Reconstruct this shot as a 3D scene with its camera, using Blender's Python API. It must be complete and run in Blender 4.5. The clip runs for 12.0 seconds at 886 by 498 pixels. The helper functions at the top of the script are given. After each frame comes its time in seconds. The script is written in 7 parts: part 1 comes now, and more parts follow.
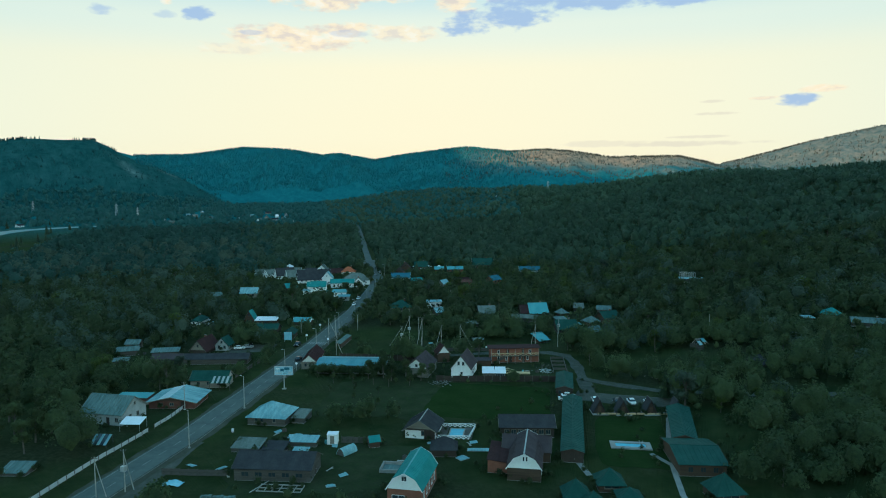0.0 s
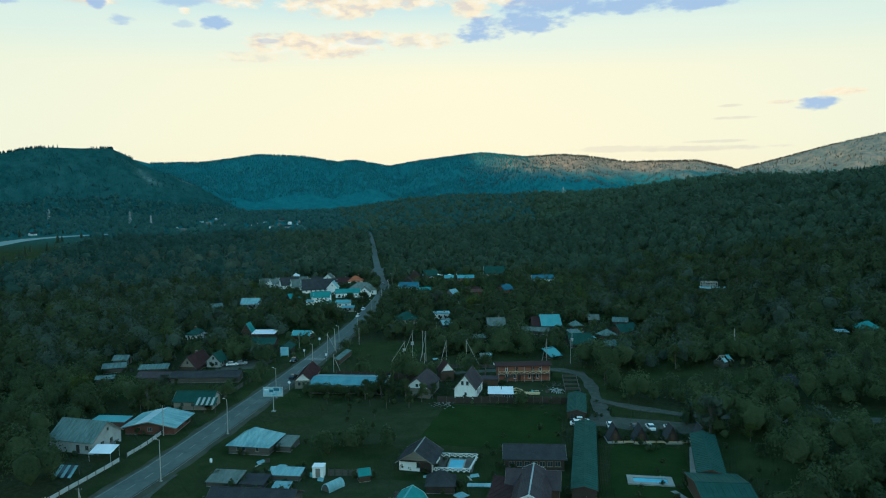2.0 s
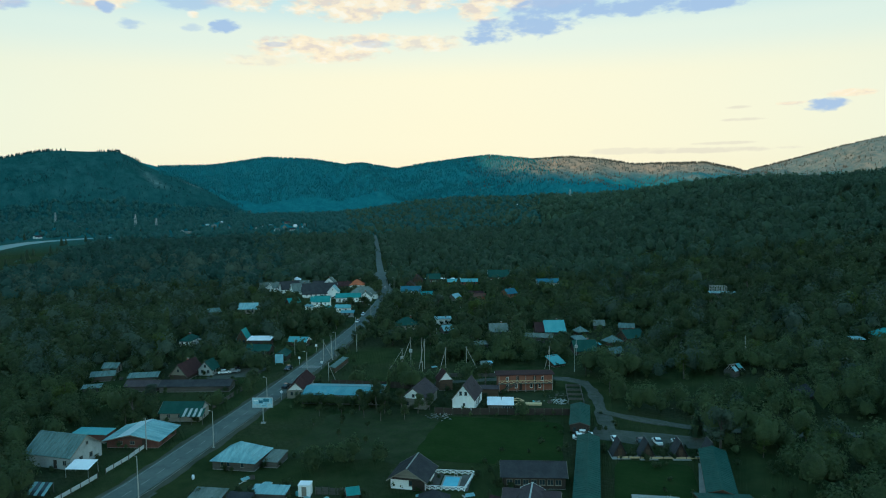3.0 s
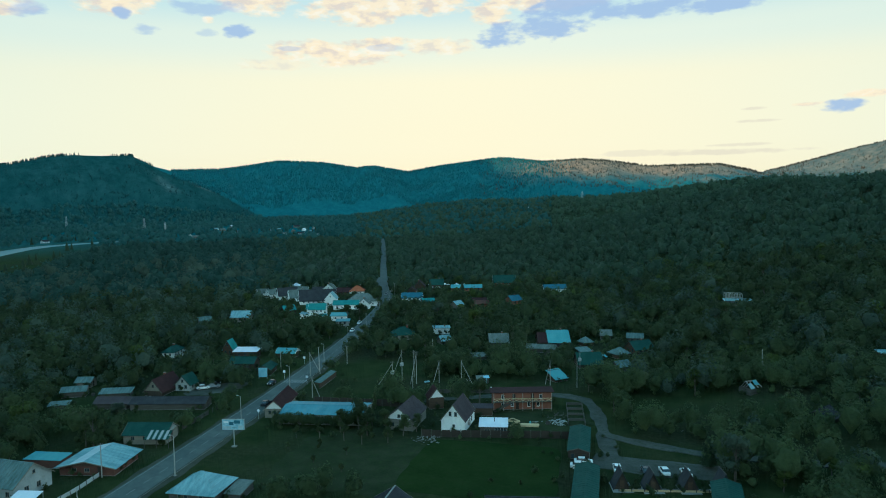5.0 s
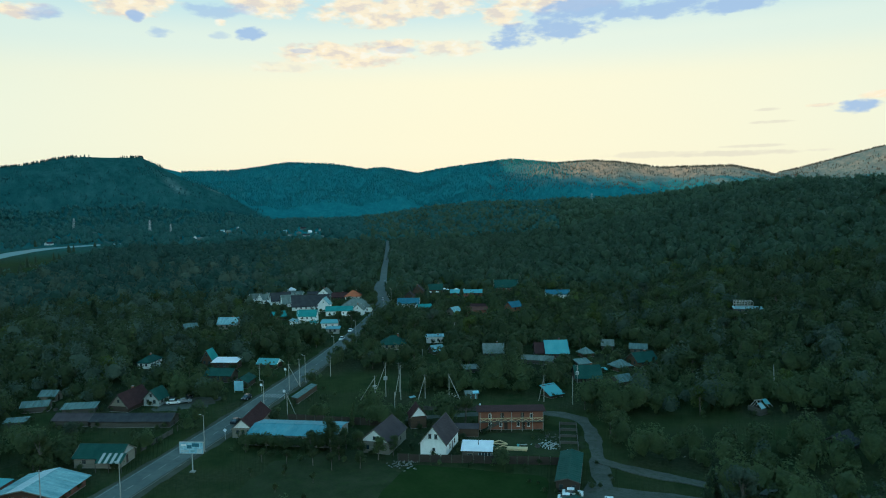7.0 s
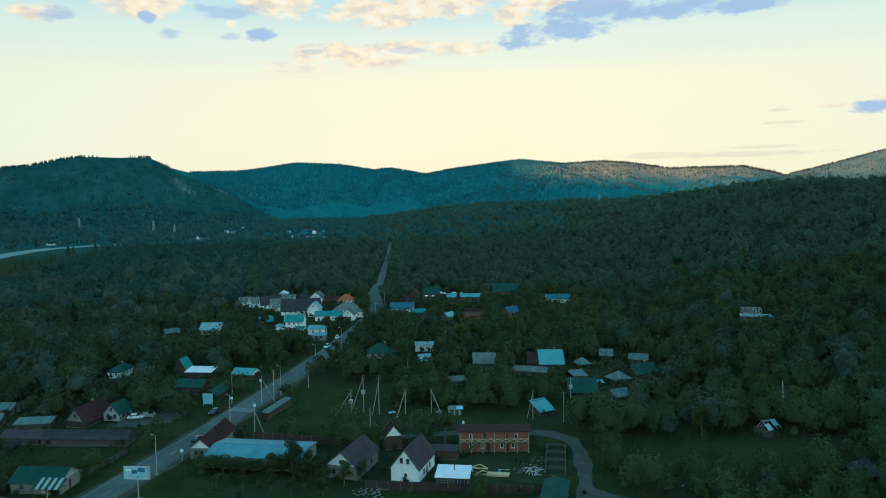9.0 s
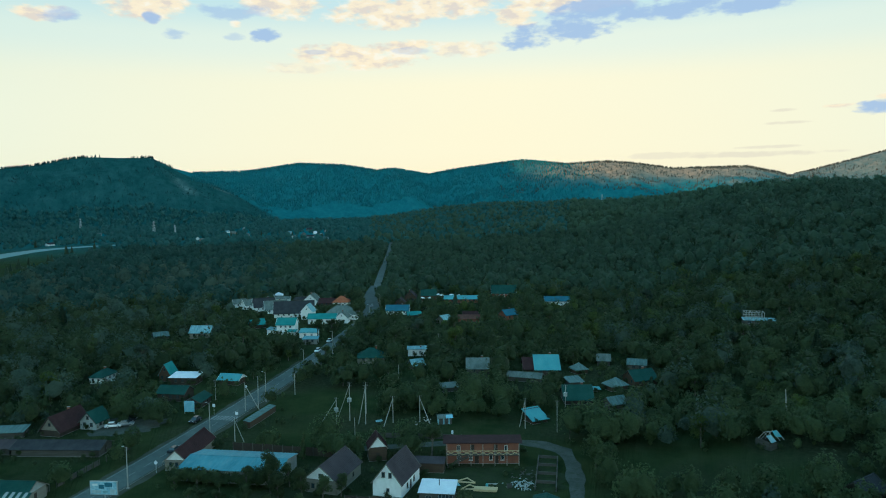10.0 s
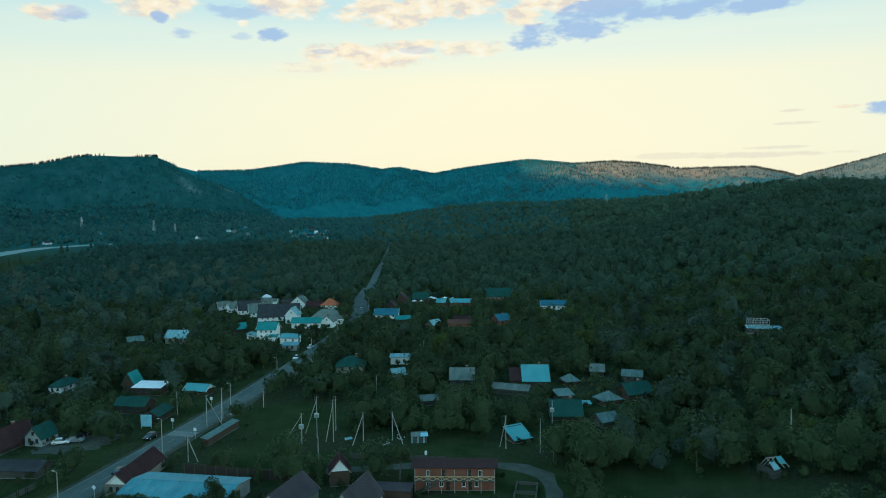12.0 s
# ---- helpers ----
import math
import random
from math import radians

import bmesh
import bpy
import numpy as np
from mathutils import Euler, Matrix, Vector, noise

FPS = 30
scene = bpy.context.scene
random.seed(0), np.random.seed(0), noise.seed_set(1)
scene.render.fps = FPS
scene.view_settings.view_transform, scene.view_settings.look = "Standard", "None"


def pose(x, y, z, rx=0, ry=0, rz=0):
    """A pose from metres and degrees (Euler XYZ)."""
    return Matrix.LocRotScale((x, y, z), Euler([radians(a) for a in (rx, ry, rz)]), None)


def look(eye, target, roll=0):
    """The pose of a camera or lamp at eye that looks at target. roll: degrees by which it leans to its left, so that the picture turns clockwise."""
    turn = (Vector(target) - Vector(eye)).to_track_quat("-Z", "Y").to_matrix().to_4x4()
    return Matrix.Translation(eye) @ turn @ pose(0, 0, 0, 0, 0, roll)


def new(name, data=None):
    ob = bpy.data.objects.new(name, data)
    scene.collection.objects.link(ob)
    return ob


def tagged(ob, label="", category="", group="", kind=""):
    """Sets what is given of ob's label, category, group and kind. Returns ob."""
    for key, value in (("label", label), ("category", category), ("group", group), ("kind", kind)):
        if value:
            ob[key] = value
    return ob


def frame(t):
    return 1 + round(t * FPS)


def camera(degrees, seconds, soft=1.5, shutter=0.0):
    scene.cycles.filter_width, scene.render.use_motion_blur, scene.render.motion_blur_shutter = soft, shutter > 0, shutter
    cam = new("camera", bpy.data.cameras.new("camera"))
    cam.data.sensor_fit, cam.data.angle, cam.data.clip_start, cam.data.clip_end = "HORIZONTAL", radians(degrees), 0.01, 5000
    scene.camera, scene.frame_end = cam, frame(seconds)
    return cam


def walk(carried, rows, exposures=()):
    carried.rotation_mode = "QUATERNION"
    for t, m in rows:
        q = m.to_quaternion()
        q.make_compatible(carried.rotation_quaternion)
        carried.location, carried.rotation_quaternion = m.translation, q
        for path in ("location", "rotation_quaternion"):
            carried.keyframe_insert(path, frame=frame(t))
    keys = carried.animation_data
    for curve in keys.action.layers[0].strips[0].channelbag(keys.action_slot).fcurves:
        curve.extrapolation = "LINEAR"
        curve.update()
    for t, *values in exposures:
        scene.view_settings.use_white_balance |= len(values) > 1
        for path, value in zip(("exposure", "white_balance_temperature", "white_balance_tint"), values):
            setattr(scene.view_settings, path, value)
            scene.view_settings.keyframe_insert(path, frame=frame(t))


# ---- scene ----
cam = camera(65.0, 12.0, soft=1.05)
PATH = [
    (0, (2.052, -1.19, 61.405), (1.315, 0.661, 61.225), -0.2),
    (0.5, (1.408, 2.739, 61.224), (0.66, 4.586, 61.051), -0.3),
    (1, (0.687, 6.837, 61.209), (-0.07, 8.681, 61.04), -0.4),
    (1.5, (0.395, 11.158, 61.29), (-0.374, 12.996, 61.124), -0.5),
    (2, (-0.04, 15.361, 61.274), (-0.82, 17.195, 61.112), -0.5),
    (2.5, (-0.265, 19.708, 61.278), (-1.055, 21.538, 61.119), -0.6),
    (3, (-0.665, 24.211, 61.196), (-1.465, 26.038, 61.041), -0.6),
    (5, (-0.874, 41.606, 61.113), (-1.709, 43.417, 60.967), -0.8),
    (5.5, (-0.674, 45.906, 61.157), (-1.518, 47.714, 61.013), -0.8),
    (6, (-0.624, 50.059, 61.246), (-1.474, 51.863, 61.102), -0.8),
    (6.5, (-0.555, 54.243, 61.159), (-1.412, 56.045, 61.018), -0.8),
    (7, (-0.403, 58.721, 61.23), (-1.267, 60.52, 61.089), -0.8),
    (9, (0.038, 75.944, 61.165), (-0.85, 77.731, 61.026), -0.7),
    (9.5, (0.265, 80.284, 61.128), (-0.628, 82.068, 60.99), -0.7),
    (10, (0.274, 84.497, 61.175), (-0.623, 86.279, 61.037), -0.7),
    (10.5, (0.357, 88.94, 61.156), (-0.545, 90.719, 61.018), -0.6),
    (11, (0.394, 93.155, 61.232), (-0.513, 94.933, 61.094), -0.6),
    (11.5, (0.428, 97.381, 61.184), (-0.482, 99.156, 61.045), -0.5),
    (12, (0.469, 101.686, 61.068), (-0.444, 103.46, 60.929), -0.5),
]
walk(cam, [(t, look(eye, target, roll)) for t, eye, target, roll in PATH])

import itertools

# ---- light ----
SUN_BEARING, SUN_ELEV = -165.0, 6.5

world = bpy.data.worlds.new("dusk_sky")
scene.world = world
world.use_nodes = True
WN, WL = world.node_tree.nodes, world.node_tree.links
WN.clear()


def wmath(op, a, b=None, c=None):
    n = WN.new("ShaderNodeMath")
    n.operation = op
    for i, v in enumerate((a, b, c)):
        if v is None:
            continue
        if isinstance(v, (int, float)):
            n.inputs[i].default_value = v
        else:
            WL.new(v, n.inputs[i])
    return n.outputs[0]


def wmix(fac, a, b, kind="MIX"):
    n = WN.new("ShaderNodeMix")
    n.data_type, n.blend_type = "RGBA", kind
    for i, v in ((0, fac), (6, a), (7, b)):
        if isinstance(v, (int, float)):
            n.inputs[i].default_value = v
        elif isinstance(v, tuple):
            n.inputs[i].default_value = (*v, 1)
        else:
            WL.new(v, n.inputs[i])
    return n.outputs[2]


def wramp(value, stops):
    n = WN.new("ShaderNodeValToRGB")
    n.color_ramp.interpolation = "EASE"
    while len(n.color_ramp.elements) < len(stops):
        n.color_ramp.elements.new(0.5)
    for e, (p, c) in zip(n.color_ramp.elements, stops):
        e.position, e.color = p, (*c, 1)
    WL.new(value, n.inputs[0])
    return n.outputs[0]


coord = WN.new("ShaderNodeTexCoord").outputs["Generated"]
sep = WN.new("ShaderNodeSeparateXYZ")
WL.new(coord, sep.inputs[0])
DX, DY, DZ = sep.outputs
ELEV = wmath("MULTIPLY", wmath("ARCSINE", DZ), 180 / math.pi)
BEAR = wmath("MULTIPLY", wmath("ARCTAN2", DX, DY), 180 / math.pi)

# clear sky: sunset glow low down, open blue overhead
nishita = WN.new("ShaderNodeTexSky")
nishita.sky_type, nishita.sun_disc = "NISHITA", False
nishita.sun_elevation, nishita.sun_rotation = radians(SUN_ELEV), radians(SUN_BEARING)
upper = wmix(1.0, nishita.outputs[0], (0.270, 0.575, 0.605), "MULTIPLY")
low = wramp(wmath("DIVIDE", ELEV, 30.0), [
    (0.0, (1.0, 0.90, 0.62)), (0.15, (1.0, 0.95, 0.69)), (0.30, (0.99, 0.955, 0.705)),
    (0.41, (0.82, 0.92, 0.80)), (0.51, (0.58, 0.81, 0.85)), (0.85, (0.42, 0.80, 0.84)), (1.0, (0.36, 0.76, 0.82))])
cool = wramp(wmath("DIVIDE", ELEV, 30.0), [
    (0.0, (0.66, 0.84, 0.74)), (0.2, (0.62, 0.86, 0.82)), (0.5, (0.44, 0.74, 0.78)), (0.85, (0.40, 0.80, 0.84)), (1.0, (0.36, 0.76, 0.82))])
away = wmath("MINIMUM", wmath("DIVIDE", wmath("ABSOLUTE", wmath("ADD", BEAR, 22.0)), 70.0), 1.0)
away = wmath("MULTIPLY", wmath("POWER", away, 1.6), 1.0)
low = wmix(away, low, cool)
behind = WN.new("ShaderNodeMapRange")
behind.interpolation_type = "SMOOTHSTEP"
WL.new(wmath("ABSOLUTE", wmath("ADD", BEAR, 22.0)), behind.inputs[0])
behind.inputs[1].default_value, behind.inputs[2].default_value = 45.0, 100.0
east_sky = wramp(wmath("DIVIDE", ELEV, 30.0), [(0.0, (0.56, 0.86, 0.89)), (0.3, (0.61, 0.93, 0.92)), (1.0, (0.47, 0.80, 0.84))])
east_sky = wmix(1.0, east_sky, (1.9, 1.8, 1.8), "MULTIPLY")
low = wmix(behind.outputs[0], low, east_sky)
up_fac = WN.new("ShaderNodeMapRange")
up_fac.interpolation_type = "SMOOTHSTEP"
WL.new(ELEV, up_fac.inputs[0])
up_fac.inputs[1].default_value, up_fac.inputs[2].default_value = 18.0, 42.0
sky = wmix(up_fac.outputs[0], low, upper)

# clouds: soft drifts broken up by noise, peach where the sun reaches, blue beneath
cl_map = WN.new("ShaderNodeCombineXYZ")
WL.new(wmath("MULTIPLY", BEAR, 0.20), cl_map.inputs[0])
WL.new(wmath("MULTIPLY", ELEV, 0.44), cl_map.inputs[1])
cl_noise = WN.new("ShaderNodeTexNoise")
cl_noise.inputs["Scale"].default_value, cl_noise.inputs["Detail"].default_value = 2.2, 5.0
cl_noise.inputs["Roughness"].default_value = 0.5
WL.new(cl_map.outputs[0], cl_noise.inputs["Vector"])
cl_fine = WN.new("ShaderNodeTexNoise")
cl_fine.inputs["Scale"].default_value, cl_fine.inputs["Detail"].default_value = 6.5, 3.0
WL.new(cl_map.outputs[0], cl_fine.inputs["Vector"])
NZ = wmath("ADD", wmath("SUBTRACT", cl_noise.outputs["Fac"], 0.5), wmath("MULTIPLY", wmath("SUBTRACT", cl_fine.outputs["Fac"], 0.5), 0.45))


def drift(b, e, wb, we, amount=1.0, cover=1.0):
    d = wmath("ADD", wmath("POWER", wmath("ABSOLUTE", wmath("DIVIDE", wmath("SUBTRACT", BEAR, b), wb * 1.25)), 2.0),
              wmath("POWER", wmath("ABSOLUTE", wmath("DIVIDE", wmath("SUBTRACT", ELEV, e), we * 1.35)), 2.0))
    v = wmath("ADD", wmath("SUBTRACT", 1.0, d), wmath("MULTIPLY", NZ, 3.4 * amount))
    n = WN.new("ShaderNodeMapRange")
    n.interpolation_type = "SMOOTHSTEP"
    n.inputs[1].default_value, n.inputs[2].default_value, n.inputs[4].default_value = -0.25, 0.85, cover
    WL.new(v, n.inputs[0])
    return n.outputs[0]


def drifts(rows):
    total = None
    for row in rows:
        v = drift(*row)
        total = v if total is None else wmath("MAXIMUM", total, v)
    return total


CLOUD_PEACH = drifts([(-56.0, 13.4, 1.7, 0.42), (-49.3, 14.6, 2.7, 0.85), (-39.4, 15.2, 2.7, 0.8), (-42.8, 13.6, 0.4, 0.2), (-31.3, 14.9, 4.1, 0.95), (-26.3, 15.4, 3.6, 0.9), (-32.8, 11.6, 4.4, 0.75),
                      (-37.9, 10.6, 2.7, 0.4, 1.0, 0.5), (-29.3, 12.4, 1.8, 0.38), (-25.0, 12.1, 2.5, 0.5, 1.0, 0.8), (-20.4, 14.4, 1.4, 0.7), (2.9, 6.4, 0.9, 0.14), (6.7, 6.85, 1.5, 0.2), (-34.6, 11.9, 2.3, 0.5),
                      (-16.0, 15.6, 6.0, 0.9), (-20.0, 17.6, 40.0, 1.2, 1.2, 0.8)])
CLOUD_BLUE = drifts([(-54.8, 13.3, 1.1, 0.42, 1.0, 0.8), (-48.8, 13.7, 0.5, 0.31), (-43.0, 14.5, 2.1, 0.45, 1.0, 0.7), (-47.2, 12.7, 0.9, 0.3, 1.0, 0.7), (-40.5, 12.9, 0.9, 0.42), (-28.9, 11.95, 1.5, 0.22, 1.0, 0.4),
                     (-36.6, 11.8, 0.8, 0.15, 1.0, 0.5), (-19.8, 12.8, 1.7, 0.75), (-16.0, 13.6, 2.3, 0.95), (-13.4, 14.6, 3.4, 0.65), (-10.0, 14.1, 2.9, 0.5), (-3.6, 13.9, 3.0, 0.45), (-6.8, 14.5, 2.4, 0.39),
                     (4.9, 6.15, 1.3, 0.34), (-43.1, 12.7, 0.7, 0.25, 1.0, 0.5), (-8.0, 18.8, 40.0, 1.2, 1.4, 0.8)])
HIGH_STREAK = drifts([(-3.4, 3.2, 4.8, 0.17, 0.8, 0.55), (-8.6, 3.3, 4.0, 0.2, 0.8, 0.4), (-1.5, 3.7, 1.8, 0.1, 0.8, 0.5), (-0.4, 5.4, 1.3, 0.1, 0.8, 0.5), (-0.8, 6.3, 0.7, 0.1, 0.8, 0.5), (-40.5, 2.35, 1.8, 0.12, 0.8, 0.5)])
sky = wmix(HIGH_STREAK, sky, (0.72, 0.68, 0.58))
puff = WN.new("ShaderNodeTexNoise")
puff.inputs["Scale"].default_value, puff.inputs["Detail"].default_value = 3.4, 5.0
WL.new(cl_map.outputs[0], puff.inputs["Vector"])
cream = wramp(puff.outputs["Fac"], [(0.36, (0.78, 0.70, 0.62)), (0.52, (1.0, 0.87, 0.64)), (0.64, (1.0, 0.95, 0.80))])
sky = wmix(wmath("MULTIPLY", CLOUD_PEACH, 0.9), sky, cream)
sky = wmix(wmath("MULTIPLY", CLOUD_BLUE, 0.9), sky, (0.36, 0.54, 0.80))
backg = WN.new("ShaderNodeBackground")
WL.new(sky, backg.inputs[0])
backg.inputs[1].default_value = 1.0
w_out = WN.new("ShaderNodeOutputWorld")
WL.new(backg.outputs[0], w_out.inputs[0])

sun_data = bpy.data.lights.new("sun", "SUN")
sun_data.energy, sun_data.angle, sun_data.color = 5.0, radians(0.53), (1.0, 0.64, 0.40)
sun_lamp = new("sun", sun_data)
sb, se = radians(SUN_BEARING), radians(SUN_ELEV)
sun_lamp.matrix_world = look((math.sin(sb) * math.cos(se) * 100, math.cos(sb) * math.cos(se) * 100, math.sin(se) * 100 + 50), (0, 0, 50))

# ---- materials ----


def make_mat(name):
    m = bpy.data.materials.new(name)
    m.use_nodes = True
    nt = m.node_tree
    return m, nt.nodes, nt.links, nt.nodes["Principled BSDF"]


def surface(name, c1, c2, scale=1.0, rough=0.8, metal=0.0, spots=None, spot_amt=0.5, bump=0.15, fine=12.0, vary=0.0, streak=None, spec=0.3):
    """Two scales of variation between c1 and c2, stains of colour spots, fine relief."""
    m, N, L, bsdf = make_mat(name)
    tc = N.new("ShaderNodeTexCoord")
    src = tc.outputs["Object"]
    if streak:
        mp = N.new("ShaderNodeMapping")
        mp.inputs["Scale"].default_value = streak
        L.new(src, mp.inputs[0])
        src = mp.outputs[0]
    n1 = N.new("ShaderNodeTexNoise")
    n1.inputs["Scale"].default_value, n1.inputs["Detail"].default_value = 0.35 * scale, 6
    L.new(src, n1.inputs["Vector"])
    n2 = N.new("ShaderNodeTexNoise")
    n2.inputs["Scale"].default_value, n2.inputs["Detail"].default_value = fine * 0.25 * scale, 5
    L.new(src, n2.inputs["Vector"])
    add = N.new("ShaderNodeMath")
    add.operation = "MULTIPLY_ADD"
    L.new(n2.outputs["Fac"], add.inputs[0])
    add.inputs[1].default_value = 0.5
    L.new(n1.outputs["Fac"], add.inputs[2])
    rmp = N.new("ShaderNodeValToRGB")
    rmp.color_ramp.elements[0].position, rmp.color_ramp.elements[0].color = 0.5, (*c1, 1)
    rmp.color_ramp.elements[1].position, rmp.color_ramp.elements[1].color = 1.0, (*c2, 1)
    L.new(add.outputs[0], rmp.inputs[0])
    col = rmp.outputs[0]
    if spots:
        n3 = N.new("ShaderNodeTexNoise")
        n3.inputs["Scale"].default_value, n3.inputs["Detail"].default_value = 0.9 * scale, 8
        n3.inputs["Roughness"].default_value = 0.7
        L.new(src, n3.inputs["Vector"])
        mr = N.new("ShaderNodeMapRange")
        mr.inputs[1].default_value, mr.inputs[2].default_value, mr.inputs[4].default_value = 0.5, 0.72, spot_amt
        L.new(n3.outputs["Fac"], mr.inputs[0])
        mx = N.new("ShaderNodeMix")
        mx.data_type = "RGBA"
        L.new(mr.outputs[0], mx.inputs[0])
        L.new(col, mx.inputs[6])
        mx.inputs[7].default_value = (*spots, 1)
        col = mx.outputs[2]
    if vary:
        oi = N.new("ShaderNodeObjectInfo")
        hs = N.new("ShaderNodeHueSaturation")
        mr = N.new("ShaderNodeMapRange")
        mr.inputs[3].default_value, mr.inputs[4].default_value = 1 - vary, 1 + vary
        L.new(oi.outputs["Random"], mr.inputs[0])
        L.new(mr.outputs[0], hs.inputs["Value"])
        L.new(col, hs.inputs["Color"])
        col = hs.outputs[0]
    L.new(col, bsdf.inputs["Base Color"])
    bsdf.inputs["Roughness"].default_value, bsdf.inputs["Metallic"].default_value = rough, metal
    bsdf.inputs["Specular IOR Level"].default_value = spec
    if bump:
        bp = N.new("ShaderNodeBump")
        bp.inputs["Strength"].default_value, bp.inputs["Distance"].default_value = bump, 0.08
        L.new(n2.outputs["Fac"], bp.inputs["Height"])
        L.new(bp.outputs[0], bsdf.inputs["Normal"])
    return m


def leaf_mat(name, dark, light, island=0.3, gloss=0.55, mottle=1.3):
    """Foliage: each leaf spray its own tone, each tree its own tint."""
    m, N, L, bsdf = make_mat(name)
    geo, oi = N.new("ShaderNodeNewGeometry"), N.new("ShaderNodeObjectInfo")
    tc = N.new("ShaderNodeTexCoord")
    n1 = N.new("ShaderNodeTexNoise")
    n1.inputs["Scale"].default_value, n1.inputs["Detail"].default_value = 0.06, 5
    L.new(geo.outputs["Position"], n1.inputs["Vector"])
    mixv = N.new("ShaderNodeMath")
    mixv.operation = "MULTIPLY_ADD"
    L.new(geo.outputs["Random Per Island"], mixv.inputs[0])
    mixv.inputs[1].default_value = island
    mr = N.new("ShaderNodeMapRange")
    mr.inputs[1].default_value, mr.inputs[2].default_value = 0.3, 0.7
    mr.inputs[4].default_value = 1 - island
    L.new(n1.outputs["Fac"], mr.inputs[0])
    L.new(mr.outputs[0], mixv.inputs[2])
    # leaf clusters and gaps of about half a metre
    n2 = N.new("ShaderNodeTexNoise")
    n2.inputs["Scale"].default_value, n2.inputs["Detail"].default_value, n2.inputs["Roughness"].default_value = mottle, 4, 0.7
    L.new(geo.outputs["Position"], n2.inputs["Vector"])
    m3 = N.new("ShaderNodeMapRange")
    m3.inputs[1].default_value, m3.inputs[2].default_value, m3.inputs[3].default_value, m3.inputs[4].default_value = 0.32, 0.68, -0.45, 0.45
    L.new(n2.outputs["Fac"], m3.inputs[0])
    fleck = N.new("ShaderNodeMath")
    fleck.use_clamp = True
    L.new(mixv.outputs[0], fleck.inputs[0])
    L.new(m3.outputs[0], fleck.inputs[1])
    bp = N.new("ShaderNodeBump")
    bp.inputs["Strength"].default_value, bp.inputs["Distance"].default_value = 0.8, 0.5 / mottle
    L.new(n2.outputs["Fac"], bp.inputs["Height"])
    L.new(bp.outputs[0], bsdf.inputs["Normal"])
    mx = N.new("ShaderNodeMix")
    mx.data_type = "RGBA"
    mx.inputs[6].default_value, mx.inputs[7].default_value = (*dark, 1), (*light, 1)
    L.new(fleck.outputs[0], mx.inputs[0])
    hs = N.new("ShaderNodeHueSaturation")
    m2 = N.new("ShaderNodeMapRange")
    m2.inputs[3].default_value, m2.inputs[4].default_value = 0.75, 1.25
    L.new(oi.outputs["Random"], m2.inputs[0])
    L.new(m2.outputs[0], hs.inputs["Value"])
    L.new(mx.outputs[2], hs.inputs["Color"])
    L.new(hs.outputs[0], bsdf.inputs["Base Color"])
    bsdf.inputs["Roughness"].default_value = gloss
    bsdf.inputs["Specular IOR Level"].default_value = 0.15
    tl = N.new("ShaderNodeBsdfTranslucent")
    L.new(hs.outputs[0], tl.inputs["Color"])
    ms = N.new("ShaderNodeMixShader")
    ms.inputs[0].default_value = 0.5
    L.new(bsdf.outputs[0], ms.inputs[1])
    L.new(tl.outputs[0], ms.inputs[2])
    L.new(ms.outputs[0], N["Material Output"].inputs["Surface"])
    return m


def glass_mat(name, tint=(0.03, 0.05, 0.06), rough=0.08, spec=0.8):
    m, N, L, bsdf = make_mat(name)
    bsdf.inputs["Base Color"].default_value = (*tint, 1)
    bsdf.inputs["Roughness"].default_value = rough
    bsdf.inputs["Specular IOR Level"].default_value = spec
    return m


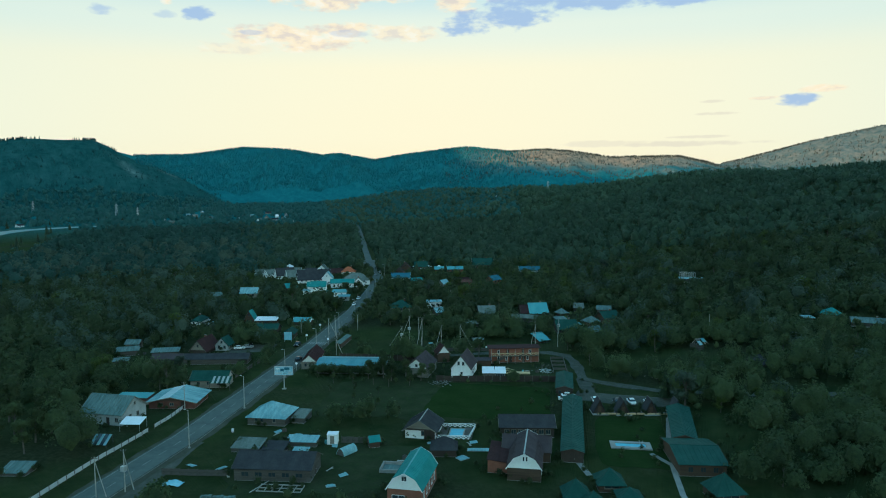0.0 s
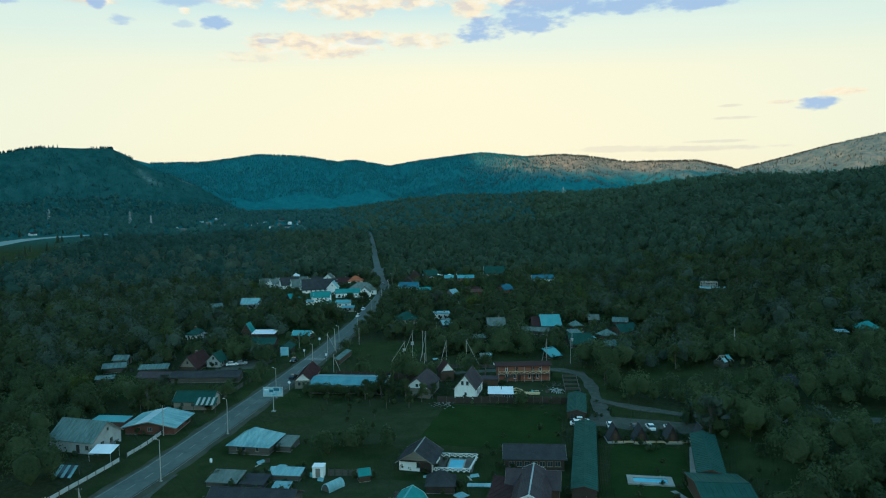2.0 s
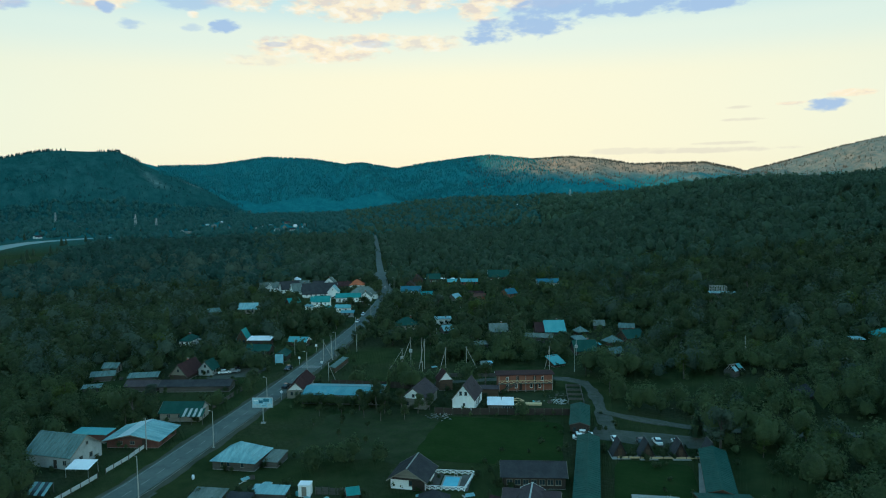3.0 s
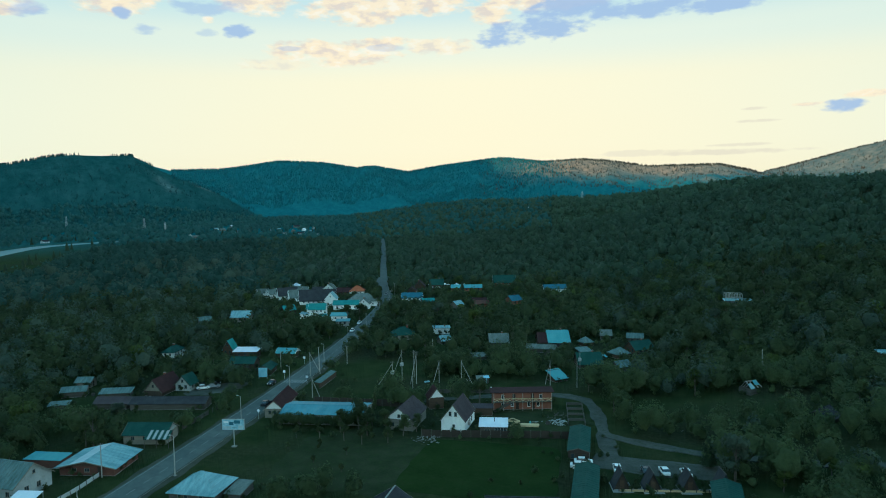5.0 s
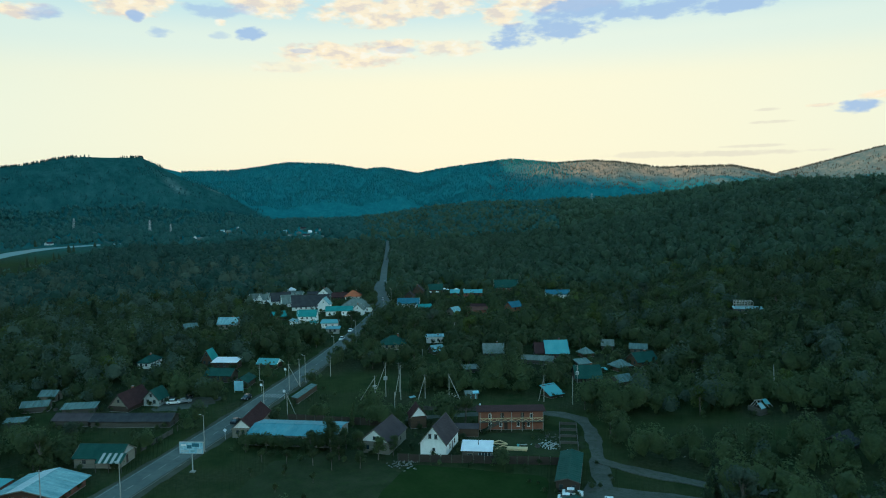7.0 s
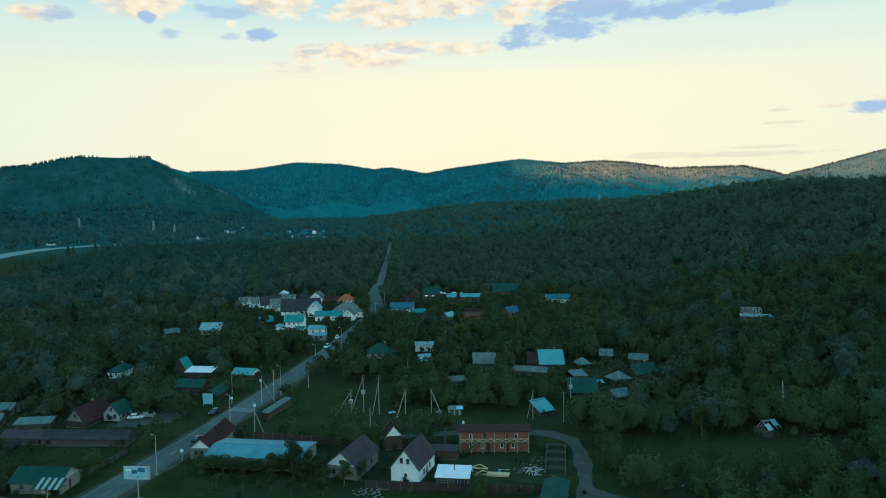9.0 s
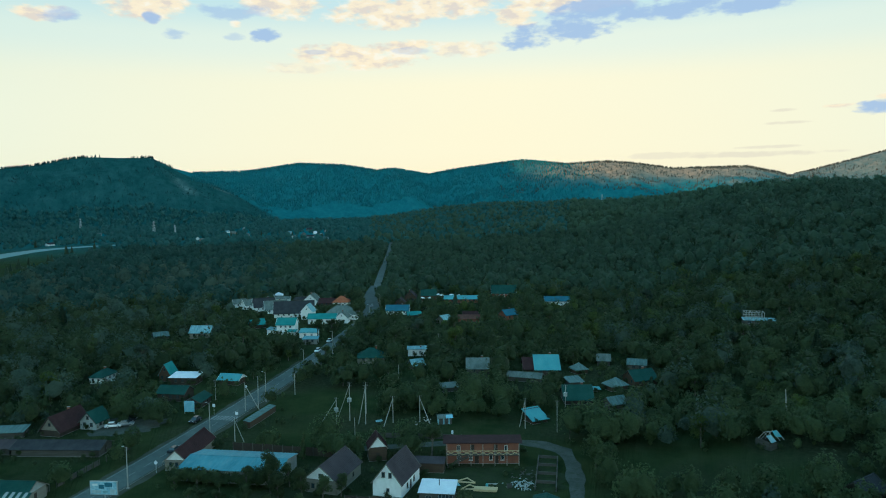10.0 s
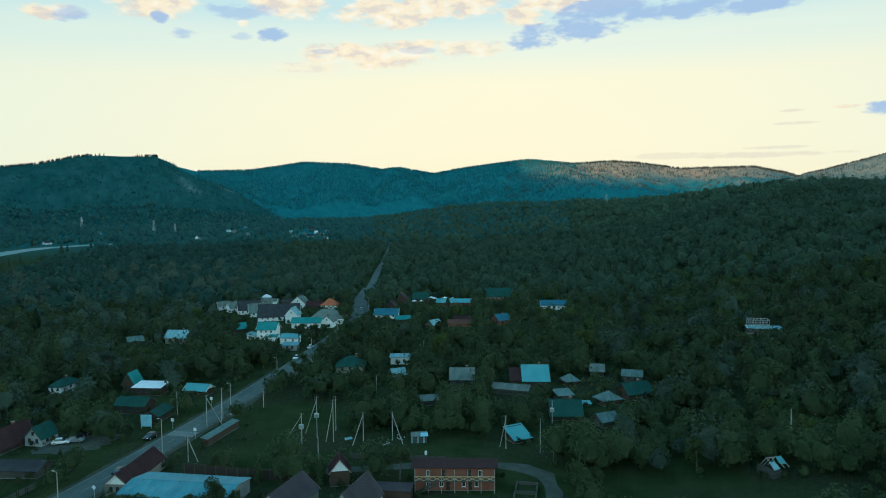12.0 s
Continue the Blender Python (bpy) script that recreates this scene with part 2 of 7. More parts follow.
M = {
    "roof_blue": surface("blue_metal_roof", (0.035, 0.20, 0.25), (0.085, 0.31, 0.37), 1.0, 0.5, 0.0, (0.22, 0.34, 0.35), 0.5, 0.05, streak=(1, 0.25, 1), spec=0.08),
    "roof_pale": surface("pale_blue_roof", (0.09, 0.25, 0.28), (0.30, 0.52, 0.56), 1.6, 0.55, 0.0, (0.16, 0.24, 0.24), 0.65, 0.08, streak=(1.6, 0.22, 1), spec=0.08),
    "roof_sheet": surface("whitish_roof_sheets", (0.30, 0.42, 0.46), (0.50, 0.62, 0.66), 1.6, 0.5, 0.0, (0.22, 0.30, 0.31), 0.5, 0.05, streak=(1.6, 0.22, 1)),
    "panel": surface("pale_concrete_panels", (0.34, 0.38, 0.38), (0.52, 0.55, 0.55), 1.0, 0.9, 0, (0.2, 0.22, 0.2), 0.5, 0.2),
    "roof_aqua": surface("aqua_metal_roof", (0.05, 0.29, 0.32), (0.10, 0.37, 0.40), 1.0, 0.5, 0.0, (0.12, 0.28, 0.29), 0.4, 0.05, streak=(1, 0.25, 1), spec=0.08),
    "roof_white": surface("white_metal_roof", (0.66, 0.68, 0.74), (0.82, 0.84, 0.88), 1.0, 0.5, 0.0, (0.55, 0.55, 0.6), 0.3, 0.04),
    "roof_teal": surface("teal_metal_roof", (0.012, 0.20, 0.20), (0.026, 0.27, 0.265), 1.0, 0.6, 0.0, (0.04, 0.22, 0.215), 0.35, 0.05, spec=0.05),
    "roof_green": surface("green_metal_roof", (0.009, 0.058, 0.050), (0.018, 0.084, 0.070), 1.0, 0.7, 0.0, (0.04, 0.10, 0.085), 0.35, 0.05, spec=0.06),
    "roof_slate": surface("weathered_slate_roof", (0.085, 0.115, 0.105), (0.21, 0.25, 0.235), 1.4, 0.9, 0.0, (0.09, 0.12, 0.08), 0.5, 0.3, streak=(1, 0.3, 1), spec=0.05),
    "roof_grey": surface("grey_sheet_roof", (0.055, 0.115, 0.115), (0.165, 0.26, 0.255), 1.5, 0.7, 0.0, (0.10, 0.085, 0.065), 0.75, 0.15, streak=(2.5, 0.2, 1), spec=0.1),
    "roof_dark": surface("dark_shingle_roof", (0.034, 0.036, 0.042), (0.062, 0.064, 0.070), 1.2, 0.9, 0.0, (0.10, 0.09, 0.08), 0.3, 0.3, spec=0.04),
    "roof_brown": surface("brown_metal_roof", (0.058, 0.046, 0.052), (0.092, 0.074, 0.080), 1.0, 0.75, 0.0, (0.08, 0.07, 0.07), 0.3, 0.05, spec=0.05),
    "roof_red": surface("dark_red_roof", (0.044, 0.022, 0.024), (0.070, 0.032, 0.033), 1.0, 0.75, 0.0, (0.09, 0.05, 0.045), 0.4, 0.1, spec=0.05),
    "roof_orange": surface("orange_tile_roof", (0.40, 0.10, 0.05), (0.52, 0.16, 0.08), 1.0, 0.7, 0.0, (0.3, 0.1, 0.06), 0.4, 0.1, spec=0.1),
    "roof_azure": surface("bright_blue_roof", (0.014, 0.12, 0.17), (0.026, 0.16, 0.22), 1.0, 0.6, 0.0, (0.05, 0.14, 0.25), 0.3, 0.05, spec=0.15),
    "white": surface("white_plaster", (0.74, 0.76, 0.75), (0.86, 0.87, 0.86), 1.0, 0.85, 0, (0.45, 0.45, 0.42), 0.35, 0.15),
    "plaster": surface("dull_grey_plaster", (0.28, 0.32, 0.32), (0.40, 0.43, 0.43), 1.0, 0.9, 0, (0.2, 0.22, 0.2), 0.5, 0.2),
    "cream": surface("cream_siding", (0.17, 0.155, 0.13), (0.26, 0.24, 0.20), 1.0, 0.8, 0, (0.2, 0.18, 0.15), 0.4, 0.1, streak=(0.3, 0.3, 4)),
    "timber": surface("brown_timber", (0.05, 0.032, 0.022), (0.095, 0.06, 0.04), 1.0, 0.8, 0, (0.07, 0.05, 0.04), 0.5, 0.3, streak=(0.4, 0.4, 6)),
    "oldwood": surface("grey_weathered_wood", (0.055, 0.052, 0.046), (0.115, 0.108, 0.098), 1.2, 0.9, 0, (0.08, 0.075, 0.06), 0.5, 0.3, streak=(0.5, 0.5, 5)),
    "darkwood": surface("dark_stained_wood", (0.030, 0.023, 0.019), (0.060, 0.044, 0.034), 1.0, 0.75, 0, (0.05, 0.04, 0.035), 0.4, 0.3),
    "paleboard": surface("fresh_sawn_timber", (0.50, 0.36, 0.20), (0.64, 0.48, 0.29), 1.5, 0.8, 0, (0.35, 0.25, 0.15), 0.4, 0.2),
    "rust": surface("rust_red_boards", (0.10, 0.04, 0.03), (0.16, 0.065, 0.05), 1.5, 0.85, 0, (0.06, 0.04, 0.035), 0.5, 0.3),
    "brick": surface("red_brick", (0.20, 0.075, 0.05), (0.30, 0.115, 0.075), 1.5, 0.85, 0, (0.2, 0.09, 0.07), 0.5, 0.3),
    "concrete": surface("grey_concrete", (0.20, 0.205, 0.20), (0.31, 0.315, 0.30), 1.0, 0.9, 0, (0.22, 0.22, 0.2), 0.5, 0.25),
    "paving": surface("pale_paving", (0.16, 0.17, 0.17), (0.25, 0.26, 0.25), 1.5, 0.9, 0, (0.16, 0.17, 0.15), 0.5, 0.25),
    "asphalt": surface("worn_asphalt", (0.058, 0.084, 0.082), (0.104, 0.134, 0.128), 0.6, 0.85, 0, (0.055, 0.066, 0.066), 0.7, 0.2, streak=(0.5, 0.5, 1), spec=0.15),
    "gravel": surface("gravel_verge", (0.042, 0.048, 0.036), (0.078, 0.08, 0.064), 0.8, 0.95, 0, (0.035, 0.055, 0.025), 0.8, 0.5, spec=0.05),
    "dirt": surface("dirt_track", (0.052, 0.060, 0.052), (0.100, 0.106, 0.094), 0.8, 0.95, 0, (0.03, 0.045, 0.022), 0.85, 0.4, spec=0.05),
    "paint": surface("road_paint", (0.16, 0.175, 0.17), (0.30, 0.31, 0.31), 3.0, 0.8, 0, (0.09, 0.10, 0.10), 0.9, 0.05, spec=0.1),
    "lawn": surface("mown_lawn", (0.013, 0.030, 0.010), (0.024, 0.045, 0.015), 0.35, 0.95, 0, (0.030, 0.040, 0.018), 0.6, 0.5, spec=0.0),
    "soil": surface("yard_soil", (0.022, 0.034, 0.016), (0.044, 0.052, 0.030), 0.6, 0.95, 0, (0.036, 0.062, 0.022), 0.7, 0.5, spec=0.0),
    "steel": surface("galvanised_steel", (0.42, 0.44, 0.45), (0.58, 0.60, 0.61), 2.0, 0.5, 0.6, (0.3, 0.3, 0.3), 0.3, 0.05),
    "pole": surface("pale_weathered_pole", (0.27, 0.265, 0.24), (0.42, 0.40, 0.37), 2.0, 0.9, 0, (0.2, 0.19, 0.17), 0.4, 0.2),
    "bark": surface("tree_bark", (0.07, 0.06, 0.05), (0.16, 0.14, 0.12), 3.0, 0.95, 0, (0.25, 0.24, 0.22), 0.3, 0.6),
    "rubber": surface("black_rubber", (0.012, 0.012, 0.012), (0.03, 0.03, 0.03), 2.0, 0.8),
    "carwhite": surface("white_car_paint", (0.72, 0.74, 0.75), (0.80, 0.82, 0.83), 1.0, 0.25, 0, bump=0),
    "cardark": surface("dark_car_paint", (0.02, 0.024, 0.03), (0.035, 0.04, 0.05), 1.0, 0.25, 0, bump=0),
    "cargrey": surface("silver_car_paint", (0.30, 0.33, 0.36), (0.38, 0.41, 0.44), 1.0, 0.3, 0.5, bump=0),
    "glass": glass_mat("window_glass"),
    "water": glass_mat("river_water", (0.05, 0.20, 0.22), 0.45, 0.05),
    "pool": surface("pool_water", (0.03, 0.36, 0.50), (0.06, 0.46, 0.60), 1.0, 0.3, 0, (0.10, 0.50, 0.62), 0.4, 0.05, spec=0.08),
    "tarp": surface("blue_tarpaulin", (0.12, 0.42, 0.54), (0.28, 0.58, 0.68), 1.5, 0.5, 0, (0.5, 0.6, 0.62), 0.4, 0.4),
    "adboard": surface("billboard_print", (0.10, 0.38, 0.50), (0.50, 0.74, 0.82), 2.0, 0.5, 0, (0.08, 0.2, 0.28), 0.7, 0.0),
    "leaf": leaf_mat("broadleaf_foliage", (0.047, 0.069, 0.031), (0.088, 0.122, 0.050), 0.12),
    "leaf_bright": leaf_mat("fresh_foliage", (0.050, 0.080, 0.022), (0.115, 0.155, 0.042), 0.16),
    "leaf_willow": leaf_mat("willow_foliage", (0.052, 0.082, 0.058), (0.100, 0.138, 0.098), 0.16),
    "leaf_conifer": leaf_mat("conifer_foliage", (0.030, 0.054, 0.030), (0.052, 0.084, 0.046), 0.16),
    # far woods: bluish distance haze put into the leaf colours
    "leaf_far_haze": leaf_mat("far_forest_foliage", (0.050, 0.094, 0.058), (0.082, 0.136, 0.080), 0.08, mottle=0.6),
    "leaf_river_haze": leaf_mat("riverside_foliage", (0.026, 0.080, 0.062), (0.050, 0.114, 0.088), 0.08, mottle=0.6),
    "leaf_valley_haze": leaf_mat("valley_forest_foliage", (0.022, 0.100, 0.092), (0.042, 0.138, 0.124), 0.08, mottle=0.5),
    "leaf_mountain_haze": leaf_mat("mountain_forest", (0.006, 0.165, 0.186), (0.016, 0.215, 0.235), 0.3, mottle=0.3),
    "leaf_scrub_haze": leaf_mat("hillside_scrub", (0.010, 0.078, 0.078), (0.024, 0.115, 0.110), 0.3, mottle=0.3),
    # conifers of the lit slopes, warm low sun mixed into their colour
    "leaf_sunlit": leaf_mat("sunlit_slope_conifers", (0.070, 0.090, 0.080), (0.130, 0.125, 0.095), 0.3, mottle=0.3),
}


def ground_mat():
    """Valley grass and undergrowth; haze-tinted wooded mountainsides with open grassy shoulders."""
    m, N, L, bsdf = make_mat("valley_ground")
    tc = N.new("ShaderNodeTexCoord")

    def nz(scale, detail=6, rough=0.6):
        n = N.new("ShaderNodeTexNoise")
        n.inputs["Scale"].default_value, n.inputs["Detail"].default_value, n.inputs["Roughness"].default_value = scale, detail, rough
        L.new(tc.outputs["Object"], n.inputs["Vector"])
        return n.outputs["Fac"]

    def rmp(v, p0, c0, p1, c1):
        r = N.new("ShaderNodeValToRGB")
        r.color_ramp.elements[0].position, r.color_ramp.elements[0].color = p0, (*c0, 1)
        r.color_ramp.elements[1].position, r.color_ramp.elements[1].color = p1, (*c1, 1)
        L.new(v, r.inputs[0])
        return r.outputs[0]

    def mix(f, a, b):
        x = N.new("ShaderNodeMix")
        x.data_type = "RGBA"
        L.new(f, x.inputs[0])
        L.new(a, x.inputs[6])
        L.new(b, x.inputs[7])
        return x.outputs[2]

    grass = rmp(nz(0.12, 8), 0.35, (0.026, 0.044, 0.018), 0.70, (0.052, 0.070, 0.030))
    yards = rmp(nz(0.9, 6), 0.4, (0.034, 0.044, 0.024), 0.7, (0.062, 0.068, 0.040))
    near = mix(rmp(nz(0.03), 0.45, (0, 0, 0), 0.62, (1, 1, 1)), grass, yards)
    def zone(name):
        at = N.new("ShaderNodeAttribute")
        at.attribute_name = name
        return at

    lie = zone("lie").outputs["Vector"]

    def hz(scale, detail=6, rough=0.6):
        n = N.new("ShaderNodeTexNoise")
        n.inputs["Scale"].default_value, n.inputs["Detail"].default_value, n.inputs["Roughness"].default_value = scale, detail, rough
        L.new(lie, n.inputs["Vector"])
        return n.outputs["Fac"]

    # blue-green of distance haze painted into the mountainside colours
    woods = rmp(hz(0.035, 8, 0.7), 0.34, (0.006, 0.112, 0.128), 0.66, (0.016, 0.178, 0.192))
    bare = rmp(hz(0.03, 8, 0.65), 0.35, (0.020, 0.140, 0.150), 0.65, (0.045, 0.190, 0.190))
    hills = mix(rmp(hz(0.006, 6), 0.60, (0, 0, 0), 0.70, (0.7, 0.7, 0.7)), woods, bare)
    # dry open slopes with thin woods, warm low sunlight painted into the colour
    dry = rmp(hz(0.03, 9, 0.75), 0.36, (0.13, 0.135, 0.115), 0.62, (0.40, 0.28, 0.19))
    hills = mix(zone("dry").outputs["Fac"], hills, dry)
    # the darker hill across the river: haze-tinted scrub, grass and pale screes
    firs = rmp(hz(0.03, 9, 0.72), 0.36, (0.007, 0.058, 0.059), 0.66, (0.020, 0.098, 0.092))
    turf = rmp(hz(0.012, 8, 0.7), 0.46, (0, 0, 0), 0.66, (0.75, 0.75, 0.75))
    firs = mix(turf, firs, rmp(hz(0.05), 0.3, (0.022, 0.094, 0.092), 0.7, (0.042, 0.128, 0.120)))
    firs = mix(zone("scree").outputs["Fac"], firs, rmp(hz(0.06, 8, 0.75), 0.35, (0.06, 0.14, 0.135), 0.65, (0.20, 0.27, 0.25)))
    hills = mix(zone("across").outputs["Fac"], hills, firs)
    hills = mix(zone("wood").outputs["Fac"], hills, rmp(nz(0.05, 6), 0.35, (0.034, 0.056, 0.034), 0.65, (0.056, 0.082, 0.050)))
    # from 900 to 1500 m out the haze-tinted colours take over
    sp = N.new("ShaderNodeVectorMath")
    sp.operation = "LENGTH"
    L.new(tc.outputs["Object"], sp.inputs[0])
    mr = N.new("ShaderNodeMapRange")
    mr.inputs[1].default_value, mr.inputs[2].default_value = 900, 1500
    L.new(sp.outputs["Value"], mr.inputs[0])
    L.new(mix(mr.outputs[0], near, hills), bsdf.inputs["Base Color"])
    bsdf.inputs["Roughness"].default_value = 0.95
    bsdf.inputs["Specular IOR Level"].default_value = 0.0
    bp = N.new("ShaderNodeBump")
    bp.inputs["Strength"].default_value, bp.inputs["Distance"].default_value = 0.6, 5.0
    L.new(hz(0.08, 5, 0.7), bp.inputs["Height"])
    L.new(bp.outputs[0], bsdf.inputs["Normal"])
    return m


M["ground"] = ground_mat()

# ---- building blocks ----


class Mesh:
    """Loose polygons collected into one mesh."""

    def __init__(self):
        self.v, self.f = [], []

    def poly(self, pts):
        n = len(self.v)
        self.v += [tuple(p) for p in pts]
        self.f.append(tuple(range(n, n + len(pts))))
        return self

    def slab(self, pts, t):
        """A flat polygon given thickness t below it."""
        a, b, c = (Vector(p) for p in pts[:3])
        d = (b - a).cross(c - a).normalized() * t
        low = [Vector(p) - d for p in pts]
        n, k = len(self.v), len(pts)
        self.v += [tuple(p) for p in pts] + [tuple(p) for p in low]
        self.f.append(tuple(range(n, n + k)))
        self.f.append(tuple(range(n + 2 * k - 1, n + k - 1, -1)))
        for i in range(k):
            j = (i + 1) % k
            self.f.append((n + j, n + i, n + k + i, n + k + j))
        return self

    def box(self, x0, y0, z0, x1, y1, z1):
        n = len(self.v)
        self.v += [(x, y, z) for z in (z0, z1) for y in (y0, y1) for x in (x0, x1)]
        self.f += [tuple(n + i for i in q) for q in ((0, 2, 3, 1), (4, 5, 7, 6), (0, 1, 5, 4), (2, 6, 7, 3), (0, 4, 6, 2), (1, 3, 7, 5))]
        return self

    def beam(self, a, b, w, h=None):
        """A squared bar from a to b."""
        a, b, h = Vector(a), Vector(b), h or w
        d = (b - a).normalized()
        s = d.cross(Vector((0, 0, 1)))
        s = s.normalized() if s.length > 1e-3 else Vector((1, 0, 0))
        u = s.cross(d)
        n = len(self.v)
        for p in (a, b):
            for i, j in ((-1, -1), (1, -1), (1, 1), (-1, 1)):
                self.v.append(tuple(p + s * (w / 2 * i) + u * (h / 2 * j)))
        self.f += [tuple(n + i for i in q) for q in ((0, 3, 2, 1), (4, 5, 6, 7), (0, 1, 5, 4), (1, 2, 6, 5), (2, 3, 7, 6), (3, 0, 4, 7))]
        return self

    def tube(self, a, b, r0, r1, k=8):
        a, b = Vector(a), Vector(b)
        d = (b - a).normalized()
        s = d.cross(Vector((0, 0, 1)))
        s = s.normalized() if s.length > 1e-3 else Vector((1, 0, 0))
        u = s.cross(d)
        n = len(self.v)
        for p, r in ((a, r0), (b, r1)):
            for i in range(k):
                q = 2 * math.pi * i / k
                self.v.append(tuple(p + s * (r * math.cos(q)) + u * (r * math.sin(q))))
        for i in range(k):
            j = (i + 1) % k
            self.f.append((n + i, n + j, n + k + j, n + k + i))
        self.f += [tuple(n + i for i in range(k - 1, -1, -1)), tuple(n + k + i for i in range(k))]
        return self

    def weld(self):
        """Share the corners that coincide, so that the pieces become one body."""
        seen, remap, out = {}, [], []
        for p in self.v:
            k = tuple(round(c, 4) for c in p)
            if k not in seen:
                seen[k] = len(out)
                out.append(p)
            remap.append(seen[k])
        self.v, self.f = out, [tuple(remap[i] for i in f) for f in self.f]
        return self

    def data(self, name, mat):
        me = bpy.data.meshes.new(name)
        me.from_pydata(self.v, [], self.f)
        if mat:
            me.materials.append(mat)
        me.update()
        return me


def part(name, mesh, mat, parent=None, label="", m=None):
    ob = new(name, mesh if isinstance(mesh, bpy.types.Mesh) else mesh.data(name, mat))
    if parent:
        ob.parent = parent
    if m is not None:
        ob.matrix_basis = m
    if label:
        ob["label"] = label
    return ob


def thing(name, label, category, x, y, z, ang, group="", kind=""):
    ob = new(name)
    ob.matrix_basis = pose(x, y, z, 0, 0, ang)
    return tagged(ob, label, category, group, kind)


# ---- terrain ----
CX, CY = 0.0, 50.0


def smooth(a, b, v):
    t = np.clip((v - a) / (b - a), 0, 1)
    return t * t * (3 - 2 * t)


def wave(x, y, seed, octaves=4, size=400.0):
    """Rolling relief from a few crossed waves, between about -1 and 1."""
    rng = np.random.RandomState(seed)
    out, amp = 0 * x, 1.0
    for _ in range(octaves):
        for _ in range(3):
            a, p = rng.uniform(0, 2 * math.pi, 2)
            out = out + amp / 3 * np.sin((x * math.cos(a) + y * math.sin(a)) / size * 2 * math.pi + p)
        amp, size = amp * 0.55, size * 0.47
    return out


# ridge of the far range: bearing in degrees from the village, height in metres
# below -60 and past 120 the peaks are unseen, raised to shade the valley
FAR_B = [-180, -160, -140, -125, -118, -110, -107, -104.5, -102, -100.4, -99, -97, -92, -84, -74, -67, -63, -60, -57, -52, -48, -46, -42, -38, -34.5, -31.8, -30.3, -27.6, -25, -20, -16.5, -13.5, -11.5, -8.3, -3.2, -0.3, 3, 6.2, 10.6, 20, 60, 120, 180]
FAR_H = [640, 620, 640, 640, 620, 630, 650, 680, 730, 780, 850, 880, 840, 800, 720, 680, 590, 235, 245, 285, 270, 233, 240, 285, 276, 243, 252, 216, 250, 293, 266, 276, 264, 226, 228, 180, 243, 307, 378, 420, 380, 360, 640]
# crest of the wooded hill beside the village
HILL_B = [-38, -31, -26, -21.4, -16.7, -12, -7.5, -3.2, 1, 5, 8, 11.5, 20, 50, 80]
HILL_H = [0, 4, 34, 42, 46, 50, 62, 72, 75, 72, 76, 76, 84, 80, 0]
HILL_R = [2500, 2350, 2150, 1950, 1800, 1650, 1450, 1250, 1150, 1000, 950, 850, 800, 700, 700]
HILL_0 = [1500, 1300, 1000, 760, 600, 420, 250, 150, 120, 110, 110, 110, 110, 110, 110]


def relief(x, y):
    """The wooded hill, the far range and the hill across the river."""
    x, y = np.asarray(x, float), np.asarray(y, float)
    b = np.degrees(np.arctan2(x - CX, y - CY))
    r = np.hypot(x - CX, y - CY)
    hh, hr, h0 = (np.interp(b, HILL_B, v) for v in (HILL_H, HILL_R, HILL_0))
    hh = np.where((b < -38) | (b > 80), 0, hh)
    ramp = np.clip((r - h0) / (hr - h0), 0, 1)
    ramp = 0.55 * ramp + 0.45 * smooth(0, 1, ramp)
    hill = hh * ramp * (1 - smooth(hr + 150, hr + 1400, r))
    hill = hill + smooth(250, 700, r) * smooth(2, 20, hill) * 3.5 * wave(x, y, 3, 3, 260)
    fr = np.where(b < -62, np.interp(b, [-180, -110, -95, -84, -62], [2400, 2000, 3000, 3800, 4100]), np.interp(b, [-62, -46, -1, 1, 180], [4100, 4150, 4150, 4450, 2400]))
    fh = np.interp(b, FAR_B, FAR_H)
    rise = np.clip((r - fr * 0.62) / (fr * 0.38), 0, 1)
    # spurs and gullies running down from the crest
    arc = np.radians(b) * 4000
    spur = sum(a * (1 - 2 * np.abs(np.sin(arc / w + p + q * np.sin(r / 640 + p)))) for a, w, p, q in ((0.55, 330, 0.4, 0.5), (0.30, 140, 1.9, 0.6), (0.15, 61, 4.1, 0.7)))
    waist = smooth(0.02, 0.3, rise) * (1 - smooth(0.72, 0.99, rise))
    body = (0.72 * rise + 0.28 * smooth(0, 1, rise)) * (1 - 0.55 * smooth(fr, fr * 1.25, r))
    far = fh * body + (46 * spur + 14 * wave(x, y, 11, 4, 500)) * waist
    # the rounded hill across the river, with its long shoulder
    lb = np.interp(b, [-75, -60, -58.3, -56.3, -54.2, -52.7, -51, -48.8, -47.75, -47, -46.2, -44.5, -42.5, -40.4, -39.1], [150, 200, 204, 219, 247, 256, 254, 256, 229, 200, 179, 147, 93, 34, 0])
    lr = np.clip((r - 1950) / 1250, 0, 1)
    mid = smooth(0.05, 0.35, lr) * (1 - smooth(0.7, 0.98, lr)) * smooth(20, 120, lb)
    left = lb * (0.45 * lr + 0.55 * smooth(0, 1, lr)) * (1 - 0.8 * smooth(3220, 4000, r)) + (15 * spur + 8 * wave(x, y, 21, 4, 300)) * mid
    return hill, far, left


def height(x, y):
    hill, far, left = relief(x, y)
    return np.maximum(np.maximum(hill, far), left)


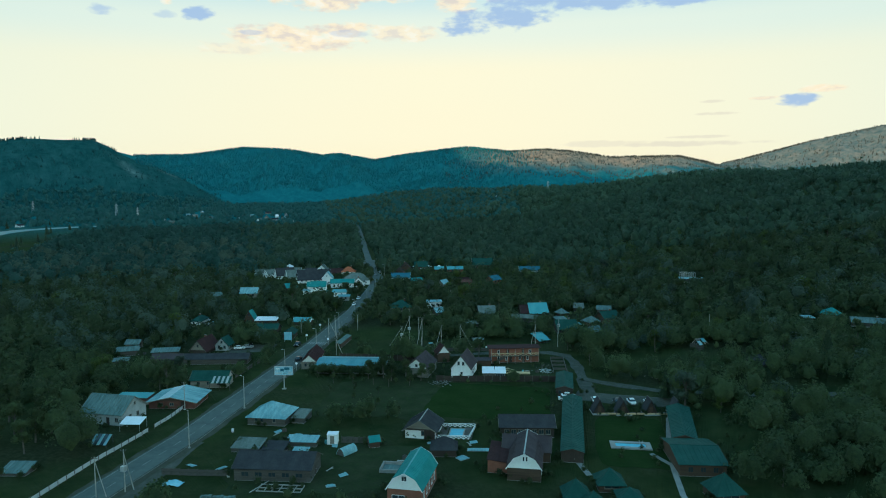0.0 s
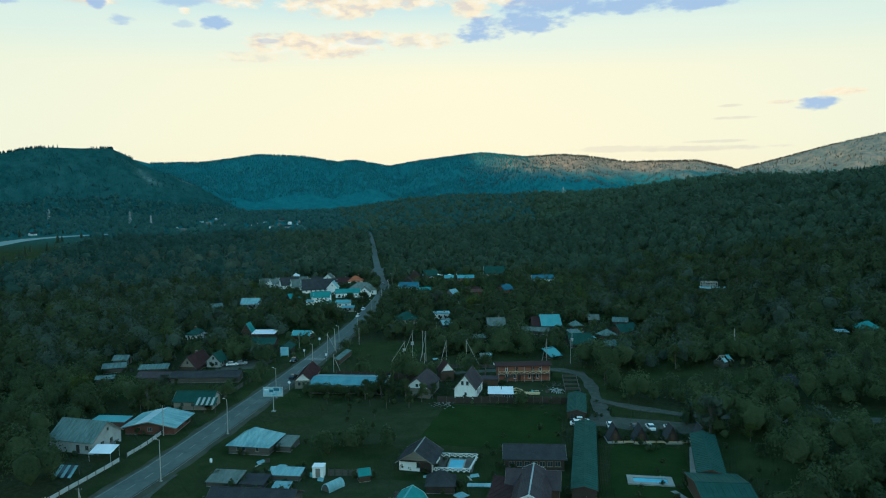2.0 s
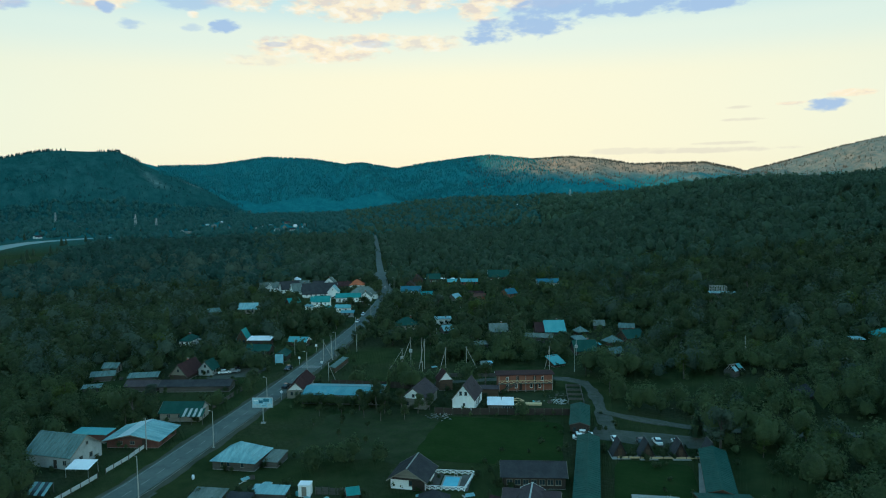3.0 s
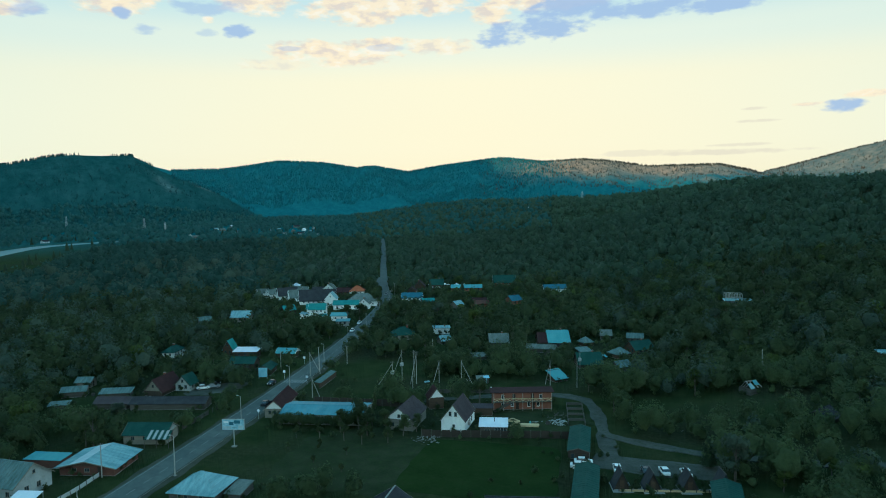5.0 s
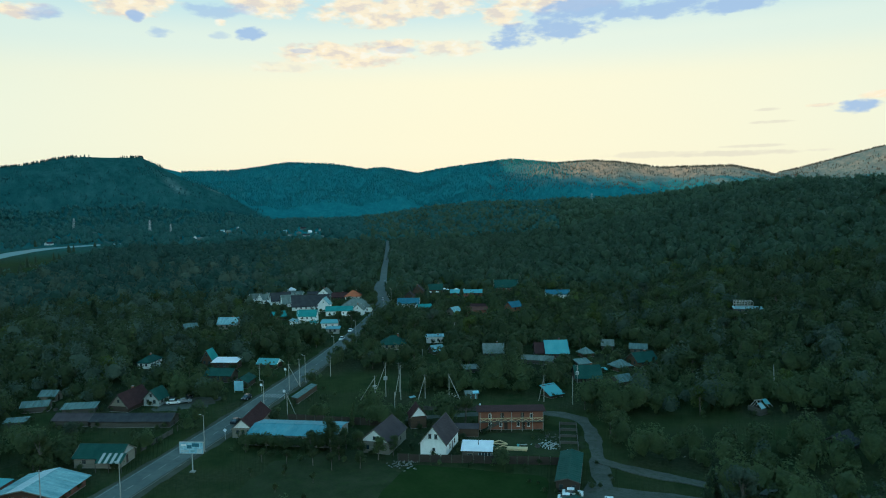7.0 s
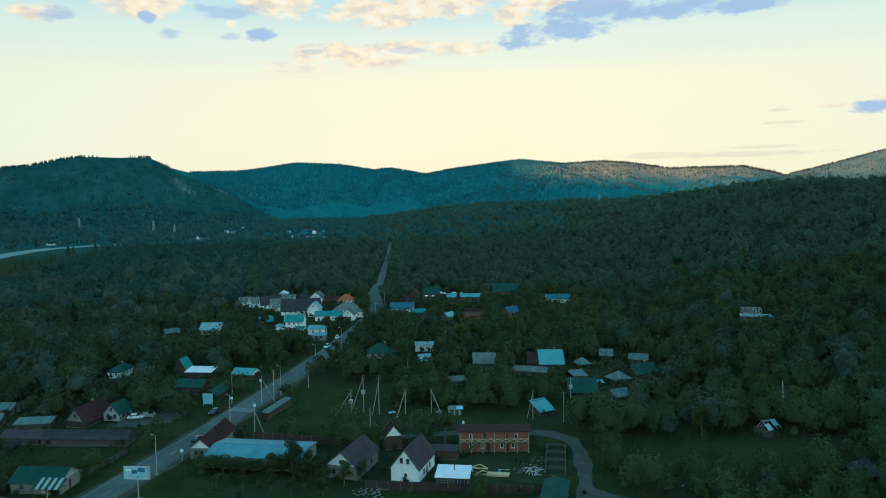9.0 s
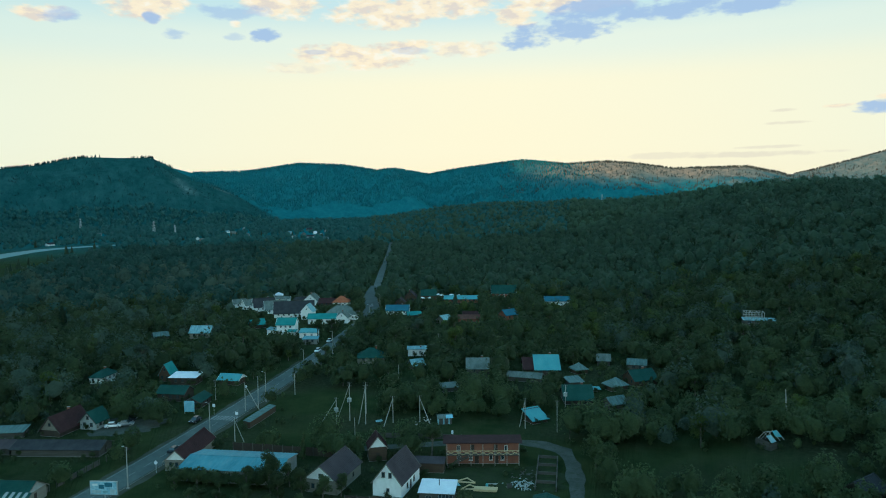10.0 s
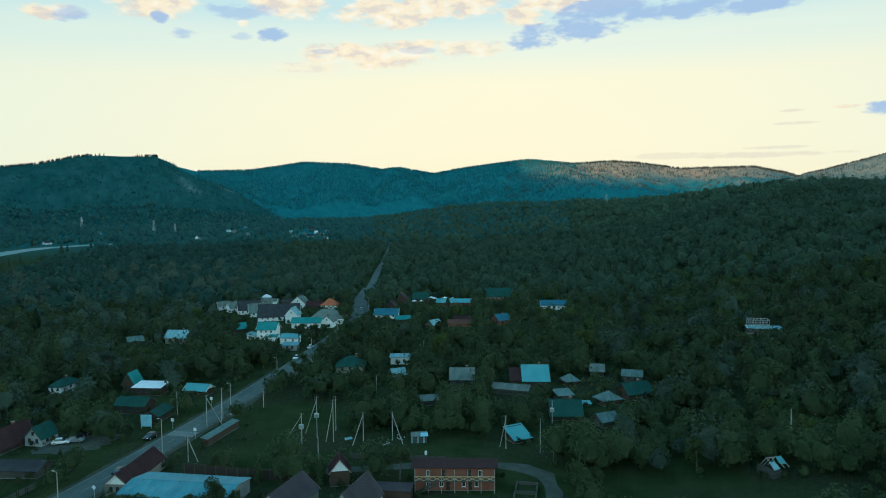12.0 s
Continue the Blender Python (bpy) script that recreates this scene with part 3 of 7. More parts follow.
def build_ground():
    bear = np.concatenate([np.arange(-64, 18, 0.3), np.arange(18, 296, 2.5)])
    rad = np.concatenate([[0.0], np.geomspace(12, 2980, 170), np.arange(3000, 4560, 26), np.linspace(4570, 4900, 6)])
    bb, rr = np.meshgrid(np.radians(bear), rad, indexing="ij")
    x, y = CX + rr * np.sin(bb), CY + rr * np.cos(bb)
    z = height(x, y)
    nb, nr = x.shape
    idx = np.arange(nb * nr).reshape(nb, nr)
    nxt = np.roll(idx, -1, 0)
    quads = np.stack([idx[:, :-1], idx[:, 1:], nxt[:, 1:], nxt[:, :-1]], -1).reshape(-1, 4)
    me = bpy.data.meshes.new("ground")
    me.from_pydata(np.stack([x, y, z], -1).reshape(-1, 3).tolist(), [], quads.tolist())
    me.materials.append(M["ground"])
    me.polygons.foreach_set("use_smooth", [True] * len(quads))
    hill, far, left = relief(x, y)
    bd = np.degrees(bb)
    bd = np.where(bd > 180, bd - 360, bd)
    sway = 6 * wave(x, y, 31, 3, 300)
    # mask of the upper slopes that carry the painted sunlight
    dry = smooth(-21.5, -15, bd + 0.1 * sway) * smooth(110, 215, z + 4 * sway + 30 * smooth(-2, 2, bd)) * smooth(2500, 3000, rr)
    across = smooth(-6, 10, left - far) * smooth(1500, 2100, rr) * (bd < -36)
    # screes slant down the flank of the hill
    line = -49.4 + (262 - z) * 0.021
    scree = np.exp(-((bd - line) / 0.35) ** 2) * smooth(60, 110, z) * (1 - smooth(150, 200, z))
    crest = -44.6 + (150 - z) * 0.036
    scree = np.maximum(scree, 0.9 * np.exp(-((bd - crest + 0.3) / 0.18) ** 2) * smooth(90, 110, z) * (1 - smooth(150, 170, z)))
    scree = scree * np.clip(0.5 + 0.9 * wave(x, y, 41, 4, 130), 0, 1) * (across > 0)
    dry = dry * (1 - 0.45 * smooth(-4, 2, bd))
    wood = smooth(2, 8, hill) * (hill > np.maximum(far, left))
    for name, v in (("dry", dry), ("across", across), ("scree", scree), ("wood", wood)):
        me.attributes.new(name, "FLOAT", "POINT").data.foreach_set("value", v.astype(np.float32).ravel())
    # ground coordinates that lie along the slopes
    lie = np.stack([bb * 4000, rr * 0.35, z * 1.2], -1)
    me.attributes.new("lie", "FLOAT_VECTOR", "POINT").data.foreach_set("vector", lie.astype(np.float32).ravel())
    me.update()
    return tagged(new("ground", me), "green valley floor rising to wooded mountains", "ground", kind="structure")


build_ground()


def strip(name, line, width, z, mat, label, category="road", rough=0.0):
    """A ribbon along a line in plan, following the ground, with a low edge."""
    pts = []
    for (x0, y0), (x1, y1) in zip(line, line[1:]):
        n = max(1, int(math.hypot(x1 - x0, y1 - y0) / (12 if not rough else 2.5)))
        pts += [(x0 + (x1 - x0) * i / n, y0 + (y1 - y0) * i / n) for i in range(n)]
    pts.append(line[-1])
    me = Mesh()
    rows = []
    for i, (x, y) in enumerate(pts):
        (ax, ay), (bx, by) = pts[max(0, i - 1)], pts[min(len(pts) - 1, i + 1)]
        d = math.hypot(bx - ax, by - ay)
        w = width * (1 + rough * (math.sin(i * 0.9 + width) + 0.6 * math.sin(i * 2.3) + 0.5 * math.sin(i * 0.37)))
        nx, ny = (by - ay) / d * w / 2, -(bx - ax) / d * w / 2
        h = float(height(x, y)) + z
        n = len(me.v)
        me.v += [(x - nx * 1.02, y - ny * 1.02, h - z - 0.1), (x - nx, y - ny, h), (x + nx, y + ny, h), (x + nx * 1.02, y + ny * 1.02, h - z - 0.1)]
        rows.append(n)
    for a, b in zip(rows, rows[1:]):
        for k in range(3):
            me.f.append((a + k, a + k + 1, b + k + 1, b + k))
    return tagged(part(name, me, mat), label, category, kind="structure")


ROAD = [(-96, 20), (-106, 62), (-112, 96), (-118.5, 132), (-127, 167), (-136, 203), (-147, 243), (-157, 275), (-165, 300), (-184, 352),
        (-206, 407), (-234, 448), (-269, 513), (-328, 616), (-359, 672), (-478, 880), (-560, 1020)]


def road_at(s):
    """The road's centre and heading, s metres along it."""
    for (x0, y0), (x1, y1) in zip(ROAD, ROAD[1:]):
        d = math.hypot(x1 - x0, y1 - y0)
        if s <= d:
            return x0 + (x1 - x0) * s / d, y0 + (y1 - y0) * s / d, math.atan2(y1 - y0, x1 - x0)
        s -= d
    return x1, y1, math.atan2(y1 - y0, x1 - x0)


def beside(s, off):
    """A point off metres to the road's right, s metres along."""
    x, y, a = road_at(s)
    return x + off * math.sin(a), y - off * math.cos(a), math.degrees(a)


strip("road_verge", ROAD[:9], 10.6, 0.05, M["gravel"], "grey gravel verge along the asphalt road", rough=0.05)
strip("road", [(x - 0.5, y) for x, y in ROAD[:11]], 7.2, 0.11, M["asphalt"], "worn grey two-lane asphalt road")
strip("road", [(x - 0.5, y) for x, y in ROAD[10:13]], 10.0, 0.10, M["asphalt"], "wide worn asphalt road past the market")
strip("road", [(x - 0.5, y) for x, y in ROAD[12:]], 5.4, 0.09, M["asphalt"], "narrow asphalt road through the woods")
strip("lay_by", [(-103, 84), (-106.4, 100), (-110.4, 116), (-114.4, 128)], 4.6, 0.045, M["dirt"], "worn gravel lay-by beside the asphalt road", rough=0.1)
patch_apron = [(-226, 402), (-236, 424), (-252, 452)]
strip("parking", patch_apron, 11.0, 0.06, M["dirt"], "wide gravel shoulder beside the road")
strip("lane", [(-66, 246), (-54.5, 247.5), (-48.5, 245.5), (-44, 238), (-40, 227), (-36, 214), (-33, 205), (-30, 196)], 3.8, 0.04, M["dirt"], "rutted gravel lane", rough=0.2)
strip("lane", [(-37.4, 217), (-31.5, 215), (-24, 213.4), (-16, 212.5), (-2, 210), (12, 209.2), (28, 212), (60, 218)], 3.4, 0.2, M["dirt"], "pale dirt track beside the woods", rough=0.14)
strip("lane", [(-122, 213), (-100, 222), (-86, 232), (-66, 246)], 3.2, 0.03, M["dirt"], "dusty lane behind the sheds", rough=0.14)
strip("parking", [(-36, 199), (-24, 199), (-8, 201.5)], 9.0, 0.09, M["dirt"], "grey gravel parking yard", rough=0.05)


def patch(name, x, y, a, b, turn, z, mat, label, category, wobble=0.12, square=2.6, seed=0):
    """A piece of ground cover with an uneven outline."""
    g = np.random.RandomState(seed)
    ph, c, s = g.uniform(0, 6.28, 4), math.cos(radians(turn)), math.sin(radians(turn))
    ring = []
    for i in range(64):
        q = 2 * math.pi * i / 64
        k = (abs(math.cos(q)) ** square + abs(math.sin(q)) ** square) ** (-1 / square)
        k *= 1 + wobble * (0.5 * math.sin(3 * q + ph[0]) + 0.35 * math.sin(5 * q + ph[1]) + 0.3 * math.sin(9 * q + ph[2]) + 0.25 * math.sin(14 * q + ph[3]))
        u, v = a * k * math.cos(q), b * k * math.sin(q)
        ring.append((x + u * c - v * s, y + u * s + v * c))
    me = Mesh()
    me.v = [(x, y, float(height(x, y)) + z)] + [(p, q, float(height(p, q)) + z) for p, q in ring]
    me.f = [(0, 1 + i, 1 + (i + 1) % 64) for i in range(64)]
    return tagged(part(name, me, mat), label, category, kind="structure")


patch("lawn", -57.6, 184.6, 17, 16, 11, 0.05, M["lawn"], "mown green field behind a board fence", "lawn", 0.03, 9, 1)
patch("orchard_ground", -88, 178, 17, 20, 14, 0.02, M["soil"], "dark ground under the orchard", "ground", 0.15, 3, 2)
patch("lawn", -16, 167.5, 8.6, 17, 12, 0.05, M["lawn"], "worn lawn round the pool", "lawn", 0.04, 8, 3)
patch("yard", -78, 128, 22, 16, 16, 0.02, M["soil"], "trodden yard between barn and sheds", "ground", 0.2, 3, 5)
patch("yard", -58, 221, 17, 8, 22, 0.025, M["soil"], "bare building yard by the brick house", "ground", 0.15, 4, 6)
patch("yard", -164, 213, 10, 7, 30, 0.03, M["dirt"], "gravel parking place off the road", "ground", 0.2, 3, 7)

# dashed centre line, edge lines and the crossing
for k in range(60):
    x, y, a = road_at(30 + k * 6.0)
    mark = part("road_marking", Mesh().box(-1.5, -0.07, 0, 1.5, 0.07, 0.012), M["paint"], m=pose(x, y, 0.115, 0, 0, math.degrees(a)))
    tagged(mark, "worn white centre dash on asphalt", "marking", "road markings", "structure")
for off in (-3.6, 3.6):
    for k in range(40):
        x, y, a = beside(25 + k * 9.0, off)
        mark = part("road_marking", Mesh().box(-4.6, -0.06, 0, 4.6, 0.06, 0.012), M["paint"], m=pose(x, y, 0.114, 0, 0, a))
        tagged(mark, "worn white edge line on asphalt", "marking", "road markings", "structure")
for k in range(8):
    x, y, a = beside(215.5, -3.3 + k * 0.95)
    mark = part("road_marking", Mesh().box(-1.8, -0.25, 0, 1.8, 0.25, 0.012), M["paint"], m=pose(x, y, 0.118, 0, 0, a))
    tagged(mark, "white bar of a pedestrian crossing", "marking", "crossing bars", "structure")

RIVER = [(-640, 340), (-770, 490), (-849, 580), (-900, 645), (-930, 700), (-932, 765), (-915, 830)]
strip("river", RIVER, 30.0, 0.15, M["water"], "pale river reflecting the evening sky", "river")

# ---- houses ----


def holed_wall(me, u0, u1, z0, z1, holes, place, t=0.22):
    """A wall from u0 to u1 and z0 to z1 with rectangular openings; place(u, d, z) lays it out."""
    us = sorted({u0, u1, *(min(max(h[k], u0), u1) for h in holes for k in (0, 1))})
    zs = sorted({z0, z1, *(min(max(h[k], z0), z1) for h in holes for k in (2, 3))})
    for a, b in zip(us, us[1:]):
        for c, d in zip(zs, zs[1:]):
            if any(h[0] < (a + b) / 2 < h[1] and h[2] < (c + d) / 2 < h[3] for h in holes):
                continue
            n = len(me.v)
            me.v += [place(u, w, z) for w in (0, t) for z in (c, d) for u in (a, b)]
            me.f += [tuple(n + i for i in q) for q in ((0, 1, 3, 2), (4, 6, 7, 5), (0, 2, 6, 4), (1, 5, 7, 3), (2, 3, 7, 6), (0, 4, 5, 1))]


def ribs(me, pts, step, h=0.05, w=0.06):
    """Raised seams up a roof plane whose first edge is the eave."""
    a, b, c = (Vector(p) for p in pts[:3])
    e = (b - a).normalized()
    nrm = e.cross(c - a).normalized()
    s = nrm.cross(e)
    q = [((Vector(p) - a).dot(e), (Vector(p) - a).dot(s)) for p in pts]
    lo, hi = min(p[0] for p in q), max(p[0] for p in q)
    k = int((hi - lo) / step)
    for i in range(1, k + 1):
        u = lo + (hi - lo) * (i - 0.5) / max(k, 1)
        cut = []
        for (u0, v0), (u1, v1) in zip(q, q[1:] + q[:1]):
            if (u0 - u) * (u1 - u) < 0:
                cut.append(v0 + (v1 - v0) * (u - u0) / (u1 - u0))
        if len(cut) >= 2 and max(cut) - min(cut) > 0.3:
            p0, p1 = a + e * u + s * min(cut) + nrm * h / 2, a + e * u + s * max(cut) + nrm * h / 2
            me.beam(p0, p1, w, h)


def roof_planes(kind, L, W, h, rise, over):
    hl, hw = L / 2 + over, W / 2 + over
    drop = rise * over / (W / 2)
    ze, zr = h - drop, h + rise
    if kind == "gable":
        return [[(-hl, -hw, ze), (hl, -hw, ze), (hl, 0, zr), (-hl, 0, zr)], [(hl, hw, ze), (-hl, hw, ze), (-hl, 0, zr), (hl, 0, zr)]]
    if kind == "hip":
        r = max(0.02, (L - W) / 2)
        return [[(-hl, -hw, ze), (hl, -hw, ze), (r, 0, zr), (-r, 0, zr)], [(hl, hw, ze), (-hl, hw, ze), (-r, 0, zr), (r, 0, zr)],
                [(hl, -hw, ze), (hl, hw, ze), (r, 0, zr)], [(-hl, hw, ze), (-hl, -hw, ze), (-r, 0, zr)]]
    if kind == "gambrel":
        yb, zb = hw * 0.58, h + rise * 0.66
        return [[(-hl, -hw, h - 0.15), (hl, -hw, h - 0.15), (hl, -yb, zb), (-hl, -yb, zb)], [(-hl, -yb, zb), (hl, -yb, zb), (hl, 0, zr), (-hl, 0, zr)],
                [(hl, hw, h - 0.15), (-hl, hw, h - 0.15), (-hl, yb, zb), (hl, yb, zb)], [(hl, yb, zb), (-hl, yb, zb), (-hl, 0, zr), (hl, 0, zr)]]
    return [[(-hl, -hw, h - 0.02), (hl, -hw, h - 0.02), (hl, hw, zr), (-hl, hw, zr)]]


def window_part(parent, side, L, W, u, z, w, h, frame_mat, pane_mat, proud=0.0):
    """A framed window in the wall on one side of a house."""
    rz = {"s": 0, "e": 90, "n": 180, "w": 270}[side]
    d = (W / 2 if side in "sn" else L / 2) + proud
    root = part("window", Mesh().box(-w / 2 - 0.08, -0.10, -0.06, w / 2 + 0.08, 0.05, 0.0), frame_mat, parent, "", pose(0, 0, 0, 0, 0, rz) @ pose(u, -d, z))
    fr = Mesh()
    fr.box(-w / 2, -0.03, 0, -w / 2 + 0.08, 0.07, h).box(w / 2 - 0.08, -0.03, 0, w / 2, 0.07, h).box(-w / 2 + 0.08, -0.03, h - 0.08, w / 2 - 0.08, 0.07, h).box(-w / 2 + 0.08, -0.03, 0, w / 2 - 0.08, 0.07, 0.08)
    if w > 0.9:
        fr.box(-0.035, -0.02, 0.08, 0.035, 0.06, h - 0.08)
    part("frame", fr, frame_mat, root)
    part("pane", Mesh().box(-w / 2 + 0.08, 0.02, 0.08, w / 2 - 0.08, 0.035, h - 0.08), pane_mat, root)
    return root


SITES = []


def house(name, label, x, y, ang, L, W, h, kind="gable", rise=2.0, over=0.4, wall="timber", roof="roof_dark", gable=None, wins=(), doors=(),
          chimneys=(), step=0.55, trim="cream", category="house", z=None, clear=1.0, group="", cap=None):
    """A building with its walls, gables, roof, windows and doors; its long side and ridge lie along ang."""
    z = float(height(x, y)) - 0.05 if z is None else z
    root = thing(name, label, category, x, y, z, ang, group)
    SITES.append((x, y, max(L, W) / 2, clear, h + rise))
    t = 0.22
    holes = {s: [] for s in "snew"}
    for s, u, z0, w, hh in (*wins, *doors):
        holes[s].append((u - w / 2, u + w / 2, z0, z0 + hh))
    top = h if kind != "shed" else h - 0.15
    z1n = top + (rise if kind == "shed" else 0)
    sides = (("s", -L / 2, L / 2, top, lambda u, d, q: (u, -W / 2 + d, q)), ("n", -L / 2, L / 2, z1n, lambda u, d, q: (-u, W / 2 - d, q)),
             ("e", -W / 2 + t, W / 2 - t, top, lambda u, d, q: (L / 2 - d, u, q)), ("w", -W / 2 + t, W / 2 - t, top, lambda u, d, q: (-L / 2 + d, -u, q)))
    for side, u0, u1, z1, place in sides:
        wl = Mesh()
        holed_wall(wl, u0, u1, 0, z1, holes[side], place)
        part("wall", wl.weld(), M[wall], root)
    part("plinth", Mesh().box(-L / 2 - 0.05, -W / 2 - 0.05, -0.25, L / 2 + 0.05, W / 2 + 0.05, 0.12), M["concrete"], root)
    planes = roof_planes(kind, L, W, h, rise, over)
    if kind in ("gable", "gambrel"):
        yb, zb = (W / 2 + over) * 0.58 - 0.1, h + rise * 0.66 - 0.1
        prof = [(-W / 2, h), (W / 2, h), (0, h + rise - 0.1)] if kind == "gable" else [(-W / 2, h), (W / 2, h), (yb, zb), (0, h + rise - 0.1), (-yb, zb)]
        for sx in (-1, 1):
            pts = [(sx * (L / 2 + 0.02), p * sx, q) for p, q in prof]
            part("gable", Mesh().slab(pts, 0.2), M[gable or wall], root)
            edge = Mesh()
            outline = [planes[0], planes[1]] if kind == "gable" else planes
            for pl in outline:
                a, b = (pl[1], pl[2]) if sx > 0 and pl[1][1] < 0.01 or sx < 0 and pl[0][0] < 0 else (pl[0], pl[3])
                if a[0] * sx < 0:
                    a, b = (pl[0], pl[3]) if pl[0][0] * sx > 0 else (pl[1], pl[2])
                edge.beam((a[0] + sx * 0.03, a[1], a[2] - 0.08), (b[0] + sx * 0.03, b[1], b[2] - 0.08), 0.05, 0.2)
            part("bargeboard", edge, M[trim], root)
    elif kind == "shed":
        for sx in (-1, 1):
            part("gable", Mesh().slab([(sx * L / 2, -W / 2 * sx, top), (sx * L / 2, W / 2 * sx, top + (rise if sx > 0 else 0)), (sx * L / 2, W / 2 * sx, top + rise)][:3] if sx < 0 else
                                      [(sx * L / 2, -W / 2, top), (sx * L / 2, W / 2, top), (sx * L / 2, W / 2, top + rise)], 0.2), M[wall], root) if sx > 0 else \
                part("gable", Mesh().slab([(-L / 2, W / 2, top), (-L / 2, -W / 2, top), (-L / 2, W / 2, top + rise)], 0.2), M[wall], root)
    seams = Mesh()
    for pl in planes:
        part("roof", Mesh().slab(pl, 0.1), M[roof], root)
        ribs(seams, pl, step)
    part("seams", seams, M[roof], root)["kind"] = "stuff"
    if kind != "shed":
        half = L / 2 + over if kind != "hip" else max(0.1, (L - W) / 2)
        part("ridge_cap", Mesh().beam((-half, 0, h + rise + 0.03), (half, 0, h + rise + 0.03), 0.3, 0.06), M[cap or roof], root, "pale ridge flashing" if cap else "")
    for s, u, z0, w, hh in wins:
        window_part(root, s, L, W, u, z0, w, hh, M[trim], M["glass"], 0.08 if z0 >= h else 0.0)
    for s, u, z0, w, hh in doors:
        rz, d = {"s": 0, "e": 90, "n": 180, "w": 270}[s], W / 2 if s in "sn" else L / 2
        dr = part("door", Mesh().box(-w / 2, -0.02, 0, w / 2, 0.05, hh), M["darkwood"], root, "", pose(0, 0, 0, 0, 0, rz) @ pose(u, -d, z0))
        part("handle", Mesh().box(w / 2 - 0.16, -0.07, hh * 0.48, w / 2 - 0.08, -0.02, hh * 0.5 + 0.04), M["steel"], dr)
    for u, v, hh in chimneys:
        ch = part("chimney", Mesh().box(u - 0.28, v - 0.28, h + rise * 0.3, u + 0.28, v + 0.28, h + rise + hh), M["brick"], root)
        part("chimney_cap", Mesh().box(u - 0.36, v - 0.36, h + rise + hh, u + 0.36, v + 0.36, h + rise + hh + 0.1), M["concrete"], ch)
    return root


def row_wins(side, L, n, z, w, h, margin=0.9):
    span = L - 2 * margin
    return [(side, -span / 2 + span * (i + 0.5) / n, z, w, h) for i in range(n)]


# along the road
house("house", "white plastered house with a weathered metal gable roof", -146.4, 134.2, 8, 12.4, 9.6, 3.2, "gable", 3.4, 0.45, "plaster", "roof_grey", "plaster",
      [("e", -1.6, 1.0, 1.1, 1.2), ("e", 1.4, 1.0, 1.0, 1.2), ("e", 0.3, 4.3, 0.7, 0.8), ("s", 4.6, 1.0, 1.0, 1.1)], [("s", 2.0, 0.1, 0.95, 2.0)])
shop = house("shop_building", "low shop under a pale blue sheet metal roof", -139.8, 151, 111, 10.5, 12.8, 2.2, "gable", 1.4, 0.9, "rust", "roof_pale", "timber",
      [("w", -3, 0.9, 1.2, 0.9), ("w", 0, 0.9, 1.2, 0.9)], [("w", 3, 0.1, 1.0, 2.0)], category="shop")
part("roof_sheet", Mesh().slab([(6.0, 3.6, 2.90), (-6.0, 3.6, 2.90), (-6.0, 0.2, 3.65), (6.0, 0.2, 3.65)], 0.04), M["roof_sheet"], shop, "newer whitish roof sheets")
house("house", "small house with a green metal roof", -143.4, 169.2, 22, 11, 7, 2.6, "gable", 2.0, 0.4, "cream", "roof_green", "plaster",
      row_wins("s", 11, 3, 1.0, 1.0, 1.1), [("e", 0, 0.1, 0.9, 2.0)])
house("cottage", "log cottage under a pale blue hipped metal roof", -106.2, 148.6, 13, 10, 9, 2.4, "hip", 2.7, 0.5, "oldwood", "roof_pale", None,
      [("s", -2.6, 0.9, 0.9, 1.3), ("s", -1.2, 0.9, 0.9, 1.3), ("s", 2.2, 0.9, 0.9, 1.3)], [("e", 2, 0.1, 0.9, 2.0)])
house("lean_to", "grey lean-to shed against the cottage", -99.2, 151.6, 13, 3.4, 6, 1.5, "shed", 0.5, 0.2, "oldwood", "roof_slate", category="shed")
house("barn", "long dark barn with a grey board wall", -84.6, 120.2, 17, 16.3, 8.6, 2.9, "gable", 2.1, 0.4, "oldwood", "roof_dark", None,
      row_wins("s", 16.3, 5, 1.0, 1.6, 1.0), [("e", 0, 0.1, 1.0, 2.0)], category="barn", trim="oldwood")
bung = house("house", "small white bungalow with a grey gable roof and dark porch", -65.0, 153.8, 100, 8.0, 7.4, 2.5, "gable", 2.3, 0.75, "white", "roof_dark", "cream",
             [("w", 1.3, 0.9, 2.1, 1.2)], [("s", -2.2, 0.1, 1.0, 2.0)], cap="concrete")
part("porch_wall", Mesh().box(-4.1, -3.72, 0.1, -4.03, -1.1, 2.4), M["darkwood"], bung, "dark boarded porch front")
part("beam", Mesh().box(-4.62, -3.9, 2.36, -4.0, 3.9, 2.52), M["darkwood"], bung)
for v in (-3.6, -1.2):
    part("post", Mesh().box(-4.5, v - 0.07, 0, -4.36, v + 0.07, 2.4), M["darkwood"], bung)
house("house", "brick house with a teal gambrel roof", -53.9, 122.4, 100, 13.4, 6.8, 3.4, "gambrel", 3.3, 0.3, "brick", "roof_teal", "white",
      [("w", 0, 5.0, 1.1, 1.1), ("w", -1.2, 0.6, 2.6, 1.6), *row_wins("s", 13.4, 5, 1.0, 0.9, 1.5)], [("n", 0, 0.1, 0.9, 2.0)], trim="white", cap="roof_aqua")
house("house", "long house with a brown gambrel roof and pale gable", -35.8, 142.4, 102, 14.6, 7.0, 2.8, "gambrel", 3.2, 0.3, "timber", "roof_brown", "white",
      [("w", 0.55, 4.3, 0.45, 1.1), ("w", -0.1, 4.3, 0.45, 1.1), *row_wins("s", 14.6, 5, 1.0, 0.9, 1.3)], [("n", 2, 0.1, 0.9, 2.0)], trim="white", cap="plaster")
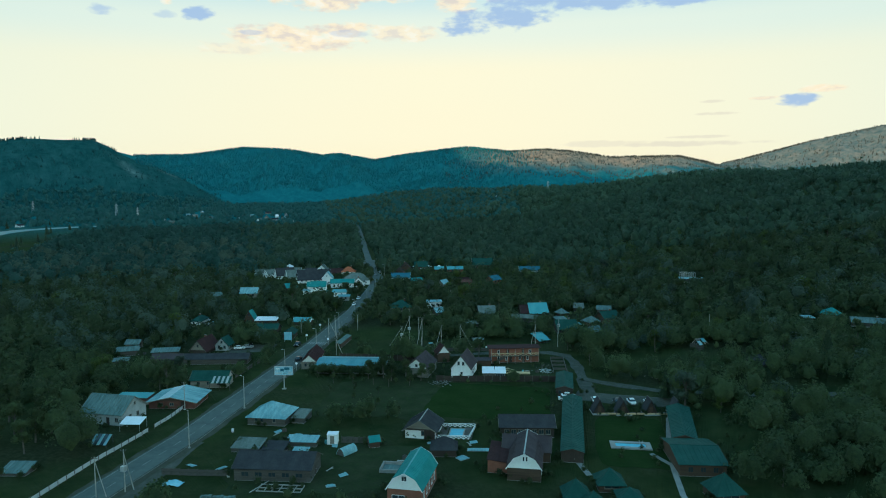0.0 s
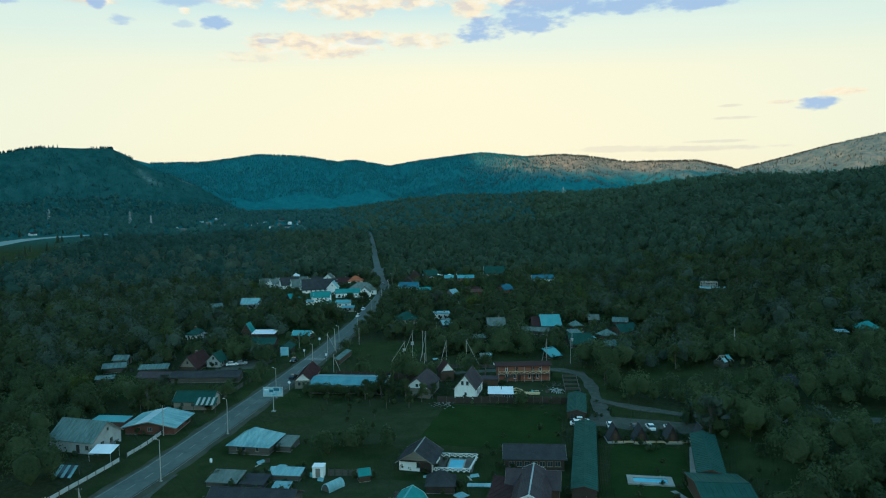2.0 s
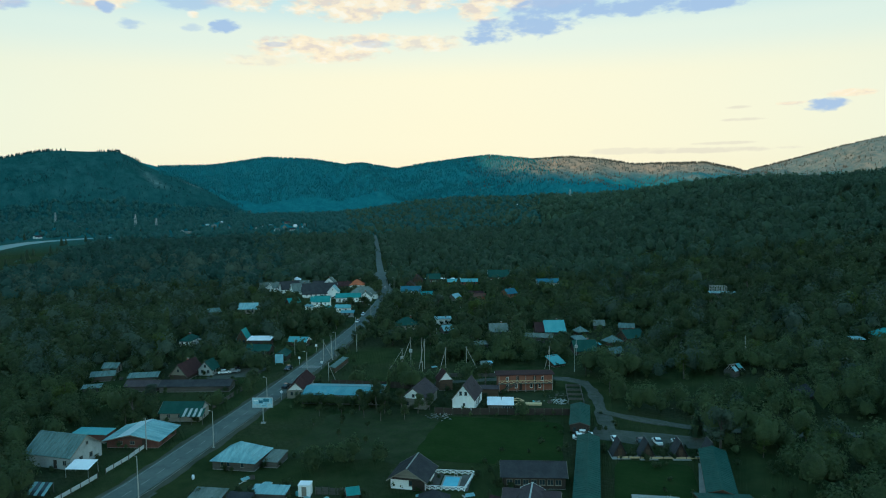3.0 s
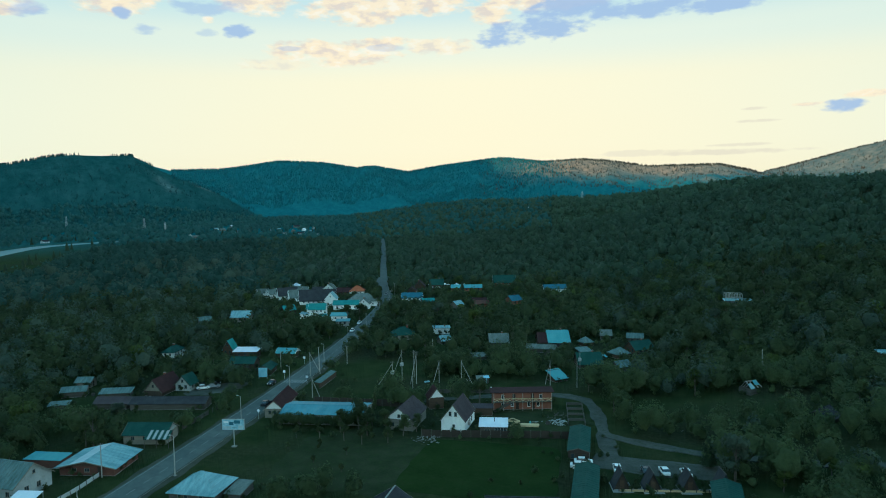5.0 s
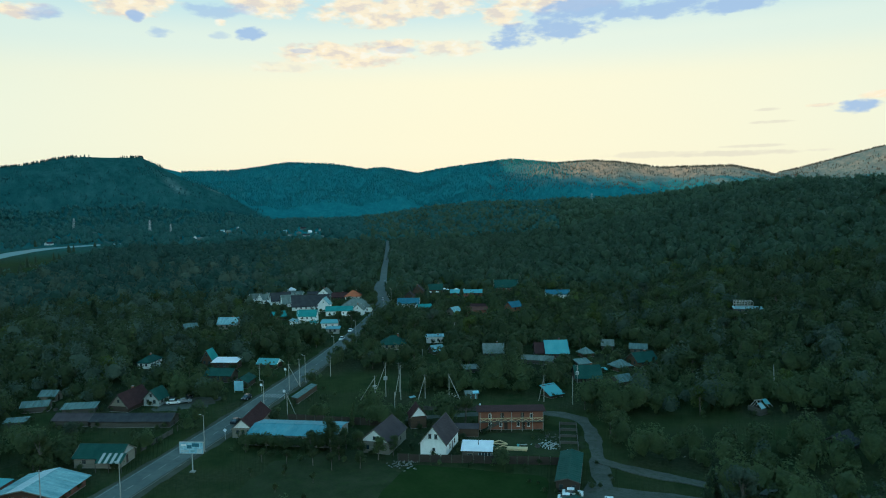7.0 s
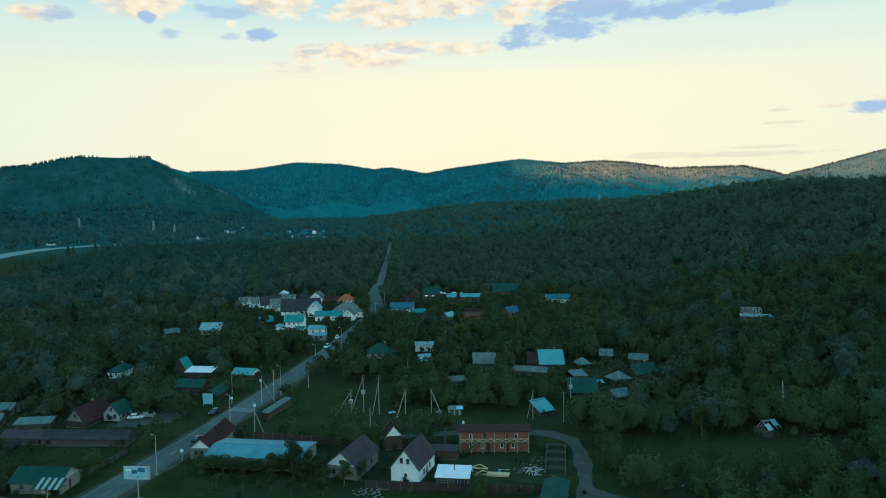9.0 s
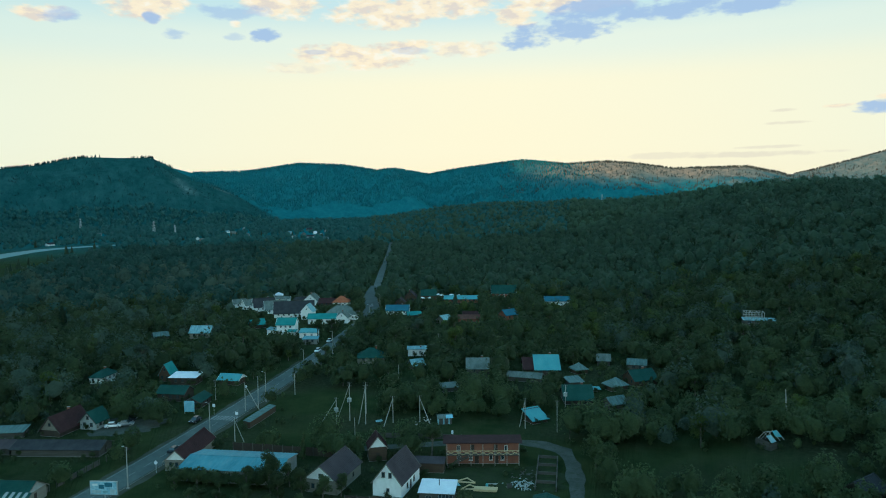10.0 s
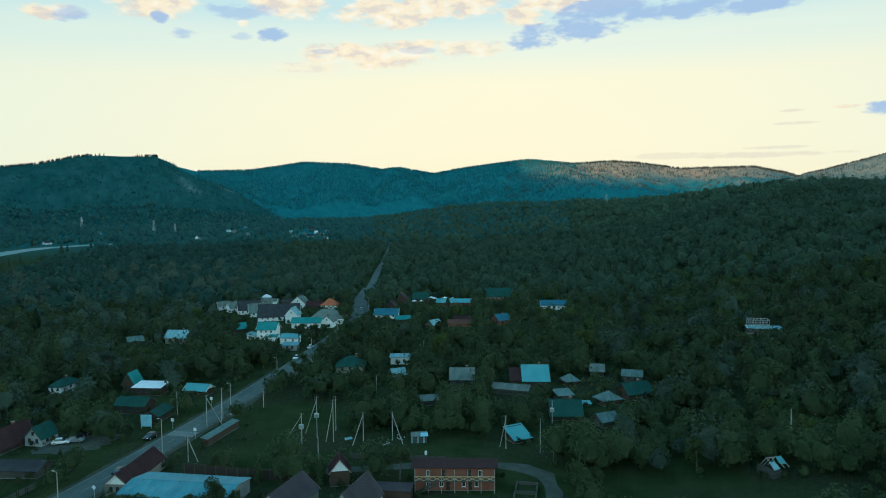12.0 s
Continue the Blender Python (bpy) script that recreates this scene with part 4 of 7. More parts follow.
house("house_wing", "low cross wing behind the long house", -37.0, 148.0, 12, 10.5, 4.8, 2.7, "gable", 2.6, 0.3, "timber", "roof_brown", None, category="annexe")
house("house_wing", "dark red annexe of the long house", -41.4, 142.6, 102, 11, 5.0, 2.6, "shed", 0.5, 0.25, "brick", "roof_red", category="annexe")
house("guest_house", "dark timber guest house with white windows", -41.2, 163.2, 20, 13, 6.4, 2.9, "gable", 1.9, 0.5, "darkwood", "roof_dark", None,
      row_wins("s", 13, 7, 0.9, 1.25, 1.2, 0.6), [("e", 0, 0.1, 1.0, 2.0)], trim="cream")
house("stable_row", "long low building with a dark green metal roof", -30.8, 168.8, 101.2, 41, 4.9, 2.6, "gable", 0.7, 0.25, "darkwood", "roof_green", None,
      row_wins("s", 41, 9, 1.0, 0.9, 0.9), [("w", 0, 0.1, 1.2, 2.0)], step=1.1, trim="darkwood")
house("stable_row", "low outbuilding with a dark green metal roof", -40.4, 204.8, 102, 17, 4.8, 2.6, "gable", 0.7, 0.25, "darkwood", "roof_green", None,
      [("w", -1.3, 0.7, 0.9, 1.2), ("w", 1.3, 0.7, 0.9, 1.2)], [("w", 0, 0.1, 1.0, 2.0)], step=1.1, trim="oldwood")
house("lodge", "timber lodge with a broad green metal roof", -1.8, 158.4, 17.5, 9.6, 15, 2.8, "gable", 1.3, 0.5, "timber", "roof_green", None,
      row_wins("s", 9.6, 3, 0.9, 1.1, 1.2), [("s", 3.6, 0.1, 0.9, 2.0)], category="lodge", step=1.0, trim="timber")
house("lodge_wing", "narrow lodge wing with a green metal roof", -5.4, 178.2, 97, 24, 5.2, 2.7, "gable", 0.8, 0.4, "timber", "roof_green", None,
      row_wins("n", 24, 6, 0.9, 1.0, 1.1), category="lodge", step=1.0, trim="timber")
for gx, gy, ga, gw, gr, gz in ((-17.3, 138.8, 20, 5.0, 2.2, 2.0), (-22.6, 130.6, 20, 4.6, 2.4, 2.0), (-18.6, 127.2, 20, 3.8, 2.0, 2.0), (-12.6, 132.6, 20, 4.2, 1.4, 2.0), (4.4, 142.0, 30, 5.6, 2.8, 2.4)):
    house("gazebo", "green-roofed timber gazebo on the lawn", gx, gy, ga, gw, gw, gz, "hip", gr, 0.5, "timber", "roof_green", None,
          [("s", 0, 0.8, gw * 0.6, 1.0)], [("e", 0, 0.1, 0.9, 1.9)], category="gazebo", group="gazebos", step=0.8)
house("house", "white gabled house with a steep dark roof", -74.6, 209.8, 99, 11, 6.4, 3.2, "gable", 4.0, 0.3, "white", "roof_brown", "white",
      [("w", -0.75, 4.2, 0.75, 1.15), ("w", 0.75, 4.2, 0.75, 1.15), ("w", 0.2, 1.2, 0.7, 0.8), ("s", 2, 1.0, 0.9, 1.2), ("s", -2, 1.0, 0.9, 1.2)], [("s", 0, 0.1, 0.9, 2.0)])
ws = house("shed", "low shed with a bright white metal roof", -64, 208.6, 19, 7, 5.4, 2.3, "shed", 0.55, 0.3, "oldwood", "roof_white", None,
      [("s", -1.6, 1.0, 1.3, 0.6)], [("s", 1.6, 0.1, 0.9, 1.9)], category="shed")
house("warehouse", "low warehouse with a light blue sheet metal roof", -111, 201.2, 18, 23, 11.5, 3.0, "gable", 0.9, 0.3, "concrete", "roof_blue", None,
      row_wins("s", 23, 5, 1.4, 1.4, 0.9), [("e", 0, 0.1, 2.4, 2.4)], category="warehouse", step=0.9)
house("house", "long house with a dark red roof and pale gable", -128.4, 203.4, 113, 16, 5.2, 2.6, "gable", 2.3, 0.4, "cream", "roof_red", "white",
      [("w", -1.2, 0.9, 0.9, 1.2), ("w", 0.2, 0.9, 0.9, 1.2), ("w", 1.5, 0.9, 0.7, 1.2)], [("n", 3, 0.1, 0.9, 2.0)])

part("stovepipe", Mesh().tube((0.2, 0.4, 2.4), (0.2, 0.4, 3.9), 0.09, 0.09, 8), M["rubber"], ws, "black stovepipe")
glaz = part("glazed_front", Mesh().box(0.4, -2.86, 0.2, 3.4, -2.80, 1.9), M["glass"], ws, "glazed veranda front")
for i in range(5):
    part("mullion", Mesh().box(0.4 + i * 0.72, -2.92, 0.2, 0.48 + i * 0.72, -2.86, 1.9), M["plaster"], glaz)

# behind the warehouse and round the white house
house("house", "house with a brown roof and white gable", -88.4, 206.0, 99, 12, 7.6, 3.0, "gable", 3.0, 0.35, "cream", "roof_brown", "white",
      [("w", 0, 3.4, 0.8, 0.9), ("w", -1.8, 0.9, 0.9, 1.2), ("s", 2, 0.9, 0.9, 1.2)], [("s", -2, 0.1, 0.9, 2.0)])
house("cabin", "tall dark red cabin with a white side", -87.6, 222.6, 128, 4.6, 4.2, 3.4, "gable", 2.6, 0.3, "timber", "roof_red", "white",
      [("s", 0.6, 1.2, 0.6, 0.8)], [("w", 0, 0.1, 0.8, 1.9)])
house("carport", "flat dark carport between the houses", -73.2, 221.0, 20, 8, 3.6, 2.3, "shed", 0.2, 0.2, "timber", "roof_brown", category="carport")
house("bus_shelter_roof", "narrow market stall under a pale green metal roof", -133.4, 233.6, 104, 15.4, 1.9, 1.9, "shed", 0.3, 0.15, "timber", "roof_grey", None,
      row_wins("n", 15, 5, 0.5, 2.0, 1.0), category="stall")

# homes across the road
HOMES = [
    # name, label, x, y, ang, L, W, h, kind, rise, wall, roof, gable
    ("house", "house with a dark red roof and cream gable", -176.1, 204.2, 104, 11, 6.0, 2.1, "gable", 3.6, "darkwood", "roof_red", "cream"),
    ("house", "small house with a green roof and white gable", -171.2, 209.6, 104, 5.5, 5.0, 2.4, "gable", 2.6, "plaster", "roof_green", "plaster"),
    ("shed", "long low shed with a mauve sheet roof", -176.6, 186.2, 22, 10, 5, 2.3, "gable", 1.2, "oldwood", "roof_brown", None),
    ("shed", "long low shed with a dark roof", -160.6, 192.6, 24, 22, 6, 2.4, "gable", 1.2, "oldwood", "roof_dark", None),
    ("shed", "shed with a tilted grey-green sheet roof", -185.4, 194.2, 33, 9, 3.4, 2.0, "shed", 0.8, "oldwood", "roof_grey", None),
    ("shed", "grey sheet metal shed among the trees", -199, 190, 40, 7, 4.6, 2.4, "gable", 1.0, "oldwood", "roof_grey", None),
    ("hut", "small pale hut with a grey roof", -205.6, 199.2, 22, 5, 4, 2.4, "gable", 1.2, "cream", "roof_grey", "cream"),
    ("shed", "low grey garden shed", -190.6, 178.4, 40, 5, 3, 1.9, "shed", 0.4, "oldwood", "roof_grey", None),
    ("house", "white house with a dark green hipped roof", -213.2, 244.4, 109, 9, 4.6, 2.6, "hip", 1.6, "white", "roof_green", None),
    ("shed", "flat shed with a bright white roof", -184.4, 254.4, 22, 9, 5.6, 3.0, "shed", 0.6, "darkwood", "roof_white", None),
    ("house", "tall narrow house with a teal roof", -193.6, 255, 110, 5, 4.2, 3.0, "gable", 3.4, "timber", "roof_teal", "timber"),
    ("shop_building", "dark timber shop with a green roof", -172.6, 239.0, 18, 9, 6, 3.0, "gable", 1.7, "darkwood", "roof_green", None),
    ("shop_building", "roadside kiosk with a dark green roof", -160.4, 236.8, 112, 8, 4.4, 2.6, "gable", 1.2, "darkwood", "roof_green", None),
    ("kiosk", "small kiosk with an aqua roof", -169.6, 260.6, 14, 7.4, 5, 2.3, "gable", 1.4, "timber", "roof_aqua", "white"),
    # gardens in the middle
    ("house", "weathered house with a grey slate roof", -99.6, 309.4, 25, 7.6, 8.4, 2.6, "gable", 2.8, "oldwood", "roof_slate", None),
    ("house", "house with a broad aqua metal roof", -77.6, 319.6, 25, 8.4, 12, 2.6, "gable", 3.8, "darkwood", "roof_aqua", None),
    ("annexe", "narrow annexe with a dull red roof", -83.4, 316.8, 25, 3.2, 9, 2.5, "gable", 3.0, "timber", "roof_red", None),
    ("shed", "long shed with a patched slate roof", -80.1, 305.1, 8, 11.4, 5, 2.1, "gable", 1.1, "oldwood", "roof_slate", None),
    ("hut", "garden hut with a small hipped roof", -66.4, 322.6, 45, 4.6, 4.6, 2.2, "hip", 1.8, "timber", "roof_grey", None),
    ("shed", "garden shed with a pale sheet roof", -63.2, 305.2, 40, 4.6, 4.6, 2.1, "shed", 0.8, "oldwood", "roof_grey", None),
    ("house", "house with a dark green metal roof", -57.6, 288.9, 25, 8.4, 9, 2.0, "gable", 3.2, "darkwood", "roof_green", None),
    ("house", "cottage with a grey-green hipped roof", -49.8, 306.3, 50, 6.2, 5.2, 2.3, "hip", 1.8, "timber", "roof_grey", None),
    ("shed", "tool shed with a pale grey-green roof", -45.4, 286.5, 50, 5.4, 4.6, 2.2, "gable", 1.5, "oldwood", "roof_grey", None),
    ("hut", "small hut with a dark slate roof", -61.4, 338.4, 15, 4.4, 5, 2.5, "gable", 1.8, "oldwood", "roof_slate", None),
    ("house", "small house with a grey sheet roof", -48.5, 334.6, 10, 6.2, 4.6, 3.0, "gable", 1.4, "oldwood", "roof_grey", None),
    ("house", "house with a long green metal roof", -44.0, 316.5, 45, 8.4, 7.2, 2.6, "gable", 2.6, "timber", "roof_green", None),
    ("hut", "garden hut with a steep bright aqua metal roof", -62.4, 264.6, 55, 4.8, 4.6, 1.4, "shed", 2.2, "timber", "roof_aqua", None),
    ("house", "cottage with a low green hipped roof", -143.4, 307.4, 30, 10, 8, 2.6, "hip", 2.8, "cream", "roof_green", None),
    ("house", "flat-roofed white house in the gardens", -132.6, 324.4, 28, 7.2, 4.6, 2.9, "shed", 0.3, "white", "roof_pale", None),
    ("shed", "tilted pale metal shed", -122.6, 305.6, 52, 4.6, 4.4, 2.0, "gable", 1.7, "oldwood", "roof_pale", None),
    ("house", "house with a pale metal roof in the gardens", -241.5, 317.4, 24, 9.4, 7, 2.8, "gable", 2.6, "cream", "roof_pale", "cream"),
    ("shed", "small grey shed in the gardens", -255.6, 306.0, 60, 6, 4.4, 2.2, "gable", 1.6, "oldwood", "roof_grey", None),
    # upper village, by the road
    ("house", "small white cottage with a pale slate roof", -291.6, 395.1, 60, 7, 5, 2.6, "gable", 2.2, "white", "roof_slate", "white"),
    ("house", "narrow white cottage between larger houses", -281.2, 392.1, 75, 8, 5.4, 2.8, "gable", 2.8, "white", "roof_slate", "white"),
    ("house", "white gabled house with a steep dark roof and white verges", -268.9, 390.8, 50, 12, 8, 2.8, "gable", 4.4, "white", "roof_dark", "white"),
    ("house", "white house with a dark roof and bright verges", -257.7, 387.4, 48, 12, 8.5, 2.6, "gable", 4.2, "white", "roof_slate", "white"),
    ("hotel", "large house with a sweeping dark roof and white verges", -241.2, 383.3, 38, 21, 13, 2.4, "gable", 5.6, "white", "roof_dark", "white"),
    ("house", "white house with an arched pale gable", -257.4, 420.4, 112, 9, 8.0, 3.0, "gable", 3.6, "white", "roof_slate", "white"),
    ("house", "two-storey white house with a teal roof", -211.0, 340.6, 24, 8.4, 7, 4.8, "gable", 2.6, "white", "roof_teal", "white"),
    ("lean_to", "low annexe with a pale teal roof", -216.4, 336.6, 112, 6, 3.6, 2.4, "shed", 0.8, "white", "roof_pale", None),
    ("hut", "small house with a teal gable roof", -234.6, 346.4, 60, 6.5, 5.4, 2.5, "gable", 2.2, "timber", "roof_teal", None),
    ("shop_building", "large white shop with a dark hipped roof", -211.0, 385.0, 26, 17, 11, 3.2, "hip", 3.8, "white", "roof_slate", None),
    ("shop_building", "white annexe of the shop with a slanted roof", -227.6, 378.0, 112, 7, 6, 4.4, "gable", 3.4, "white", "roof_pale", "white"),
    ("kiosk", "low kiosk with a pale blue roof", -186.0, 325.6, 26, 6, 4.0, 2.4, "shed", 0.5, "concrete", "roof_blue", None),
    ("shop_building", "low shop front with a teal metal roof", -212.0, 369.4, 26, 14, 6.0, 3.0, "gable", 2.0, "white", "roof_teal", None),
    ("kiosk", "market stall with a pale blue roof", -195.6, 337.0, 26, 8, 5, 2.6, "shed", 1.0, "white", "roof_aqua", None),
    ("house", "house with an orange tiled hipped roof", -238.6, 424.0, 26, 9.4, 8, 2.6, "hip", 3.0, "white", "roof_orange", None),
    ("house", "house with a dull red roof by the road", -246.0, 420.0, 26, 9, 7, 2.6, "gable", 2.2, "timber", "roof_red", "timber"),
    ("house", "house with a bright blue metal roof", -191.4, 409.6, 24, 12.0, 8, 2.4, "gable", 2.6, "white", "roof_azure", "white"),
    ("house", "timber house with a green roof and dormer", -199.2, 460.6, 24, 9, 7, 4.2, "gable", 3.2, "timber", "roof_green", "brick"),
    ("house", "brown gabled house among trees", -208.6, 454.6, 114, 8, 7.0, 3.6, "gable", 3.2, "timber", "roof_brown", "timber"),
    ("market_hall", "long low hall with an aqua blue roof", -178.4, 463.0, 24, 20, 8, 2.4, "gable", 1.6, "brick", "roof_aqua", None),
    ("house", "large house with a dark green roof", -163.4, 494.6, 24, 15, 10, 2.8, "gable", 4.6, "brick", "roof_green", "white"),
    ("house", "house with a blue metal roof in the trees", -130.0, 417.0, 60, 7.4, 6.4, 2.8, "gable", 2.4, "brick", "roof_azure", "brick"),
    ("house", "house with a wide blue metal roof", -121.4, 472.4, 24, 14, 7.6, 3.0, "gable", 2.2, "white", "roof_azure", "white"),
    ("house", "small house with a pale blue roof", -155.6, 394.6, 75, 6, 5, 2.0, "gable", 2.0, "cream", "roof_pale", "cream"),
    ("shed", "low rust-red shed in the gardens", -146.0, 403.4, 24, 11, 5, 2.3, "gable", 1.4, "brick", "rust", None),
    ("house", "house with a teal roof beside the road", -221.0, 351.0, 30, 7, 5.4, 3.0, "gable", 2.2, "white", "roof_teal", "white"),
    ("house", "small white cottage with a pale roof", -292.0, 431.0, 26, 5, 4.4, 3.0, "hip", 1.4, "white", "roof_white", None),
    ("shed", "long low shed behind the houses", -283.0, 424.0, 26, 9, 4, 2.4, "gable", 1.2, "white", "roof_slate", None),
    ("shed", "low dark shed behind the houses", -270.0, 428.0, 26, 10, 4, 2.2, "gable", 1.2, "oldwood", "roof_dark", None),
    ("house", "small house with a slanted slate roof", -204.0, 376.0, 112, 8, 6, 3.0, "gable", 2.6, "white", "roof_slate", "white"),
    ("lean_to", "porch with white posts beside the house", -205.4, 337.0, 22, 3.4, 2.8, 2.4, "shed", 0.5, "white", "roof_teal", None),
    ("shed", "teal-roofed shed beside the blue house", -177.6, 402.6, 40, 7, 5, 2.2, "gable", 1.4, "timber", "roof_teal", None),
    ("house", "brown gabled cottage by the road", -205.0, 436.0, 114, 7, 6, 2.6, "gable", 2.6, "timber", "roof_brown", "timber"),
    ("shed", "dark shed under the trees", -150.4, 415.4, 24, 8, 4, 2.2, "gable", 1.2, "brick", "roof_red", None),
    ("shed", "patched shed with a slate roof", -98.0, 283.0, 40, 5, 4, 1.9, "shed", 0.6, "oldwood", "roof_slate", None),
    ("shed", "small aqua-roofed store in the gardens", -55.2, 301.3, 30, 2.6, 2.0, 1.2, "shed", 0.3, "oldwood", "roof_aqua", None),
    # on the wooded slope
    ("house", "dark cottage half hidden in the woods", 13.4, 235.6, 60, 7.0, 5.2, 2.2, "gable", 2.0, "darkwood", "roof_dark", None),
    ("house", "house with a teal hipped roof in the woods", 42.8, 298, 15, 7, 6, 2.6, "hip", 2.0, "timber", "roof_teal", None),
    ("house", "long low house with a patched grey roof", 53.6, 286.4, 0, 12, 6, 2.0, "gable", 1.3, "oldwood", "roof_grey", None),
    ("hut", "tiny hut with a pale roof on the slope", 34.4, 294.6, 21, 3.4, 3, 2.2, "shed", 0.4, "timber", "roof_pale", None),
]
for name, label, x, y, ang, L, W, h, kind, rise, wall, roof, gable in HOMES:
    n = max(2, int(L / 2.8))
    wins = row_wins("s", L, n, 0.95, 0.95, 1.15)
    wins += [("w", -W * 0.22, 0.95, 0.9, 1.1), ("w", W * 0.22, 0.95, 0.9, 1.1)] if W > 3.8 else []
    wins += [("w", 0, h + rise * 0.2, 0.7, 0.9)] if kind == "gable" and rise > 2.4 else []
    wins += row_wins("s", L, n, 3.2, 0.95, 1.1) if h > 4.6 else []
    wins = [q for q in wins if q[2] + q[4] < h - 0.1 or q[0] == "w" and q[2] >= h]
    rough = name in ("shed", "hut", "annexe", "lean_to") or wall in ("oldwood", "timber", "darkwood")
    h = h - 0.35 if rough else h
    wins = [q for q in wins if q[2] + q[4] < h - 0.1 or q[0] == "w" and q[2] >= h]
    house(name, label, x, y, ang, L, W, h, kind, rise, 0.45, wall, roof, gable, wins, [("e", 0, 0.1, 0.9, 1.9)] if W > 2.5 else (),
          [(L * 0.2, W * 0.12, 0.4)] if name == "house" and L > 7 else (), step=0.7, clear=0.2 if "woods" in label else 0.62, trim="white" if gable == "white" or wall == "white" else "oldwood")

# unfinished guest house: a closed ground floor with the bare frame of the next storey on it
guest = house("guest_house", "unfinished guest house with a bare upper frame", -11.0, 388.0, 12, 12, 5, 2.0, "shed", 0.3, 0.3, "oldwood", "roof_pale", None,
              row_wins("s", 12, 4, 0.6, 1.4, 1.1), [("e", 0, 0.1, 0.9, 1.8)], category="building", clear=0.5)
for i in range(7):
    u = -5.6 + i * 1.2
    for v in (-2.3, 2.3):
        part("post", Mesh().box(u - 0.09, v - 0.09, 2.0, u + 0.09, v + 0.09, 5.0), M["pole"], guest)
for v in (-2.3, 2.3):
    for q in (3.4, 5.0):
        part("rail", Mesh().box(-5.7, v - 0.1, q - 0.1, 1.7, v + 0.1, q + 0.1), M["pole"], guest)
for i in range(4):
    part("joist", Mesh().box(-5.6 + i * 2.4 - 0.08, -2.3, 4.9, -5.6 + i * 2.4 + 0.08, 2.3, 5.06), M["pole"], guest)

# collapsed hut at the wood's edge
ruin = thing("ruined_hut", "collapsed hut with bare rafters and torn sheets", "hut", -3.4, 259.6, float(height(-3.4, 259.6)), 48)
SITES.append((-3.4, 259.6, 2.6, 0.8, 3))
for u in (-2.0, -0.7, 0.7, 2.0):
    part("rafter", Mesh().beam((u, -2.2, 1.9), (u * 0.9, 0, 3.6), 0.12), M["pole"], ruin)
    if u < 1:
        part("rafter", Mesh().beam((u, 2.2, 0.9), (u * 0.9, 0, 3.6), 0.12), M["pole"], ruin)
part("ridge_beam", Mesh().beam((-2.2, 0, 3.6), (1.9, 0, 3.4), 0.14), M["pole"], ruin)
part("sheet", Mesh().slab([(-2.2, -2.4, 1.8), (-0.4, -2.3, 1.9), (-0.6, -0.8, 3.0), (-2.1, -0.9, 3.0)], 0.04), M["roof_pale"], ruin)
part("sheet", Mesh().slab([(0.2, -1.4, 2.6), (1.9, -1.6, 2.4), (1.8, -0.1, 3.6), (0.4, -0.1, 3.6)], 0.04), M["roof_aqua"], ruin)
for u0, u1, v in ((-2.2, 0.4, -2.1), (-2.2, 1.4, 2.1)):
    part("wall", Mesh().box(u0, v - 0.08, -0.2, u1, v + 0.08, 1.5), M["oldwood"], ruin)
part("wall", Mesh().box(-2.25, -2.0, -0.2, -2.1, 2.0, 1.8), M["oldwood"], ruin)

# white parasols on the market square
CONE = Mesh()
for i in range(10):
    q0, q1 = 2 * math.pi * i / 10, 2 * math.pi * (i + 1) / 10
    CONE.poly([(1.7 * math.cos(q0), 1.7 * math.sin(q0), 2.2), (1.7 * math.cos(q1), 1.7 * math.sin(q1), 2.2), (0, 0, 2.95)])
CONE = CONE.data("canopy", M["white"])
STICK = Mesh().tube((0, 0, 0), (0, 0, 2.9), 0.04, 0.04, 6).data("pole", M["steel"])
for x, y in ((-207.0, 467.0), (-203.0, 470.0), (-198.6, 472.4), (-195.0, 469.6), (-190.6, 474.6), (-200.6, 455.0), (-196.4, 456.6), (-185.0, 475.0), (-127.6, 486.0), (-131.0, 484.6)):
    ps = thing("parasol", "white open parasol on the market square", "parasol", x, y, float(height(x, y)), 0, "parasols")
    part("canopy", CONE, None, ps)
    part("pole", STICK, None, ps)

# two-storey brick building with a braced gallery
brick = house("brick_building", "two-storey red brick building with a timber gallery", -63.95, 231.45, 25.5, 17, 4, 5.2, "shed", 0.15, 0.7, "brick", "roof_red", None,
              [("s", -5.6, 0.9, 0.8, 1.3), ("s", -2.8, 0.9, 0.8, 1.3), ("s", 1.9, 0.9, 0.8, 1.3), ("s", 4.6, 0.9, 0.8, 1.3), ("s", -5.6, 3.1, 0.8, 1.3), ("s", 5.4, 3.1, 0.8, 1.3)],
              [("s", -1.4, 0.1, 0.9, 2.0), ("s", 3.2, 0.1, 0.9, 2.0), ("s", -2.4, 2.7, 0.9, 1.9), ("s", 3.0, 2.7, 0.9, 1.9)], category="building", trim="white")
part("gallery_floor", Mesh().box(-8.5, -3.4, 2.45, 8.5, -2.0, 2.6), M["oldwood"], brick)
for i in range(7):
    u = -8.3 + i * 16.6 / 6
    part("post", Mesh().box(u - 0.07, -3.4, 0, u + 0.07, -3.26, 5.1), M["pole"], brick)
for i in range(9):
    a = -8.3 + i * 16.6 / 9
    b = a + 16.6 / 9
    br = Mesh().beam((a, -3.35, 2.65), (b, -3.35, 3.55), 0.09).beam((a, -3.30, 3.55), (b, -3.30, 2.65), 0.09)
    part("cross_brace", br, M["paleboard"], brick, "pale timber cross brace")
part("handrail", Mesh().box(-8.4, -3.42, 3.55, 8.4, -3.30, 3.65), M["paleboard"], brick)
st = Mesh()
